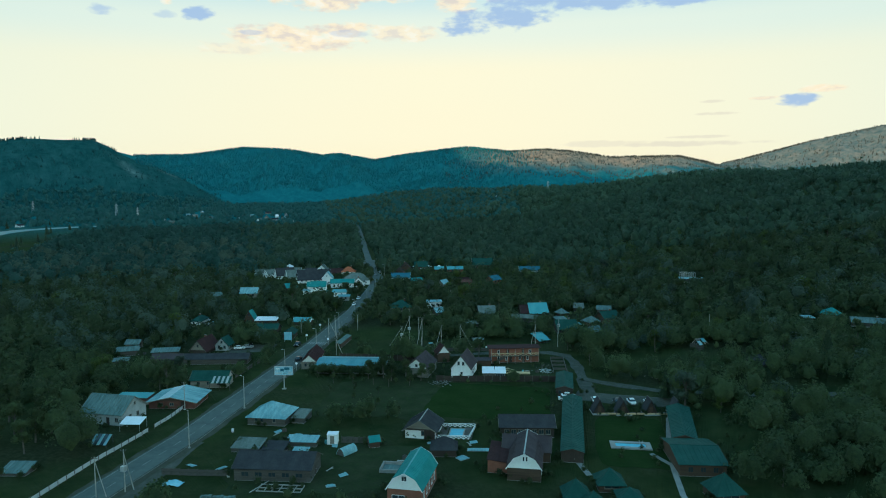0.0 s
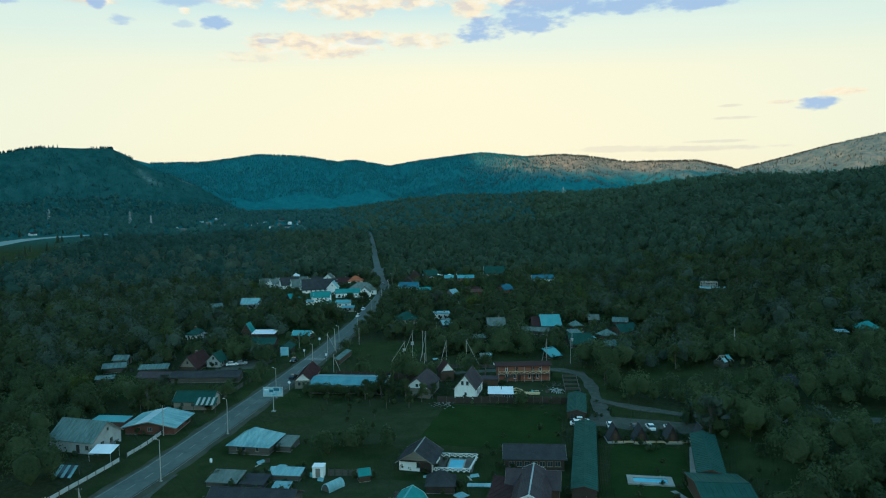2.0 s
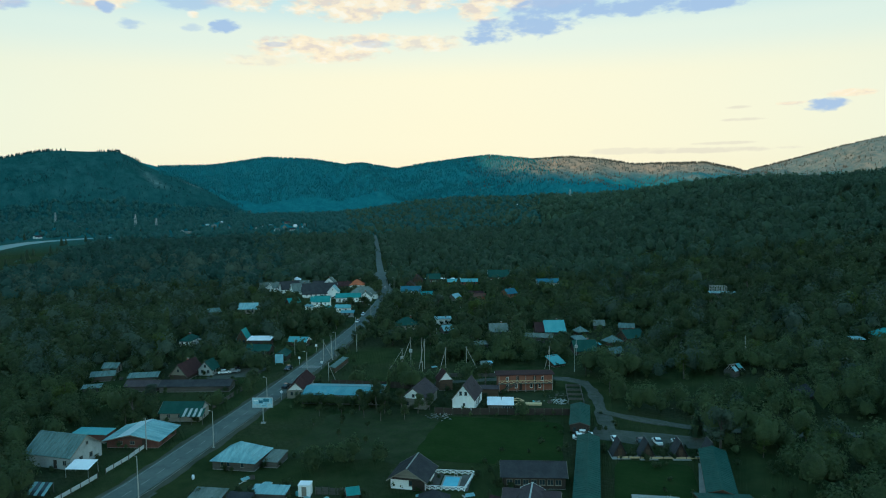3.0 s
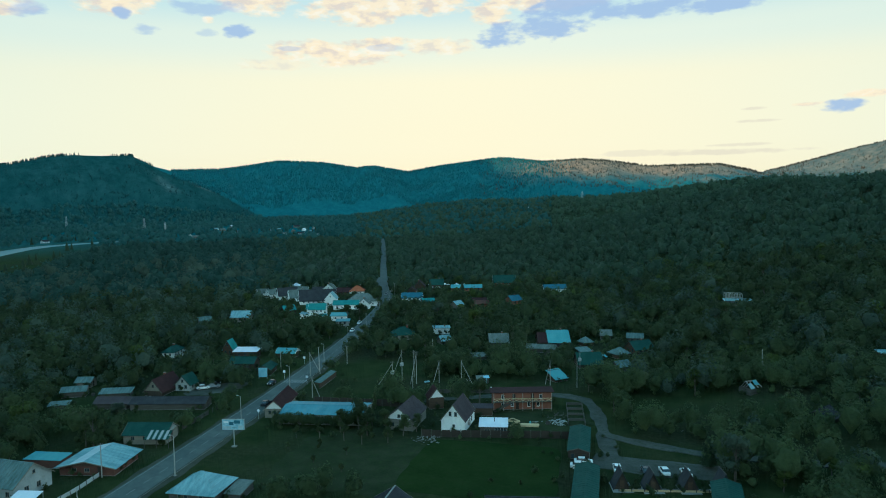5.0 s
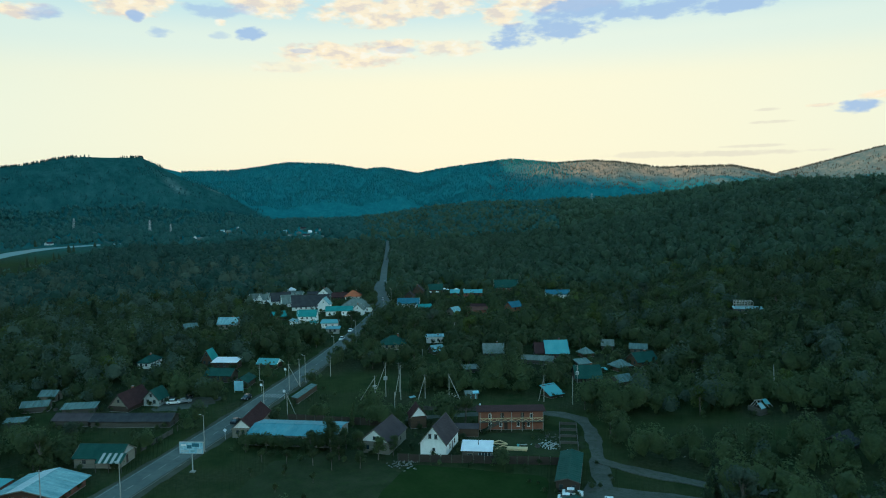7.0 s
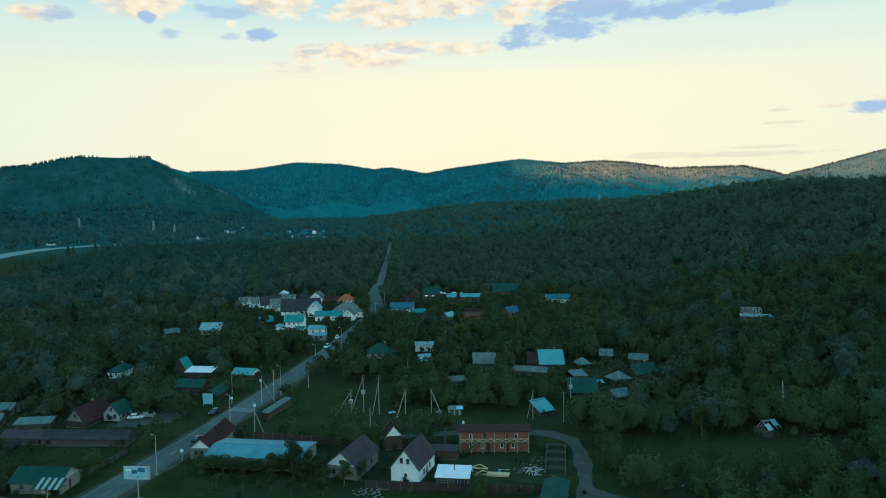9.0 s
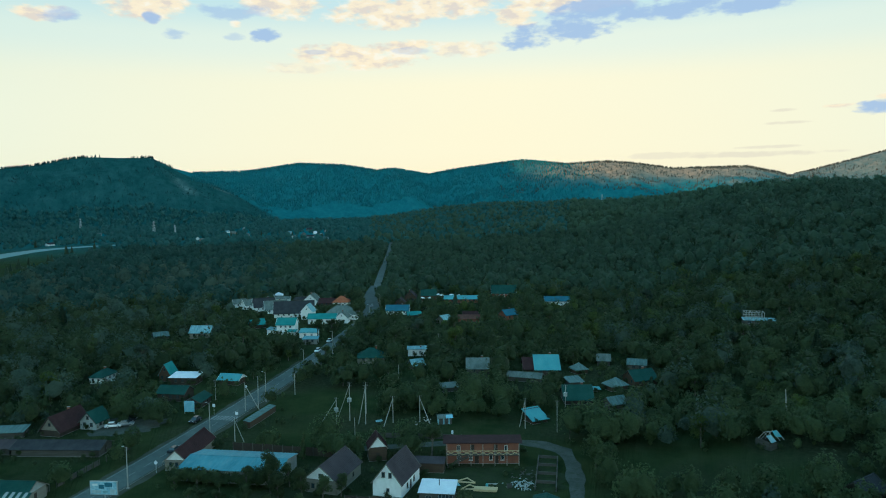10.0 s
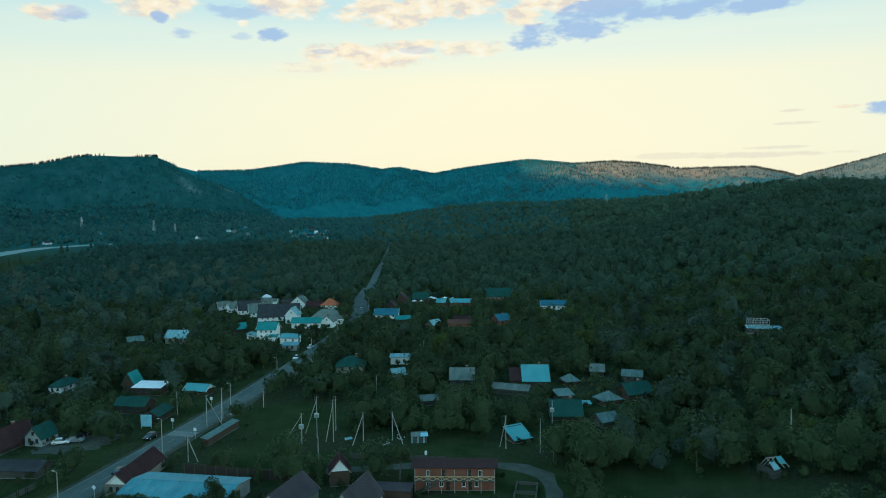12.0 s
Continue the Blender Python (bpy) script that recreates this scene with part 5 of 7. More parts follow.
for i in range(12):
    st.box(-8.2 + i * 0.28, -4.5, 0.1 + i * 0.2, -7.85 + i * 0.28, -3.5, 0.16 + i * 0.2)
st.beam((-8.2, -4.5, 0.1), (-3.4, -4.5, 2.5), 0.08, 0.25).beam((-8.2, -3.5, 0.1), (-3.4, -3.5, 2.5), 0.08, 0.25)
part("stair", st, M["oldwood"], brick)

# A-frame huts by the parking yard
for hx, hy in ((-27.2, 186.4), (-21.2, 188.2), (-14.2, 190.9), (-7.6, 193.2)):
    hut = thing("hut", "dark A-frame timber hut beside the lawn", "hut", hx, hy, -0.05, 112, "A-frame huts")
    SITES.append((hx, hy, 2.5, 1.0, 4))
    for s in (-1, 1):
        pl = [(-2.0, s * 1.9, 0.1), (2.0, s * 1.9, 0.1), (2.0, 0, 4.0), (-2.0, 0, 4.0)]
        me = Mesh().slab(pl if s < 0 else pl[::-1], 0.1)
        part("roof", me, M["roof_dark"], hut)
    for s in (-1, 1):
        part("gable", Mesh().slab([(s * 1.6, -1.7 * s, 0.1), (s * 1.6, 1.7 * s, 0.1), (s * 1.6, 0, 3.6)], 0.1), M["darkwood"], hut)
    part("door", Mesh().box(-1.72, -0.45, 0.1, -1.66, 0.45, 2.0), M["timber"], hut)
    part("ridge_beam", Mesh().beam((-2.3, 0, 4.02), (2.3, 0, 4.02), 0.14), M["oldwood"], hut)
    part("platform", Mesh().box(-3.2, -2.1, -0.1, 2.2, 2.1, 0.1), M["concrete"], hut)

# swimming pools


def pool(x, y, ang, L, W, rim, label):
    p = thing("swimming_pool", label, "pool", x, y, 0.0, ang)
    a, b = L / 2, W / 2
    fr = Mesh().box(-a - rim, -b - rim, -0.2, a + rim, -b, 0.35).box(-a - rim, b, -0.2, a + rim, b + rim, 0.35).box(-a - rim, -b, -0.2, -a, b, 0.35).box(a, -b, -0.2, a + rim, b, 0.35)
    part("rim", fr, M["concrete"], p, "grey paved rim")
    part("water", Mesh().box(-a, -b, -0.15, a, b, 0.2), M["pool"], p, "clear turquoise water")
    for u in (-0.3, 0.3):
        part("ladder_rail", Mesh().tube((a - 1 + u, b + 0.3, 0.3), (a - 1 + u, b + 0.1, 1.1), 0.03, 0.03, 6).tube((a - 1 + u, b + 0.1, 1.1), (a - 1 + u, b - 0.25, 0.2), 0.03, 0.03, 6), M["steel"], p)
    SITES.append((x, y, L / 2, 1.0, 0))


pool(-15.9, 163.4, 14, 7.0, 2.2, 1.2, "long turquoise outdoor pool with a paved rim")
pool(-57.2, 156.4, 14, 3.2, 5.6, 0.3, "small turquoise pool on a timber deck")
deck = thing("deck", "dark timber deck round the small pool", "deck", -57.6, 156.5, 0, 14)
for i in range(14):
    v = -4 + i * 0.6
    part("plank", Mesh().box(-4.6, v, 0.06, -1.95, v + 0.56, 0.14), M["oldwood"], deck)
    part("plank", Mesh().box(2.1, v, 0.06, 4.4, v + 0.56, 0.14), M["oldwood"], deck)


def x_fence(name, label, x0, y0, x1, y1, n, h=1.0, mat="white", group="deck fences"):
    d, ang = math.hypot(x1 - x0, y1 - y0), math.degrees(math.atan2(y1 - y0, x1 - x0))
    fc = thing(name, label, "fence", x0, y0, 0, ang, group)
    for i in range(n + 1):
        u = d * i / n
        part("post", Mesh().box(u - 0.06, -0.06, 0, u + 0.06, 0.06, h), M[mat], fc)
    for i in range(n):
        a, b = d * i / n, d * (i + 1) / n
        part("cross_brace", Mesh().beam((a, 0.02, 0.15), (b, 0.02, h - 0.1), 0.12, 0.12).beam((a, -0.06, h - 0.1), (b, -0.06, 0.15), 0.12, 0.12), M[mat], fc)
    part("rail", Mesh().box(0, -0.08, h - 0.08, d, 0.08, h), M[mat], fc)


x_fence("fence", "white cross-braced deck fence", -63.0, 159.6, -54.2, 162.2, 7)
x_fence("fence", "white cross-braced deck fence", -61.2, 151.2, -53.0, 153.6, 7)
x_fence("fence", "white cross-braced deck fence", -53.0, 153.6, -54.2, 162.2, 5)


def fence(label, pts, h, mat, board=2.4, gap=0.06, lift=0.05, group="fences", skip=0.0, name="fence"):
    """Posts with board panels between them along a line in plan."""
    g = np.random.RandomState(len(pts) * 7 + int(h * 10))
    x0, y0 = pts[0]
    fc = thing(name, label, "fence", x0, y0, 0, 0, group)
    for (ax, ay), (bx, by) in zip(pts, pts[1:]):
        d, a = math.hypot(bx - ax, by - ay), math.degrees(math.atan2(by - ay, bx - ax))
        n = max(1, round(d / board))
        for i in range(n):
            u, w = d * i / n, d / n
            m = pose(ax - x0, ay - y0, float(height(ax, ay)), 0, 0, a) @ pose(u, 0, 0)
            part("post", Mesh().box(-0.07, -0.07, -0.2, 0.07, 0.07, h + 0.1), M["oldwood"], fc, "", m)
            if g.uniform() > skip:
                hh = h * g.uniform(0.93, 1.0)
                part("panel", Mesh().box(0.07 + gap, -0.03, lift, w - 0.07 - gap, 0.03, hh), M[mat], fc, "", m @ pose(0, 0, 0, 0, g.uniform(-0.6, 0.6), 0))


fence("weathered pale concrete panel fence along the road", [(-115.5, 62), (-121.7, 92.8), (-125.7, 108.3), (-128.5, 123.9), (-132.0, 139.6), (-134.4, 146.5)], 1.3, "panel", 2.5, 0.08, 0.35, skip=0.06)
fence("white garden fence beside the road", [(-134.8, 148.6), (-137.4, 158.0)], 1.8, "white", 2.4, skip=0.2)
fence("dark picket fence along the road", [(-139.6, 170), (-142.4, 182), (-147.4, 202)], 1.4, "oldwood", 2.2, 0.3, skip=0.35)
fence("tall dark board fence behind the field", [(-79.6, 197.6), (-41.6, 211.6)], 2.0, "darkwood", 2.6)
fence("dark board fence behind the warehouse", [(-122.6, 211.5), (-92.0, 219.6)], 2.2, "darkwood", 2.6)
fence("grey board fence of the barn yard", [(-107.4, 110.4), (-99.8, 112.6), (-93.6, 114.8)], 1.5, "oldwood", 2.0)
fence("old grey fence between the gardens", [(-80.8, 140.6), (-71.4, 143.8)], 1.6, "oldwood", 1.5, 0.12, skip=0.1)
fence("low timber edging round the resort lawn", [(-27.0, 183.6), (-7.4, 191.0)], 0.5, "paleboard", 2.6)
fence("grey garden fence of old boards", [(-96, 234), (-84, 239), (-72, 243)], 1.4, "oldwood", 2.4, 0.1, skip=0.15)
fence("grey garden fence of old boards", [(-108, 296), (-88, 303)], 1.4, "oldwood", 2.4, 0.1, skip=0.2)
strip("path", [(-25.6, 149), (-33.6, 190)], 1.3, 0.06, M["paving"], "pale paved garden path", "path")
strip("path", [(-22, 143), (-26, 150)], 1.3, 0.07, M["paving"], "pale paved garden path", "path")
strip("path", [(-27.4, 184.6), (-7.6, 192.1)], 1.2, 0.075, M["paving"], "pale paved garden path", "path")
strip("path", [(-9.0, 187.6), (-7.6, 168), (-6.6, 160.5)], 1.2, 0.065, M["paving"], "pale paved garden path", "path")
strip("path", [(-11.0, 160.3), (-6.0, 155), (-3, 140), (0, 132)], 1.2, 0.08, M["paving"], "pale paved garden path", "path")

# striped porch roof of the green-roofed house
aw = thing("awning", "striped white and green awning over a porch", "awning", -137.6, 166.4, 0, 22)
for i in range(9):
    u = -3.2 + i * 0.7
    part("slat", Mesh().slab([(u, -1.6, 2.3), (u + 0.66, -1.6, 2.3), (u + 0.66, 1.2, 3.7), (u, 1.2, 3.7)], 0.05), M["plaster" if i % 2 else "roof_green"], aw)
for u in (-3.1, 0, 3.0):
    part("post", Mesh().box(u - 0.06, -1.5, 0, u + 0.06, -1.38, 2.3), M["oldwood"], aw)
canopy = thing("canopy", "white tent canopy beside the plastered house", "canopy", -135.2, 129.6, 0, 22)
part("cloth", Mesh().slab([(-2.6, -1.9, 2.0), (2.6, -1.9, 1.9), (2.9, 1.9, 2.7), (-2.4, 1.9, 2.8)], 0.05), M["roof_white"], canopy)
for u, v, w in ((-2.5, -1.8, 1.95), (2.5, -1.8, 1.85), (2.8, 1.8, 2.6), (-2.3, 1.8, 2.7)):
    part("post", Mesh().tube((u, v, 0), (u, v, w), 0.05, 0.05, 6), M["steel"], canopy)
pan = thing("glazed_frame", "leaning frame of old window panes", "frame", -134.0, 118.6, 0, 15)
for i in range(5):
    u = -2 + i * 0.85
    part("pane", Mesh().slab([(u, -1.4, 0.5), (u + 0.75, -1.4, 0.5), (u + 0.75, 1.4, 2.2), (u, 1.4, 2.2)], 0.04), M["roof_pale" if i % 2 == 0 else "glass"], pan)
part("frame", Mesh().box(-2.1, -1.5, 0, -2.0, -1.4, 0.5).box(2.2, -1.5, 0, 2.3, -1.4, 0.5).box(-2.1, 1.35, 0, -2.0, 1.45, 2.2).box(2.2, 1.35, 0, 2.3, 1.45, 2.2), M["oldwood"], pan)

# sheds and clutter of the barn yards
house("shed", "low grey-roofed shed beside the barn", -99.4, 129.6, 15, 6.6, 5.0, 1.1, "shed", 0.7, 0.2, "oldwood", "roof_slate", category="shed")
house("shed", "low shed with a patched roof", -92.8, 131.0, 15, 5.0, 4.6, 1.1, "shed", 0.4, 0.2, "oldwood", "roof_dark", category="shed")
house("shed", "shed with a pale blue-white sheet roof", -89.0, 136.4, 17, 7.2, 3.2, 1.3, "shed", 0.5, 0.2, "oldwood", "roof_pale", category="shed")
house("hut", "small hut with a pale roof", -85.6, 130.4, 17, 3.4, 2.4, 1.3, "shed", 0.3, 0.15, "oldwood", "roof_pale", category="hut")
fd = thing("foundation", "open pale concrete foundation with a dark floor", "foundation", -61.6, 131.4, 0, 15)
part("floor", Mesh().box(-3.3, -2.1, -0.1, 3.3, 2.1, 0.12), M["roof_grey"], fd, "dark grey floor sheet")
for q in ((-3.6, -2.4, 3.6, -2.1), (-3.6, 2.1, 3.6, 2.4), (-3.6, -2.1, -3.3, 2.1), (3.3, -2.1, 3.6, 2.1)):
    part("wall", Mesh().box(q[0], q[1], -0.1, q[2], q[3], 0.75), M["concrete"], fd)
part("plank", Mesh().beam((-0.5, 2.5, 0.85), (3.2, 2.9, 0.95), 0.5, 0.06), M["pole"], fd)
house("hut", "dark garden hut with a hipped roof", -55.6, 143.8, 20, 5.6, 5.2, 2.0, "hip", 2.0, 0.4, "darkwood", "roof_dark", category="hut")
house("hut", "small green-roofed shelter beside the tank", -72.6, 141.6, 40, 2.4, 2.2, 1.6, "gable", 1.0, 0.2, "timber", "roof_teal", category="hut")
box = thing("container", "white metal storage box on the grass", "container", -82.6, 139.6, 0, 20)
part("body", Mesh().box(-1.2, -1.1, 0.1, 1.2, 1.1, 2.5), M["white"], box)
part("door", Mesh().box(-0.5, -1.15, 0.2, 0.5, -1.1, 2.2), M["cream"], box)
part("roof", Mesh().box(-1.3, -1.2, 2.5, 1.3, 1.2, 2.58), M["roof_white"], box)
tank = thing("tank", "pale half-round tank lying on the grass", "tank", -76.4, 135.4, 0, 75)
arc = Mesh()
for k, q in ((1.0, 1.0), (0.95, 0.96)):
    arc.v += [(u, 1.2 * k * math.cos(math.pi * i / 10), 0.1 + 1.6 * q * math.sin(math.pi * i / 10)) for u in (-2.2, 2.2) for i in range(11)]
for i in range(10):
    arc.f += [(i, i + 1, 12 + i, 11 + i), (22 + i + 1, 22 + i, 33 + i, 34 + i), (i, 22 + i, 23 + i, i + 1), (11 + i + 1, 34 + i, 33 + i, 11 + i)]
part("shell", arc, M["roof_pale"], tank)
part("end", Mesh().poly([(-2.15, 1.15 * math.cos(math.pi * i / 8), 0.1 + 1.5 * math.sin(math.pi * i / 8)) for i in range(9)]), M["oldwood"], tank)
pen = thing("cold_frame", "timber cold frames in front of the barn", "frame", -79.2, 113.2, 0, 17)
for v in (-1.6, 0, 1.6):
    part("rail", Mesh().box(-4.6, v - 0.08, 0.3, 4.6, v + 0.08, 0.5), M["pole"], pen)
for i in range(7):
    u = -4.5 + i * 1.5
    part("crossbar", Mesh().box(u - 0.06, -1.6, 0.25, u + 0.06, 1.6, 0.45), M["pole"], pen)
part("board", Mesh().beam((-5.6, -2.4, 0.4), (-3.2, 2.2, 0.9), 0.25, 0.06), M["pole"], pen)
house("shed", "sunken shed with a tilted grey sheet roof", -137.4, 100.0, 20, 5.6, 4.0, 0.8, "shed", 1.0, 0.2, "oldwood", "roof_grey", category="shed")
for sx, sy, sa, sl, sw in ((-48.4, 148.0, 20, 5.6, 1.6), (-50.4, 142.0, 60, 2.6, 2.2), (-60.6, 148.0, 30, 1.8, 1.0), (-97.6, 117.6, 70, 2.6, 0.8), (-93.4, 141.0, 15, 2.2, 1.4), (-70.6, 118.4, 40, 2.0, 1.2)):
    sh = thing("board_pile", "pale boards and sheets lying on the grass", "boards", sx, sy, 0, sa, "loose boards")
    for k in range(3):
        part("board", Mesh().slab([(-sl / 2, -sw / 2 + k * 0.1, 0.12 + k * 0.06), (sl / 2, -sw / 2, 0.1 + k * 0.06), (sl / 2 - k * 0.3, sw / 2, 0.2 + k * 0.05), (-sl / 2 + k * 0.2, sw / 2, 0.16 + k * 0.05)], 0.04), M[("pole", "roof_pale", "roof_pale")[k]], sh)
house("shed", "low shed with a flat pale aqua roof", -152.2, 147.0, 17, 9.2, 4.0, 2.1, "shed", 0.25, 0.2, "rust", "roof_aqua", category="shed")
tp = thing("tarpaulin", "crumpled pale blue tarpaulin over a heap", "tarpaulin", -101.6, 107.4, 0, 10)
gg = np.random.RandomState(5)
hp = Mesh()
grid = [[(-2 + i * 0.5, -1.2 + j * 0.4, max(0.05, 0.9 * (1 - ((i - 4) / 4.5) ** 2) * (1 - ((j - 3) / 3.5) ** 2) + gg.uniform(-0.15, 0.2))) for j in range(7)] for i in range(9)]
for i in range(8):
    for j in range(6):
        hp.poly([grid[i][j], grid[i + 1][j], grid[i + 1][j + 1], grid[i][j + 1]])
part("sheet", hp, M["tarp"], tp)
cr = thing("crate_row", "row of pale green crates on the ground", "crates", -88.4, 105.4, 0, 15)
for i in range(9):
    part("crate", Mesh().box(-3.6 + i * 0.8, -0.4, 0, -2.95 + i * 0.8, 0.35, 0.5 + 0.1 * (i % 3)), M["roof_grey"], cr)


# odds and ends lying about the yards
jn = np.random.RandomState(61)
YARDS = [(-99, 118, 8, 5), (-84, 134, 12, 5), (-76, 122, 6, 8), (-60, 140, 8, 4), (-104, 140, 7, 4), (-48, 152, 6, 3), (-56, 220, 9, 4), (-90, 244, 12, 4), (-70, 300, 14, 8), (-180, 198, 14, 6), (-205, 246, 8, 5)]
for i in range(44):
    cx, cy, a, c = YARDS[i % len(YARDS)]
    x, y = cx + jn.uniform(-a, a), cy + jn.uniform(-c, c)
    if any(math.hypot(x - sx, y - sy) < r + 0.6 for sx, sy, r, _, _ in SITES):
        continue
    kind = i % 4
    m = pose(x, y, float(height(x, y)), 0, 0, jn.uniform(0, 180))
    if kind == 0:
        ob = part("board", Mesh().beam((-1.1, 0, 0.12), (1.2, 0.2, 0.22), 0.28, 0.06).beam((-0.9, 0.3, 0.1), (0.9, -0.2, 0.16), 0.2, 0.05), M["pole"], m=m)
        tagged(ob, "pale loose boards lying in the grass", "boards", "yard clutter")
    elif kind == 1:
        ob = part("barrel", Mesh().tube((0, 0, 0.05), (0, 0, 0.35), 0.27, 0.3, 10).tube((0, 0, 0.35), (0, 0, 0.7), 0.3, 0.3, 10).tube((0, 0, 0.7), (0, 0, 0.95), 0.3, 0.27, 10), M["roof_aqua" if i % 8 == 1 else "roof_white"], m=m)
        tagged(ob, "plastic rain barrel standing in the yard", "barrel", "yard clutter")
    elif kind == 2:
        ob = part("sheet", Mesh().slab([(-1.0, -0.7, 0.1), (1.0, -0.6, 0.16), (0.9, 0.7, 0.35), (-0.9, 0.6, 0.22)], 0.03), M["roof_pale"], m=m)
        tagged(ob, "bent pale metal sheet on the ground", "sheet", "yard clutter")
    else:
        cr2 = Mesh()
        for q in range(4):
            cr2.box(-0.5, -0.4, 0.05 + q * 0.2, 0.5, -0.36, 0.2 + q * 0.2).box(-0.5, 0.36, 0.05 + q * 0.2, 0.5, 0.4, 0.2 + q * 0.2)
        cr2.box(-0.5, -0.36, 0.02, -0.46, 0.36, 0.8).box(0.46, -0.36, 0.02, 0.5, 0.36, 0.8)
        tagged(part("crate", cr2, M["oldwood"], m=m), "weathered slatted crate in the yard", "crate", "yard clutter")

# scattered homes far down the valley
FAR_HOMES = [(-1057, 1183), (-1003, 1142), (-918, 1089), (-834, 1065), (-865, 1123), (-880, 1167), (-768, 1040), (-820, 1133), (-751, 1063), (-827, 1177), (-772, 1121), (-854, 1248), (-688, 1021), (-948, 1316), (-1135, 1316), (-903, 952), (-864, 926), (-1242, 1020), (-1013, 762), (-480, 1552)]
for i, (x, y) in enumerate(FAR_HOMES):
    house("house", ("far white farmhouse with a pale roof", "far grey cottage with a metal roof", "far cottage with a light roof")[i % 3], x, y, 24 + 37 * (i % 4), (7, 10, 8, 12, 6)[i % 5], (6, 7, 5)[i % 3], 2.8, "gable", (2.2, 3.0)[i % 2], 0.4,
          ("white", "cream", "plaster")[i % 3], ("roof_pale", "roof_slate", "roof_grey", "roof_dark", "roof_white")[i % 5], ("white", "cream", "plaster")[i % 3], [("s", -1.6, 1.0, 1.0, 1.2), ("s", 1.6, 1.0, 1.0, 1.2)], step=1.5, clear=0.5)

# ---- trees ----


def leaf_cloud(rng, lobes, n, size, droop=0.0):
    """Small two-triangle leaf sprays scattered near the surface of several lobes (x, y, z, rx, ry, rz)."""
    vol = np.array([l[3] * l[4] * l[5] for l in lobes]) ** 0.75
    pick = rng.choice(len(lobes), n, p=vol / vol.sum())
    lb = np.array(lobes)[pick]
    d = rng.normal(size=(n, 3))
    d /= np.linalg.norm(d, axis=1)[:, None]
    p = lb[:, :3] + d * lb[:, 3:] * rng.uniform(0.62, 1.08, (n, 1)) ** 0.7
    nrm = d + rng.normal(size=(n, 3)) * 0.55
    nrm /= np.linalg.norm(nrm, axis=1)[:, None]
    a = np.cross(nrm, rng.normal(size=(n, 3)))
    a /= np.linalg.norm(a, axis=1)[:, None]
    b = np.cross(nrm, a)
    s = size * rng.uniform(0.55, 1.35, (n, 1))
    b[:, 2] -= droop
    v = np.stack([p - a * s - b * s * 0.6, p + a * s - b * s * 0.5 + nrm * s * 0.2, p + b * s], 1)
    soft = d + nrm * 0.25 + (0, 0, 0.6)
    soft /= np.linalg.norm(soft, axis=1)[:, None]
    lobe = np.array(lobes)
    return np.concatenate([np.concatenate([v, np.repeat(soft[:, None], 3, 1)], 2).reshape(-1, 6), cores(rng, lobe[:, :3], lobe[:, 3:] * 0.62)])


ICO_V = np.array([(0, s * 1.0, t * 1.618) for s in (-1, 1) for t in (-1, 1)] + [(s * 1.0, t * 1.618, 0) for s in (-1, 1) for t in (-1, 1)] + [(t * 1.618, 0, s * 1.0) for s in (-1, 1) for t in (-1, 1)]) / 1.902
ICO_F = [f for f in itertools.combinations(range(12), 3) if all(np.linalg.norm(ICO_V[a] - ICO_V[b]) < 1.1 for a, b in itertools.combinations(f, 2))]


def cores(g, c, r):
    """The shaded inner mass of foliage behind the sprays: centres c, radii r."""
    n = len(c)
    rot = np.linalg.qr(g.normal(size=(n, 3, 3)))[0]
    v = np.einsum("nij,kj->nki", rot, ICO_V) * g.uniform(0.6, 1.2, (n, 12, 1))
    u = v / np.linalg.norm(v, axis=2)[..., None] + (0, 0, 0.7)
    u /= np.linalg.norm(u, axis=2)[..., None]
    p = v * r[:, None] + c[:, None]
    idx = np.array(ICO_F).ravel()
    return np.concatenate([p[:, idx], u[:, idx]], 2).reshape(-1, 6)


def face_out(v):
    """Turn each triangle so that its front looks the way its crown faces."""
    t = v.reshape(-1, 3, 6).copy()
    n = np.cross(t[:, 1, :3] - t[:, 0, :3], t[:, 2, :3] - t[:, 0, :3])
    back = np.einsum("ij,ij->i", n, t[:, :, 3:].sum(1)) < 0
    t[back] = t[back][:, ::-1]
    return t.reshape(-1, 6)


def quads_mesh(name, v, mat, k=4):
    v = face_out(v)
    me = bpy.data.meshes.new(name)
    n = len(v) // k
    me.vertices.add(len(v))
    me.vertices.foreach_set("co", np.ascontiguousarray(v[:, :3], np.float32).ravel())
    me.loops.add(len(v))
    me.loops.foreach_set("vertex_index", np.arange(len(v), dtype=np.int32))
    me.polygons.add(n)
    me.polygons.foreach_set("loop_start", np.arange(n, dtype=np.int32) * k)
    me.materials.append(mat)
    me.update()
    me.validate()
    # leaves shade with the roundness of the crown
    nrm = me.attributes.new("custom_normal", "FLOAT_VECTOR", "POINT")
    nrm.data.foreach_set("vector", np.ascontiguousarray(v[:, 3:], np.float32).ravel())
    me.update()
    return me


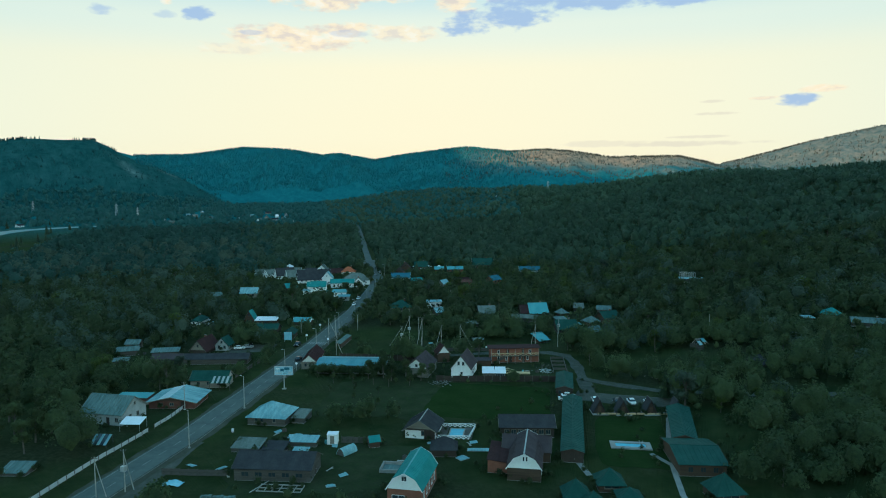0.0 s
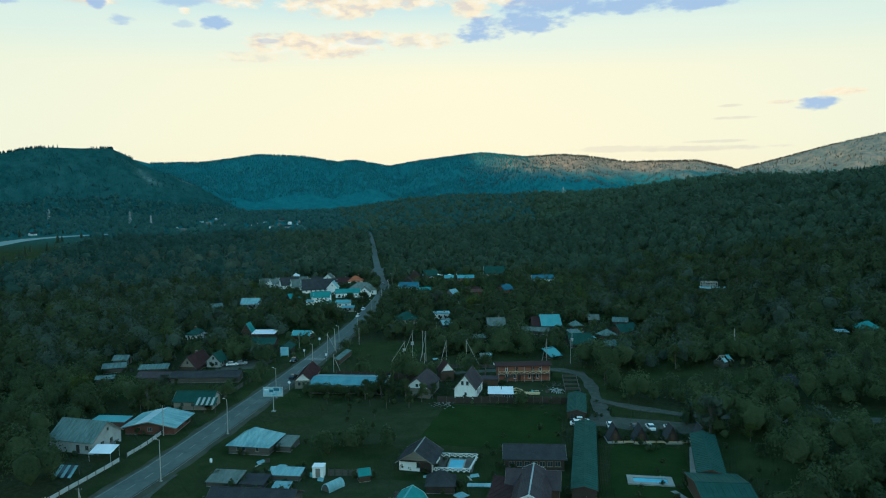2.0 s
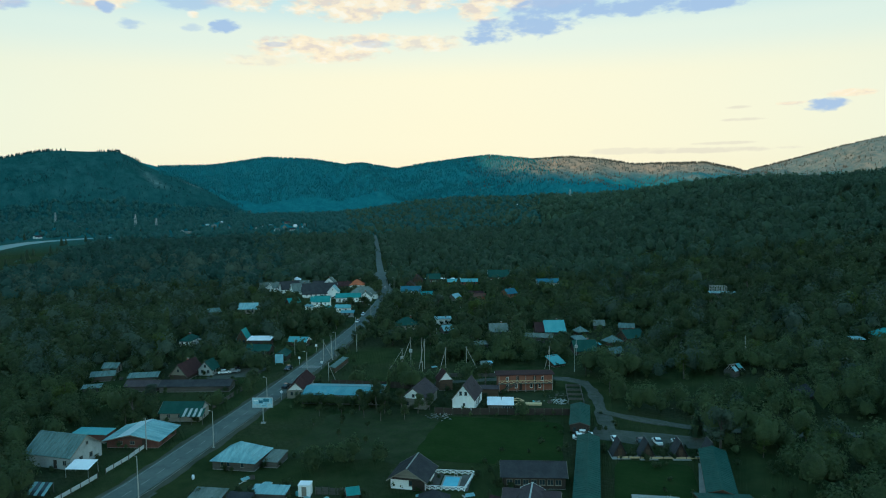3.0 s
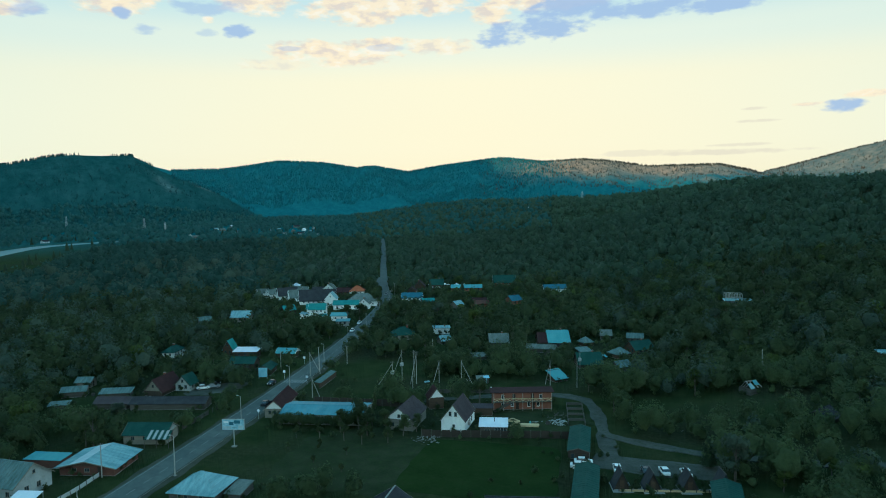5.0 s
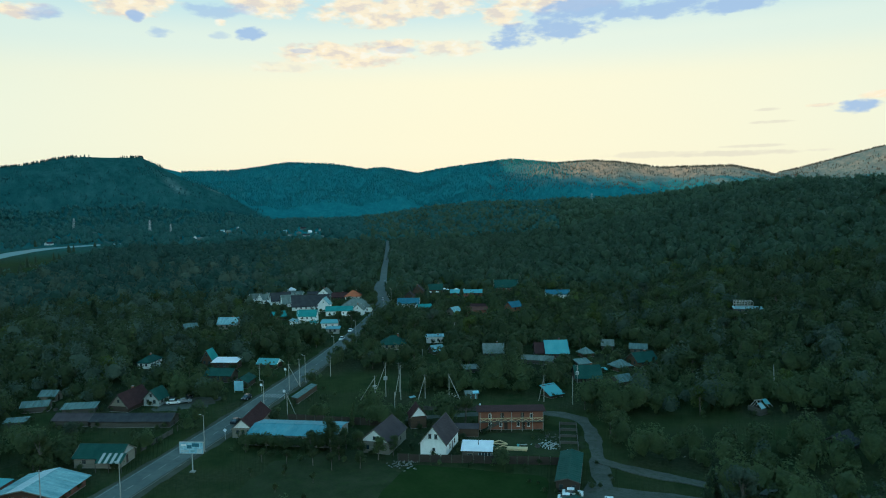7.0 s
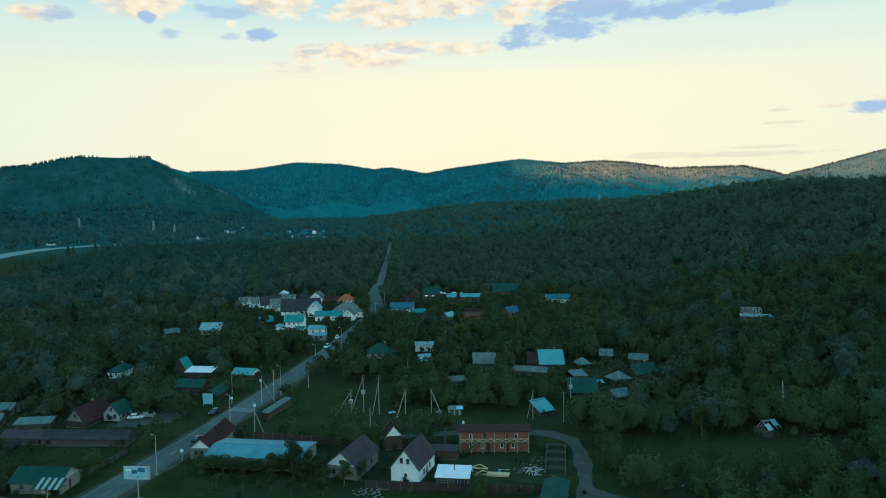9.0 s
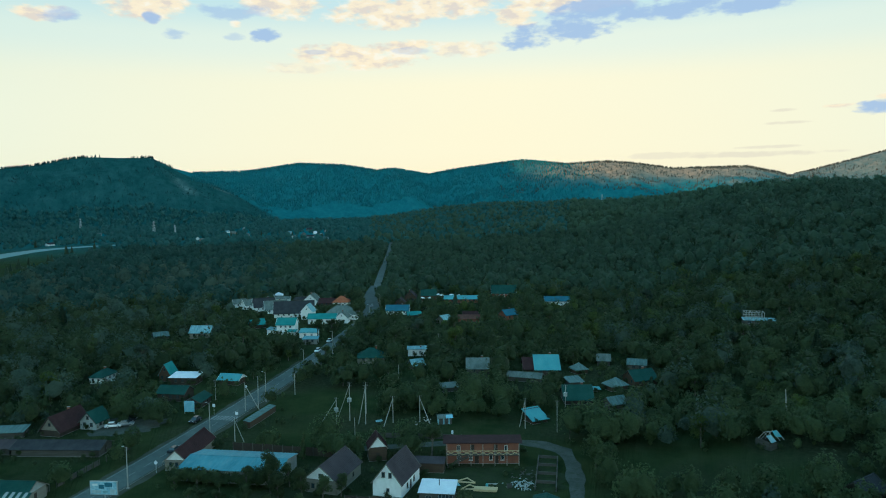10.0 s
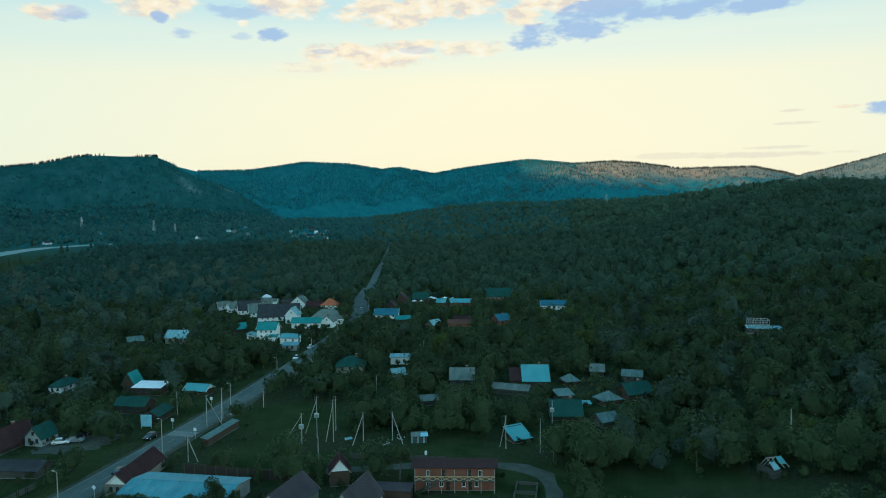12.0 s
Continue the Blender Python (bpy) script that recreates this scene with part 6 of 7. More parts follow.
def tree_parts(rng, kind):
    """Trunk with limbs, and crown, of one tree of about ten metres."""
    tr = Mesh()
    if kind == "conifer":
        tr.tube((0, 0, 0), (0, 0, 10.5), 0.22, 0.03, 6)
        v = []
        for i in range(15):
            z = 1.6 + i * 0.62
            r = 2.3 * (1 - i / 15.5) + 0.15
            v.append(leaf_cloud(rng, [(0, 0, z, r, r, 0.35)], int(90 * (r + 0.4)), 0.26, 0.35))
        return tr, np.concatenate(v)
    lean = rng.uniform(-0.3, 0.3, 2)
    tr.tube((0, 0, 0), (lean[0], lean[1], 4.5), 0.26, 0.17, 7)
    tr.tube((lean[0], lean[1], 4.5), (lean[0] * 1.5, lean[1] * 1.5, 8.4), 0.17, 0.05, 6)
    lobes = []
    tall = kind == "poplar"
    for i in range(8 if not tall else 7):
        a, z = rng.uniform(0, 6.28), rng.uniform(3.0, 8.4) if not tall else 1.8 + i * 1.35
        q = (1.9 - abs(z - 5.2) * 0.30) * rng.uniform(0.6, 1.2) if not tall else rng.uniform(0.1, 0.5)
        c = (q * math.cos(a) + lean[0], q * math.sin(a) + lean[1], z)
        r = rng.uniform(1.2, 1.9) if not tall else rng.uniform(0.9, 1.25) * (1.1 - i * 0.09)
        lobes.append((*c, r, r, r * (0.8 if not tall else 1.2)))
        tr.tube((lean[0] * 0.6, lean[1] * 0.6, min(z - 0.6, 5.5) * 0.75), c, 0.09, 0.03, 5)
    n = {"round": 1250, "willow": 1250, "poplar": 1000}[kind]
    return tr, leaf_cloud(rng, lobes, n, 0.225 if kind != "willow" else 0.21, 0.0 if kind != "willow" else 0.5)


TREE_KINDS = [("round", "leaf", "dark green broadleaf tree with a full crown", "broadleaf_tree"), ("round", "leaf", "dark green broadleaf tree with an open crown", "broadleaf_tree"),
              ("round", "leaf_bright", "fresh green broadleaf tree", "broadleaf_tree"), ("willow", "leaf_willow", "grey-green willow with drooping sprays", "willow_tree"),
              ("poplar", "leaf", "slender dark green poplar", "poplar_tree"), ("conifer", "leaf_conifer", "dark green spruce with drooping boughs", "spruce_tree"), ("round", "leaf", "dense dark broadleaf tree", "broadleaf_tree")]
rng = np.random.RandomState(7)
TEMPLATES = []
for kind, mat, label, name in TREE_KINDS:
    tr, lv = tree_parts(rng, kind)
    TEMPLATES.append((tr.data("trunk", M["bark"]), quads_mesh("crown", lv, M[mat], 3), label, name))


def tree(k, x, y, size, turn):
    trunk, crown, label, name = TEMPLATES[k]
    root = thing(name, label, "tree", x, y, float(height(x, y)) - 0.05, turn, "trees of the village")
    root.scale = (size, size, size * rng.uniform(0.85, 1.15))
    part("trunk", trunk, None, root)
    part("crown", crown, None, root)


ROAD_XY = np.array([road_at(s)[:2] for s in np.arange(0, 1300, 6)])
# open ground kept free of trees: centre, half length, half width, turn
OPEN = [(-57.5, 184, 19, 17, 12), (-72, 182, 8, 14, 12), (-16, 172, 9, 26, 12), (-122, 247, 17, 25, 16), (-84, 135, 22, 16, 17), (-117, 170, 6, 14, 14), (-53, 140, 26, 22, 12), (-30, 200, 16, 10, 12), (-57, 222, 20, 12, 20),
        (-97, 172, 19, 15, 14), (-3, 212, 42, 7, 2), (-44, 236, 5, 16, 20), (-197, 468, 15, 12, 24), (-135, 484, 6, 8, 24), (-12, 244, 24, 11, 5), (-95, 240, 40, 12, 20), (-170, 190, 24, 16, 20), (-12, 240, 22, 8, 8), (-96, 106, 16, 14, 15), (-128, 118, 6, 22, 12), (-43, 120, 16, 12, 15), (-10, 138, 14, 12, 12), (-114, 150, 7, 20, 13), (-157, 204, 10, 11, 20), (-206, 326, 9, 12, 20), (-264, 384, 26, 10, 30), (-214, 362, 14, 16, 26), (-56.5, 252, 7, 16, 18), (-131, 230, 5, 10, 14), (-116, 122, 8, 14, 12), (-104, 126, 9, 16, 14), (-112, 105, 9, 16, 12), (-57, 170, 20, 10, 12), (-168, 178, 15, 7, 35)]


def free(x, y, h, sites=True):
    if np.min((ROAD_XY[:, 0] - x) ** 2 + (ROAD_XY[:, 1] - y) ** 2) < (50 + h * 2 if y < 330 else 28 + h):
        return False
    for cx, cy, a, b, turn in OPEN:
        c, s = math.cos(radians(turn)), math.sin(radians(turn))
        u, v = (x - cx) * c + (y - cy) * s, -(x - cx) * s + (y - cy) * c
        if abs(u) < a and abs(v) < b:
            return False
    if sites:
        for sx, sy, r, clear, _ in SITES:
            # yards open to the south-east, the sunny side
            d = math.hypot(sx, sy - 55)
            ux, uy = -sx / d, (55 - sy) / d
            f, g = (x - sx) * ux + (y - sy) * uy, abs((x - sx) * uy - (y - sy) * ux)
            if -r - 2 < f < r + clear * h * d / 61 and g < r + 1.0 + h * 0.2:
                return False
    return True

placed = []
tries = 0
while len(placed) < 370 and tries < 12000:
    tries += 1
    b, r = rng.uniform(-62, 16), 60 + 400 * rng.uniform(0, 1) ** 0.6
    x, y = CX + r * math.sin(radians(b)), CY + r * math.cos(radians(b))
    size = rng.choice([0.42, 0.6, 0.8, 1.0, 1.2], p=[0.2, 0.25, 0.25, 0.2, 0.1])
    if any((x - px) ** 2 + (y - py) ** 2 < (2.2 * (size + ps)) ** 2 for px, py, ps in placed) or not free(x, y, size * 9):
        continue
    placed.append((x, y, size))
    tree(rng.choice(7, p=[0.24, 0.2, 0.14, 0.10, 0.12, 0.06, 0.14]), x, y, size, rng.uniform(0, 360))

# the belt of trees in front of the warehouse and the brown-roofed house
for x, y, size in ((-117, 188, 0.5), (-112, 189.5, 0.5), (-106.5, 190.5, 0.5), (-101, 192.6, 0.75), (-97, 195.4, 1.05), (-93, 193, 1.0), (-88.6, 195.4, 0.85), (-84.4, 196.6, 0.75), (-109, 184.4, 0.4), (-103, 186, 0.45),
                   (-96.6, 187.6, 0.6), (-91, 187, 0.55), (-85.6, 190.6, 0.6), (-99, 180, 0.35), (-90.6, 179.4, 0.35), (-106, 177, 0.3), (-95, 172, 0.3), (-86, 170, 0.3), (-82.6, 200.6, 0.6), (-95.6, 200, 0.7), (-152, 120, 1.0), (-157, 124, 1.1), (-150, 114, 0.9), (-160, 116, 1.0), (-163, 127, 1.0), (-156, 108, 0.9), (-166, 136, 0.9), (-146, 108, 0.8), (-170, 122, 1.1), (-186, 341, 1.0), (-190, 335.6, 0.8), (-223, 332, 0.9), (-205, 391, 1.1), (-209, 398, 1.2), (-201, 386, 1.0), (-213, 405, 1.1), (-200, 350, 0.7), (-166.6, 329, 0.8), (-170.6, 339, 0.95), (-160.4, 312, 0.8), (-163.4, 320, 0.7), (-175.6, 349, 0.9), (-154, 289, 0.75), (-157.4, 297, 0.85), (-151, 279, 0.6), (-178.4, 357, 0.8)):
    tree([0, 1, 6][int(x * 7) % 3], x, y, size * (0.8 if -120 < x < -80 else 1), x * 37 % 360)
    placed.append((x, y, size))

# the woods: every tree a ragged crown of leaf sprays, joined
RIVER_XY = np.array([(x0 + (x1 - x0) * i / 12, y0 + (y1 - y0) * i / 12) for (x0, y0), (x1, y1) in zip(RIVER, RIVER[1:]) for i in range(12)])


def forest(name, label, mat, n, r0, r1, b0, b1, leaves, size, spray, power=0.5, seed=1, test=True, shape=(1, 1, 1.15), zoff=0.55, up=1.5):
    g = np.random.RandomState(seed)
    b = np.radians(g.uniform(b0, b1, n))
    r = np.sqrt(r0 ** 2 + (r1 ** 2 - r0 ** 2) * g.uniform(0, 1, n) ** (power * 2))
    x, y = CX + r * np.sin(b), CY + r * np.cos(b)
    s = size * np.clip(np.exp(g.normal(-0.06, 0.33, n)), 0.45, 1.75)
    bd = np.degrees(b)
    # the river and its open bank, thin woods beyond it
    dr = np.hypot(x[:, None] - RIVER_XY[:, 0], y[:, None] - RIVER_XY[:, 1])
    near, dmin = dr.argmin(1), dr.min(1)
    keep = ~((dmin < 24) | (dmin < 115) & (r < np.hypot(RIVER_XY[near, 0] - CX, RIVER_XY[near, 1] - CY)) & (near < 60)) & ~((bd < -36 + 3 * np.sin(r / 90)) & (r > 1080) & (r < 2900) & (g.uniform(0, 1, n) > 0.8))
    for hx, hy in FAR_HOMES:
        hd = math.hypot(hx - CX, hy - CY)
        ux, uy = (CX - hx) / hd, (CY - hy) / hd
        f, q = (x - hx) * ux + (y - hy) * uy, np.abs((x - hx) * uy - (y - hy) * ux)
        keep &= ~((f > -12) & (f < 140) & (q < 9))
    x, y, s = x[keep], y[keep], s[keep]
    n = len(x)
    if test:
        keep = np.array([free(x[i], y[i], s[i] * 2.0) for i in range(n)])
        x, y, s = x[keep], y[keep], s[keep]
    return canopy(name, label, mat, x, y, s, leaves, spray, g, shape, zoff, up)


def canopy(name, label, mat, x, y, s, leaves, spray, g, shape=(1, 1, 1.15), zoff=0.55, up=1.5):
    """Crowns of radius s at x, y: leaf sprays round each, all in one mesh."""
    z = height(x, y)
    n = len(x)
    d = g.normal(size=(n, leaves, 3))
    d /= np.linalg.norm(d, axis=2)[..., None]
    d[..., 2] = np.abs(d[..., 2]) * 1.25 - 0.25
    lump = 1 + 0.34 * np.sin(d[..., 0] * 3.1 + g.uniform(0, 6, (n, 1))) * np.cos(d[..., 1] * 2.7 + g.uniform(0, 6, (n, 1)))
    q = d * np.array(shape) * (s[:, None] * lump * g.uniform(0.7, 1.08, (n, leaves)))[..., None]
    q += np.stack([x, y, z + s * zoff * shape[2] * 1.9], -1)[:, None]
    nr = d + g.normal(size=d.shape) * 0.4
    nr /= np.linalg.norm(nr, axis=2)[..., None]
    a = np.cross(nr, g.normal(size=d.shape))
    a /= np.linalg.norm(a, axis=2)[..., None]
    c = np.cross(nr, a)
    k = (np.mean(s) ** 0.7 * s[:, None] ** 0.3 * spray * g.uniform(0.6, 1.3, (n, leaves)))[..., None]
    v = np.stack([q - a * k * 0.9 - c * k * 0.55, q + a * k * 0.9 - c * k * 0.5, q + c * k], 2).reshape(-1, 3)
    soft = d + nr * 0.25 + (0, 0, up)
    soft /= np.linalg.norm(soft, axis=2)[..., None]
    v = np.concatenate([v, np.repeat(soft.reshape(-1, 3), 3, 0)], 1)
    v = np.concatenate([v, cores(g, np.stack([x, y, z + s * zoff * shape[2] * 1.9], -1), s[:, None] * np.array(shape) * (0.70 if leaves > 60 else 0.84))])
    return tagged(new(name, quads_mesh(name, v, mat, 3)), label, "forest", kind="stuff")


forest("woodland", "dense dark green mixed woodland round the village", M["leaf"], 1700, 100, 240, -66, 22, 380, 2.6, 0.115, 0.5, 31)
forest("woodland", "dense dark green mixed woodland behind the gardens", M["leaf"], 5200, 235, 470, -66, 22, 88, 2.6, 0.205, 0.5, 37)
forest("willow_grove", "pale grey-green willows in the woodland", M["leaf_willow"], 260, 230, 420, -60, -40, 170, 2.9, 0.15, 0.5, 41)
# pale crowns added as a stand-in for mist over the left woods
forest("willow_grove", "blue-grey willows along the old river arm", M["leaf_willow"], 520, 400, 680, -58, -33, 60, 3.2, 0.24, 0.5, 44)
forest("willow_grove", "grey-green willows on the wooded slope", M["leaf_willow"], 130, 150, 420, -12, 14, 170, 3.0, 0.15, 0.5, 42)
forest("young_trees", "fresh green young trees along the gardens", M["leaf_bright"], 420, 330, 520, -26, -3, 120, 2.3, 0.18, 0.5, 43)
forest("shrubs", "low shrubs and garden bushes between the houses", M["leaf"], 4200, 80, 520, -64, 18, 26, 0.85, 0.34, 0.5, 35)
forest("woodland", "dark green woods over the valley floor", M["leaf_far_haze"], 6700, 440, 1000, -40, 22, 30, 3.3, 0.30, 0.5, 32)
forest("woodland", "dark blue-green woods between village and river", M["leaf_river_haze"], 2900, 440, 1000, -66, -38, 30, 3.3, 0.30, 0.5, 39)
forest("woodland", "far woods of the hillside", M["leaf_far_haze"], 7600, 980, 2300, -32, 22, 9, 4.4, 0.42, 0.5, 33, False)
forest("woodland", "far hazy woods of the valley floor", M["leaf_valley_haze"], 8200, 980, 2300, -66, -16, 9, 4.2, 0.42, 0.5, 38, False)


def spires(name, label, mat, b, r, tall, g):
    """Far conifers at bearings b and distances r: two ragged tiers each, all in one mesh."""
    x, y = CX + r * np.sin(np.radians(b)), CY + r * np.cos(np.radians(b))
    n, z = len(x), height(x, y)
    out = []
    for lo, hi, w in ((-0.05, 0.62, 0.30), (0.34, 1.0, 0.20)):
        q = np.linspace(0, 2 * math.pi, 6)[None] + g.uniform(0, 6, (n, 1))
        k = w * tall[:, None] * g.uniform(0.75, 1.2, (n, 6))
        k[:, 5] = k[:, 0]
        ring = np.stack([x[:, None] + k * np.cos(q), y[:, None] + k * np.sin(q), np.repeat((z + lo * tall)[:, None], 6, 1)], -1)
        up = np.stack([np.cos(q), np.sin(q), 0 * q + 0.5], -1) / 1.118
        tip = np.repeat(np.stack([x, y, z + hi * tall], -1)[:, None], 5, 1)
        mid = (up[:, :-1] + up[:, 1:]) / 2
        tri = np.stack([np.concatenate([ring[:, :-1], up[:, :-1]], -1), np.concatenate([ring[:, 1:], up[:, 1:]], -1), np.concatenate([tip, mid], -1)], 2)
        out.append(tri.reshape(-1, 6))
    return tagged(new(name, quads_mesh(name, np.concatenate(out), mat, 3)), label, "forest", kind="stuff")


gf = np.random.RandomState(34)
b = gf.uniform(-8, 16, 260)
spires("pine_row", "dark pines along the crest of the wooded hill", M["leaf_conifer"], b, np.interp(b, HILL_B, HILL_R) + gf.normal(-20, 25, 260), gf.uniform(8, 14, 260), gf)
b, r = gf.uniform(-60, 14, 420), gf.uniform(420, 1400, 420)
keep = np.array([np.min(np.hypot(ROAD_XY[:, 0] - CX - q * math.sin(radians(a)), ROAD_XY[:, 1] - CY - q * math.cos(radians(a)))) > 14 and np.min(np.hypot(RIVER_XY[:, 0] - CX - q * math.sin(radians(a)), RIVER_XY[:, 1] - CY - q * math.cos(radians(a)))) > 60 for a, q in zip(b, r)])
spires("pine_group", "dark pines standing above the woods", M["leaf_conifer"], b[keep], r[keep], gf.uniform(7, 12, keep.sum()), gf)
for b0, b1, n, mat, label in ((-46, -18, 2400, "leaf_mountain_haze", "conifer woods along the mountain crests"), (-18, 16, 2300, "leaf_sunlit", "thin conifer woods along the sunlit crests")):
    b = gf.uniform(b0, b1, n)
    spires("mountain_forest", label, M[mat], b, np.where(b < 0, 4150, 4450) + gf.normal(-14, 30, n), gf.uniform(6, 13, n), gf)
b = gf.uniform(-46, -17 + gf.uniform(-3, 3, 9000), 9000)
spires("mountain_forest", "thick conifer woods on the far range", M["leaf_mountain_haze"], b, gf.uniform(3000, 4140, 9000), gf.uniform(7, 13, 9000), gf)
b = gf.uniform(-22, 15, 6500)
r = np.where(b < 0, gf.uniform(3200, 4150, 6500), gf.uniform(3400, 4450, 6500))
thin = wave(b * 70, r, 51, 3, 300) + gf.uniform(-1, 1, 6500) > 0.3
spires("mountain_forest", "scattered dark conifers on the dry sunlit slopes", M["leaf_sunlit"], b[thin], r[thin], gf.uniform(6, 12, thin.sum()), gf)
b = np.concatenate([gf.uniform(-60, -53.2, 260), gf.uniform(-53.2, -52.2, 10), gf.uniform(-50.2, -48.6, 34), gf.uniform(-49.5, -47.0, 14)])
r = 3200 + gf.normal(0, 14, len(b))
spires("mountain_forest", "dark conifers along the hill's crest", M["leaf_scrub_haze"], b, r, gf.uniform(7, 13, len(b)), gf)
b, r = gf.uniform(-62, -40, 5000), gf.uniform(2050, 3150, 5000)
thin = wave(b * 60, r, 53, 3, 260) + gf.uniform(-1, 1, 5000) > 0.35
spires("mountain_forest", "scrub and scattered trees on the hill across the river", M["leaf_scrub_haze"], b[thin], r[thin], gf.uniform(3, 8, thin.sum()), gf)

# bushes and weeds up against the house walls
gb = np.random.RandomState(77)
bush = []
for sx, sy, r, clear, tall in SITES:
    if math.hypot(sx, sy) > 700 or tall == 0:
        continue
    for _ in range(int(3 + r * 1.6)):
        q = gb.uniform(0, 2 * math.pi)
        d = r * gb.uniform(0.75, 1.25) + 0.8
        bx, by = sx + d * math.cos(q), sy + d * math.sin(q)
        if np.min((ROAD_XY[:, 0] - bx) ** 2 + (ROAD_XY[:, 1] - by) ** 2) > 40 and not any(math.hypot(bx - ox, by - oy) < orr * 0.72 for ox, oy, orr, _, _ in SITES):
            bush.append((bx, by, gb.uniform(0.4, 0.95)))
bush = np.array(bush)
hx, hy, hs = [], [], []
for i in range(26):
    u, v = -12 + i * 0.98, -7.4 + gb.uniform(-0.8, 0.8)
    hx.append(-111 + u * 0.951 - v * 0.309)
    hy.append(201.2 + u * 0.309 + v * 0.951)
    hs.append(gb.uniform(1.15, 1.75) + (0.5 if i > 18 else 0))
canopy("hedge", "overgrown dark green hedge along the warehouse", M["leaf"], np.array(hx), np.array(hy), np.array(hs), 160, 0.16, gb)
canopy("shrubs", "dark bushes and weeds growing against the houses", M["leaf"], bush[:, 0], bush[:, 1], bush[:, 2], 90, 0.22, gb)

# ---- street furniture ----


def strut_pole(x, y, h, sx, sy, label, arms=1, box=False):
    """A pale pole with a leaning strut, cross-arm and insulators; sx, sy: the strut's foot."""
    z = float(height(x, y))
    p = thing("utility_pole", label, "pole", x, y, z - 0.1, 0, "power poles")
    part("pole", Mesh().tube((0, 0, -0.3), (0, 0, h), 0.13, 0.09, 8), M["pole"], p)
    if sx or sy:
        part("strut", Mesh().tube((sx, sy, -0.3), (0, 0, h * 0.92), 0.11, 0.08, 8), M["pole"], p)
    for k in range(arms):
        arm = part("crossarm", Mesh().box(-0.55, -0.05, h - 0.33 - k * 0.7, 0.55, 0.05, h - 0.25 - k * 0.7), M["oldwood"], p, "", pose(0, 0, 0, 0, 0, 25))
        for u in (-0.5, 0.0, 0.5):
            part("insulator", Mesh().tube((u, 0, h - 0.23 - k * 0.7), (u, 0, h + 0.0 - k * 0.7), 0.05, 0.035, 6), M["concrete"], arm)
    if box:
        part("transformer", Mesh().box(-0.45, -0.55, h * 0.5, 0.45, 0.35, h * 0.5 + 1.1), M["steel"], p)


POLES = [(-110.4, 238.2, 8.0, -5.0, -1.0, 1, True), (-109.6, 243.4, 11.0, -5.2, 1.6, 2, True), (-103.9, 242.7, 11.0, -1.9, -0.8, 2, False), (-108.6, 250.2, 9.5, 0, 0, 2, False),
         (-97.5, 246.7, 7.6, -0.6, -4.2, 1, False), (-91.0, 250.3, 7.6, 7.0, -5.2, 1, False), (-62.7, 257.3, 8.4, -2.0, 0.8, 1, False), (-54.1, 258.1, 8.6, 0, 0, 1, False),
         (-142.7, 237.8, 8.8, 2.6, 3.2, 1, False), (-143.6, 244.4, 9.0, 2.2, -2.6, 1, False), (-126.8, 216.6, 6.4, 2.3, 1.0, 2, False), (-98.2, 229.0, 6.6, 0, 0, 0, False),
         (-21.3, 307.6, 7.4, 0, 0, 1, False), (-0.4, 275.6, 8.6, 0.6, -1.2, 0, False), (-126.0, 330.7, 8.0, 0, 0, 1, False), (-118.3, 285.3, 6.0, 0, 0, 0, False), (-140.5, 257.9, 7.0, 0, 0, 1, False),
         (-58.7, 281.0, 6.6, 0, 0, 1, True), (-158.1, 241.5, 7.0, 0, 0, 1, False), (-111.3, 96.9, 8.5, 1.8, 1.0, 1, False), (-108.0, 101.0, 9.0, 0.8, 1.6, 1, True), (-133.8, 146.6, 8.0, 0, 0, 1, False)]
for x, y, h, sx, sy, arms, bx in POLES:
    strut_pole(x, y, h, sx, sy, "pale concrete power pole with a leaning strut" if sx or sy else "pale upright power pole with a cross-arm", arms, bx)


def lamp_post(x, y, ang):
    p = thing("street_lamp", "tall pale street lamp beside the road", "lamp", x, y, 0, ang, "street lamps")
    part("pole", Mesh().tube((0, 0, -0.2), (0, 0, 9.2), 0.13, 0.08, 8), M["pole"], p)
    part("arm", Mesh().tube((0, 0, 9.1), (0, 0.7, 9.3), 0.05, 0.04, 6), M["pole"], p)
    part("lamp_head", Mesh().box(-0.12, 0.6, 9.26, 0.12, 1.1, 9.38), M["steel"], p)
    part("base", Mesh().box(-0.25, -0.25, -0.2, 0.25, 0.25, 0.25), M["concrete"], p)


for s in (106, 135.5, 167, 200, 233, 266, 300, 336, 372, 410, 450):
    x, y, a = beside(s, 4.4)
    lamp_post(x, y, a)


def road_sign(x, y, ang, label, kind):
    p = thing("road_sign", label, "sign", x, y, 0, ang, "road signs")
    part("post", Mesh().tube((0, 0, 0), (0, 0, 2.9), 0.05, 0.05, 6), M["steel"], p)
    if kind == "square":
        part("plate", Mesh().box(-0.42, -0.08, 2.1, 0.42, -0.05, 2.94), M["roof_white"], p)
    else:
        part("plate", Mesh().slab([(0, -0.06, 1.9), (0.55, -0.06, 2.45), (0, -0.06, 3.0), (-0.55, -0.06, 2.45)], 0.03), M["roof_white"], p)


for s, off, kind in ((213, 5.2, "square"), (219, -5.2, "square"), (176, 5.0, "diamond"), (240, -5.4, "square")):
    x, y, a = beside(s, off)
    road_sign(x, y, a - 90, "small white road sign on a steel post", kind)

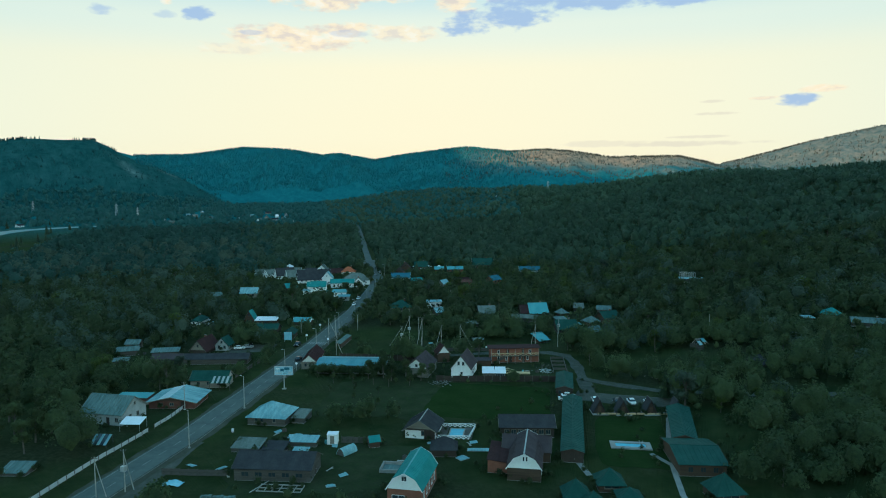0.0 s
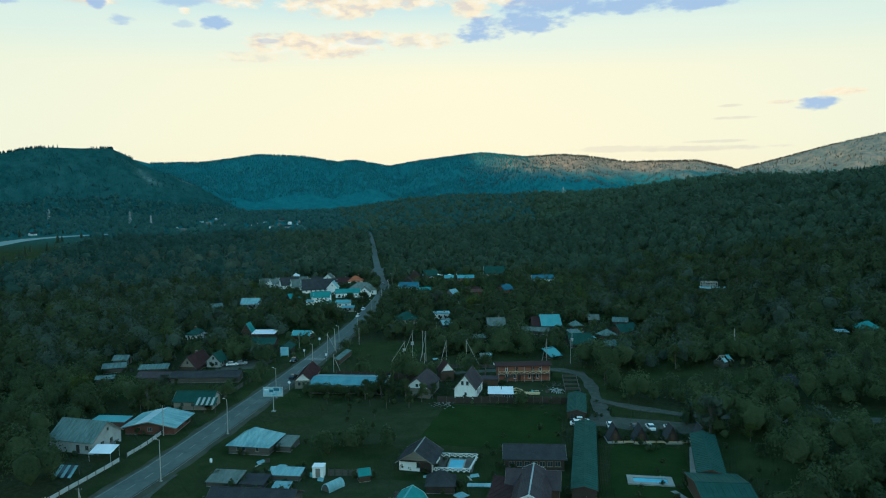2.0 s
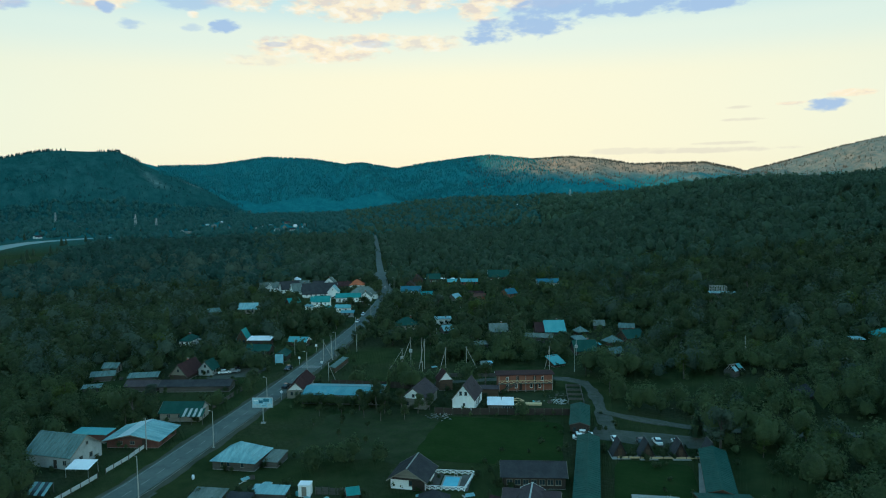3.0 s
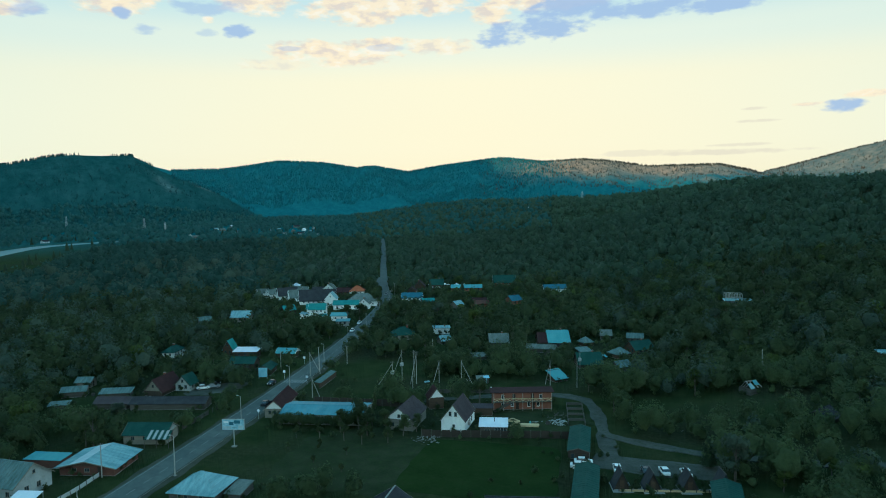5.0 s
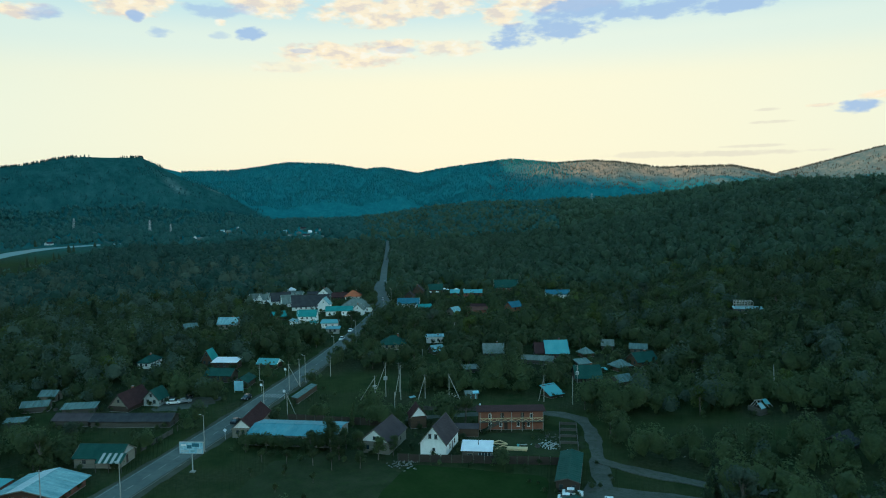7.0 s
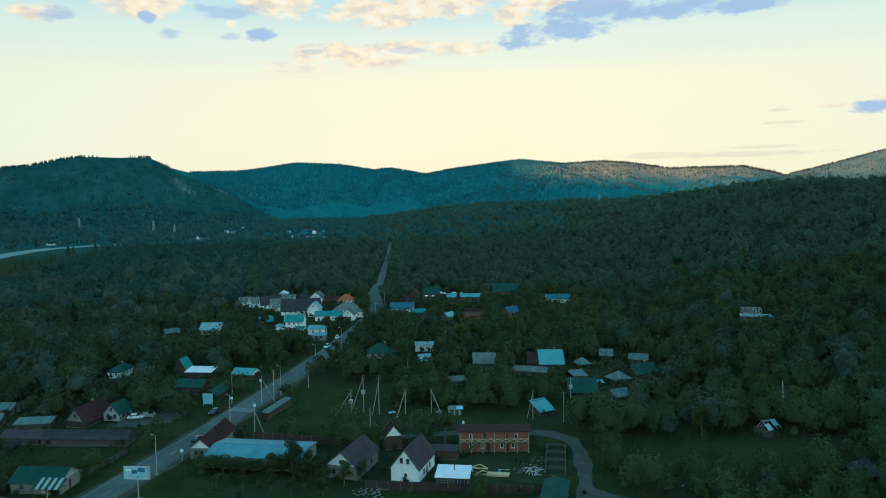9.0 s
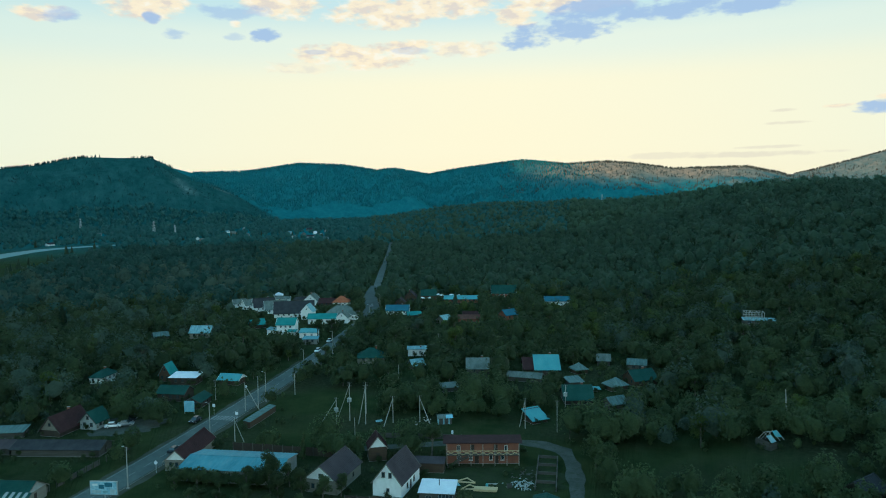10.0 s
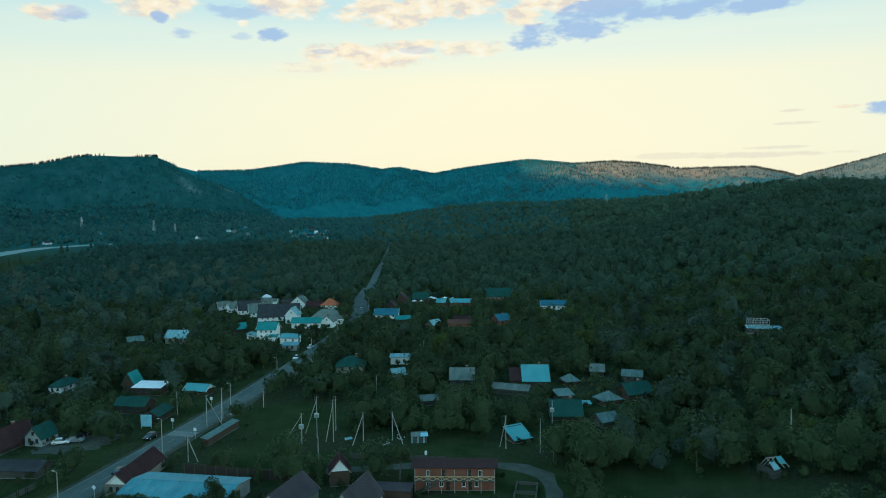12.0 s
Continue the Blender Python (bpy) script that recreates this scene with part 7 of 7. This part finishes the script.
bb = thing("billboard", "roadside billboard with a blue and white print", "billboard", -119.6, 173.2, 0, 22)
part("mast", Mesh().tube((0, 0.2, -0.2), (0, 0.2, 4.6), 0.14, 0.14, 8), M["steel"], bb)
part("footing", Mesh().box(-0.6, -0.3, -0.2, 0.6, 0.7, 0.25), M["concrete"], bb)
panel = part("panel", Mesh().box(-2.7, -0.12, 4.5, 2.7, 0.12, 7.0), M["adboard"], bb, "blue and white printed panel")
part("frame", Mesh().box(-2.8, -0.16, 4.4, 2.8, 0.16, 4.5).box(-2.8, -0.16, 7.0, 2.8, 0.16, 7.1).box(-2.8, -0.16, 4.5, -2.7, 0.16, 7.0).box(2.7, -0.16, 4.5, 2.8, 0.16, 7.0), M["steel"], bb)
for u0, u1, z0, z1, mt in ((-2.5, -0.6, 4.7, 5.3, "roof_sheet"), (-0.2, 0.9, 4.8, 5.2, "roof_pale"), (1.3, 2.5, 4.6, 5.5, "roof_sheet"), (-2.4, -1.2, 6.2, 6.6, "white"), (0.2, 1.8, 6.0, 6.8, "roof_azure"), (-1.0, 0.1, 5.6, 6.4, "roof_azure")):
    part("print_bar", Mesh().box(u0, -0.14, z0, u1, -0.125, z1), M[mt], panel)
sg = thing("shop_sign", "pale turquoise shop sign board on posts", "sign", -156.2, 229.2, 0, 24)
part("panel", Mesh().box(-1.5, -0.08, 0.6, 1.5, 0.08, 3.8), M["tarp"], sg)
for u in (-1.4, 1.4):
    part("post", Mesh().box(u - 0.06, -0.06, 0, u + 0.06, 0.06, 0.6), M["steel"], sg)
wr = thing("sign_board", "white lettered board on the dark fence", "sign", -104.6, 216.4, 0, 15)
for i in range(7):
    part("letter_bar", Mesh().box(-1.7 + i * 0.5, -0.12, 1.3, -1.35 + i * 0.5, -0.06, 1.8), M["white"], wr)
part("board", Mesh().box(-1.9, -0.06, 1.15, 1.9, -0.035, 1.95), M["darkwood"], wr)

# ---- vehicles ----


def car_meshes(paint):
    body = Mesh()
    prof = [(-2.1, 0.35), (2.05, 0.35), (2.12, 0.62), (1.95, 0.82), (1.0, 0.95), (-1.55, 0.98), (-2.1, 0.88)]
    n = len(prof)
    for sy in (-0.82, 0.82):
        body.v += [(x, sy, z) for x, z in prof]
    body.f += [tuple(range(n)), tuple(range(2 * n - 1, n - 1, -1))]
    for i in range(n):
        j = (i + 1) % n
        body.f.append((j, i, n + i, n + j))
    panes = []
    lo = [(-1.55, -0.78, 0.97), (1.0, -0.78, 0.94), (1.0, 0.78, 0.94), (-1.55, 0.78, 0.97)]
    hi = [(-1.15, -0.6, 1.46), (0.3, -0.6, 1.46), (0.3, 0.6, 1.46), (-1.15, 0.6, 1.46)]
    for i in range(4):
        j = (i + 1) % 4
        name = ("side_window", "windscreen", "side_window", "rear_window")[i]
        panes.append((name, Mesh().slab([lo[i], lo[j], hi[j], hi[i]], 0.03).data(name, M["glass"])))
    top = Mesh().box(-1.17, -0.62, 1.46, 0.32, 0.62, 1.5)
    return body.data("body", M[paint]), panes, top.data("roof", M[paint])


WHEEL = Mesh().tube((0, -0.1, 0), (0, 0.1, 0), 0.33, 0.33, 14).data("tyre", M["rubber"])
RIM = Mesh().tube((0, -0.115, 0), (0, 0.115, 0), 0.19, 0.19, 10).data("rim", M["steel"])
LIGHT = Mesh().box(-0.03, -0.2, -0.07, 0.03, 0.2, 0.07).data("headlight", M["roof_white"])
CARS = {k: car_meshes(k) for k in ("carwhite", "cardark", "cargrey")}


def car(x, y, ang, paint, label):
    c = thing("car", label, "car", x, y, float(height(x, y)) + 0.12, ang, "parked cars")
    b, w, t = CARS[paint]
    part("body", b, None, c)
    for name, pane in w:
        part(name, pane, None, c)
    part("roof", t, None, c)
    for u in (-1.3, 1.3):
        for v in (-0.78, 0.78):
            wh = part("wheel", WHEEL, None, c, "", pose(u, v, 0.33))
            part("rim", RIM, None, wh)
    for v in (-0.55, 0.55):
        part("headlight", LIGHT, None, c, "", pose(2.1, v, 0.7))


for x, y, a, p, l in ((-29.4, 194.4, 108, "carwhite", "white hatchback parked in the yard"), (-23.4, 195.4, 108, "cardark", "dark car parked in the yard"),
                      (-19.6, 196.6, 112, "carwhite", "white car parked beside the huts"), (-15.2, 197.6, 112, "carwhite", "white saloon parked beside the huts"),
                      (-37.2, 195.4, 15, "carwhite", "white car parked between the green roofs"), (-37.4, 192.6, 15, "carwhite", "white car parked close to another"),
                      (-165.6, 211.0, 40, "carwhite", "white car parked off the road"), (-163.6, 213.4, 40, "cargrey", "silver car parked off the road"), (-166.4, 216.6, 40, "cardark", "dark car parked off the road"),
                      (-135.0, 204.6, 104, "cardark", "dark car stopped beside the red house"), (-148.4, 224.0, 284, "cardark", "dark car on the asphalt road"),
                      (-214.6, 250.0, 30, "carwhite", "white car in front of the cream house"), (-209.6, 243.0, 30, "cargrey", "silver car in front of the cream house"),
                      (-180.0, 331.0, 110, "carwhite", "white car stopped by the shop"), (-172.6, 312.6, 290, "carwhite", "white van on the road"), (-218.0, 425.0, 118, "cargrey", "silver car by the road"),
                      (-222.4, 440.6, 118, "carwhite", "white car by the road"), (-236.0, 462.0, 300, "cardark", "dark car by the road")):
    car(x, y, a, p, l)

# ---- building yard ----
for k, (x, y, a) in enumerate(((-62.2, 218.6, 15), (-60.0, 215.6, 30))):
    fr = thing("timber_frame", "fresh sawn roof truss lying in the yard", "truss", x, y, 0, a, "roof trusses")
    part("rafter", Mesh().beam((-2, -0.8, 0.3), (0, 0.9, 0.45), 0.2), M["paleboard"], fr)
    part("rafter", Mesh().beam((2, -0.8, 0.3), (0, 0.9, 0.45), 0.2), M["paleboard"], fr)
    part("tie_beam", Mesh().beam((-2.1, -0.8, 0.2), (2.1, -0.8, 0.2), 0.25), M["paleboard"], fr)
lum = thing("lumber_stack", "stack of fresh sawn planks", "lumber", -56.6, 216.0, 0, 18)
for i in range(5):
    for j in range(3):
        part("plank", Mesh().box(-2.5 + 0.1 * j, -0.8 + i * 0.34, 0.1 + j * 0.16, 2.4 + 0.05 * i, -0.5 + i * 0.34, 0.23 + j * 0.16), M["paleboard"], lum)
for i in range(4):
    t = i / 3
    bn = thing("storage_bin", "open grey timber storage bin in the yard", "bin", -45.4 - 4.2 * t, 222.4 + 14.2 * t, 0, 15, "storage bins")
    part("wall", Mesh().box(-2.3, 1.55, -0.1, 2.3, 1.75, 1.1), M["oldwood"], bn)
    part("wall", Mesh().box(-2.3, -1.5, -0.1, -2.1, 1.55, 1.1), M["oldwood"], bn)
    part("wall", Mesh().box(2.1, -1.5, -0.1, 2.3, 1.55, 1.1), M["oldwood"], bn)
    part("fill", Mesh().slab([(-2.1, -1.6, 0.1), (2.1, -1.7, 0.08), (2.1, 1.55, 0.5), (-2.1, 1.55, 0.4)], 0.2), M["soil"], bn)
jk = np.random.RandomState(9)
for x, y, n, label, mt in ((-50.4, 221.6, 70, "heap of broken grey boards", "plaster"), (-52.2, 227.0, 30, "heap of scrap boards and slabs", "oldwood"), (-77.6, 196.6, 60, "heap of grey rubble stone", "paving"), (-94.6, 121.6, 14, "scattered old boards", "oldwood"), (-90.6, 251.0, 12, "pale boards in the long grass", "pole"), (-16.6, 228.6, 16, "heap of pale junk at the wood edge", "pole")):
    hp = Mesh()
    for _ in range(n):
        u, v = jk.normal(0, 1.5, 2)
        a, w = jk.uniform(0, 6.28), jk.uniform(0.2, 0.8)
        q = max(0.05, 0.7 - 0.2 * math.hypot(u, v))
        hp.beam((u, v, 0.02 + q * jk.uniform(0, 1)), (u + w * math.cos(a), v + w * math.sin(a), 0.1 + q * jk.uniform(0, 1)), 0.2, 0.1)
    ob = tagged(part("rubble_heap", hp, M[mt], m=pose(x, y, float(height(x, y)))), label, "heap", kind="stuff")
for x, y in ((-84.4, 252.4),):
    sh = thing("shack", "patched shack half covered with a blue sheet", "shack", x, y, 0, 30)
    for i in range(8):
        part("board", Mesh().box(-2 + i * 0.5, -1.0, 0, -1.56 + i * 0.5, -0.92, 1.6 + 0.3 * math.sin(i * 2.1)), M["oldwood" if i % 3 else "roof_pale"], sh)
    part("roof", Mesh().slab([(-2.1, -1.2, 1.7), (2.1, -1.2, 1.8), (2.1, 1.2, 2.3), (-2.1, 1.2, 2.2)], 0.06), M["roof_slate"], sh)
    part("blue_sheet", Mesh().slab([(0.3, -1.3, 1.80), (2.3, -1.3, 1.86), (2.2, 0.6, 2.24), (0.4, 0.5, 2.16)], 0.03), M["tarp"], sh)
    part("back", Mesh().box(-2, 0.95, 0, 2, 1.0, 2.2), M["oldwood"], sh)
    SITES.append((x, y, 2.5, 1.0, 2))


def pylon(x, y, h, label):
    p = thing("pylon", label, "pylon", x, y, float(height(x, y)) - 0.3, 20, "pylons")
    b, t = h * 0.09, h * 0.02
    for i, j in ((-1, -1), (1, -1), (1, 1), (-1, 1)):
        part("leg", Mesh().beam((i * b, j * b, 0), (i * t, j * t, h), 0.35), M["steel"], p)
    for k in range(6):
        z0, z1 = h * k / 6, h * (k + 1) / 6
        r0, r1 = b + (t - b) * k / 6, b + (t - b) * (k + 1) / 6
        br = Mesh()
        for (i, j), (m, n) in zip(((-1, -1), (1, -1), (1, 1), (-1, 1)), ((1, -1), (1, 1), (-1, 1), (-1, -1))):
            br.beam((i * r0, j * r0, z0), (m * r1, n * r1, z1), 0.2)
        part("brace", br, M["steel"], p)
    for z, w in ((0.72, 0.16), (0.88, 0.12)):
        part("crossarm", Mesh().beam((-h * w, 0, h * z), (h * w, 0, h * z), 0.35), M["steel"], p)


pylon(-1092, 1025, 30, "steel lattice pylon at the river")
pylon(-1066, 1052, 22, "steel lattice pylon behind the river")
pylon(-362, 1557, 26, "slender steel mast on the wooded hill")
pylon(-1520, 1180, 30, "steel lattice pylon under the hill")
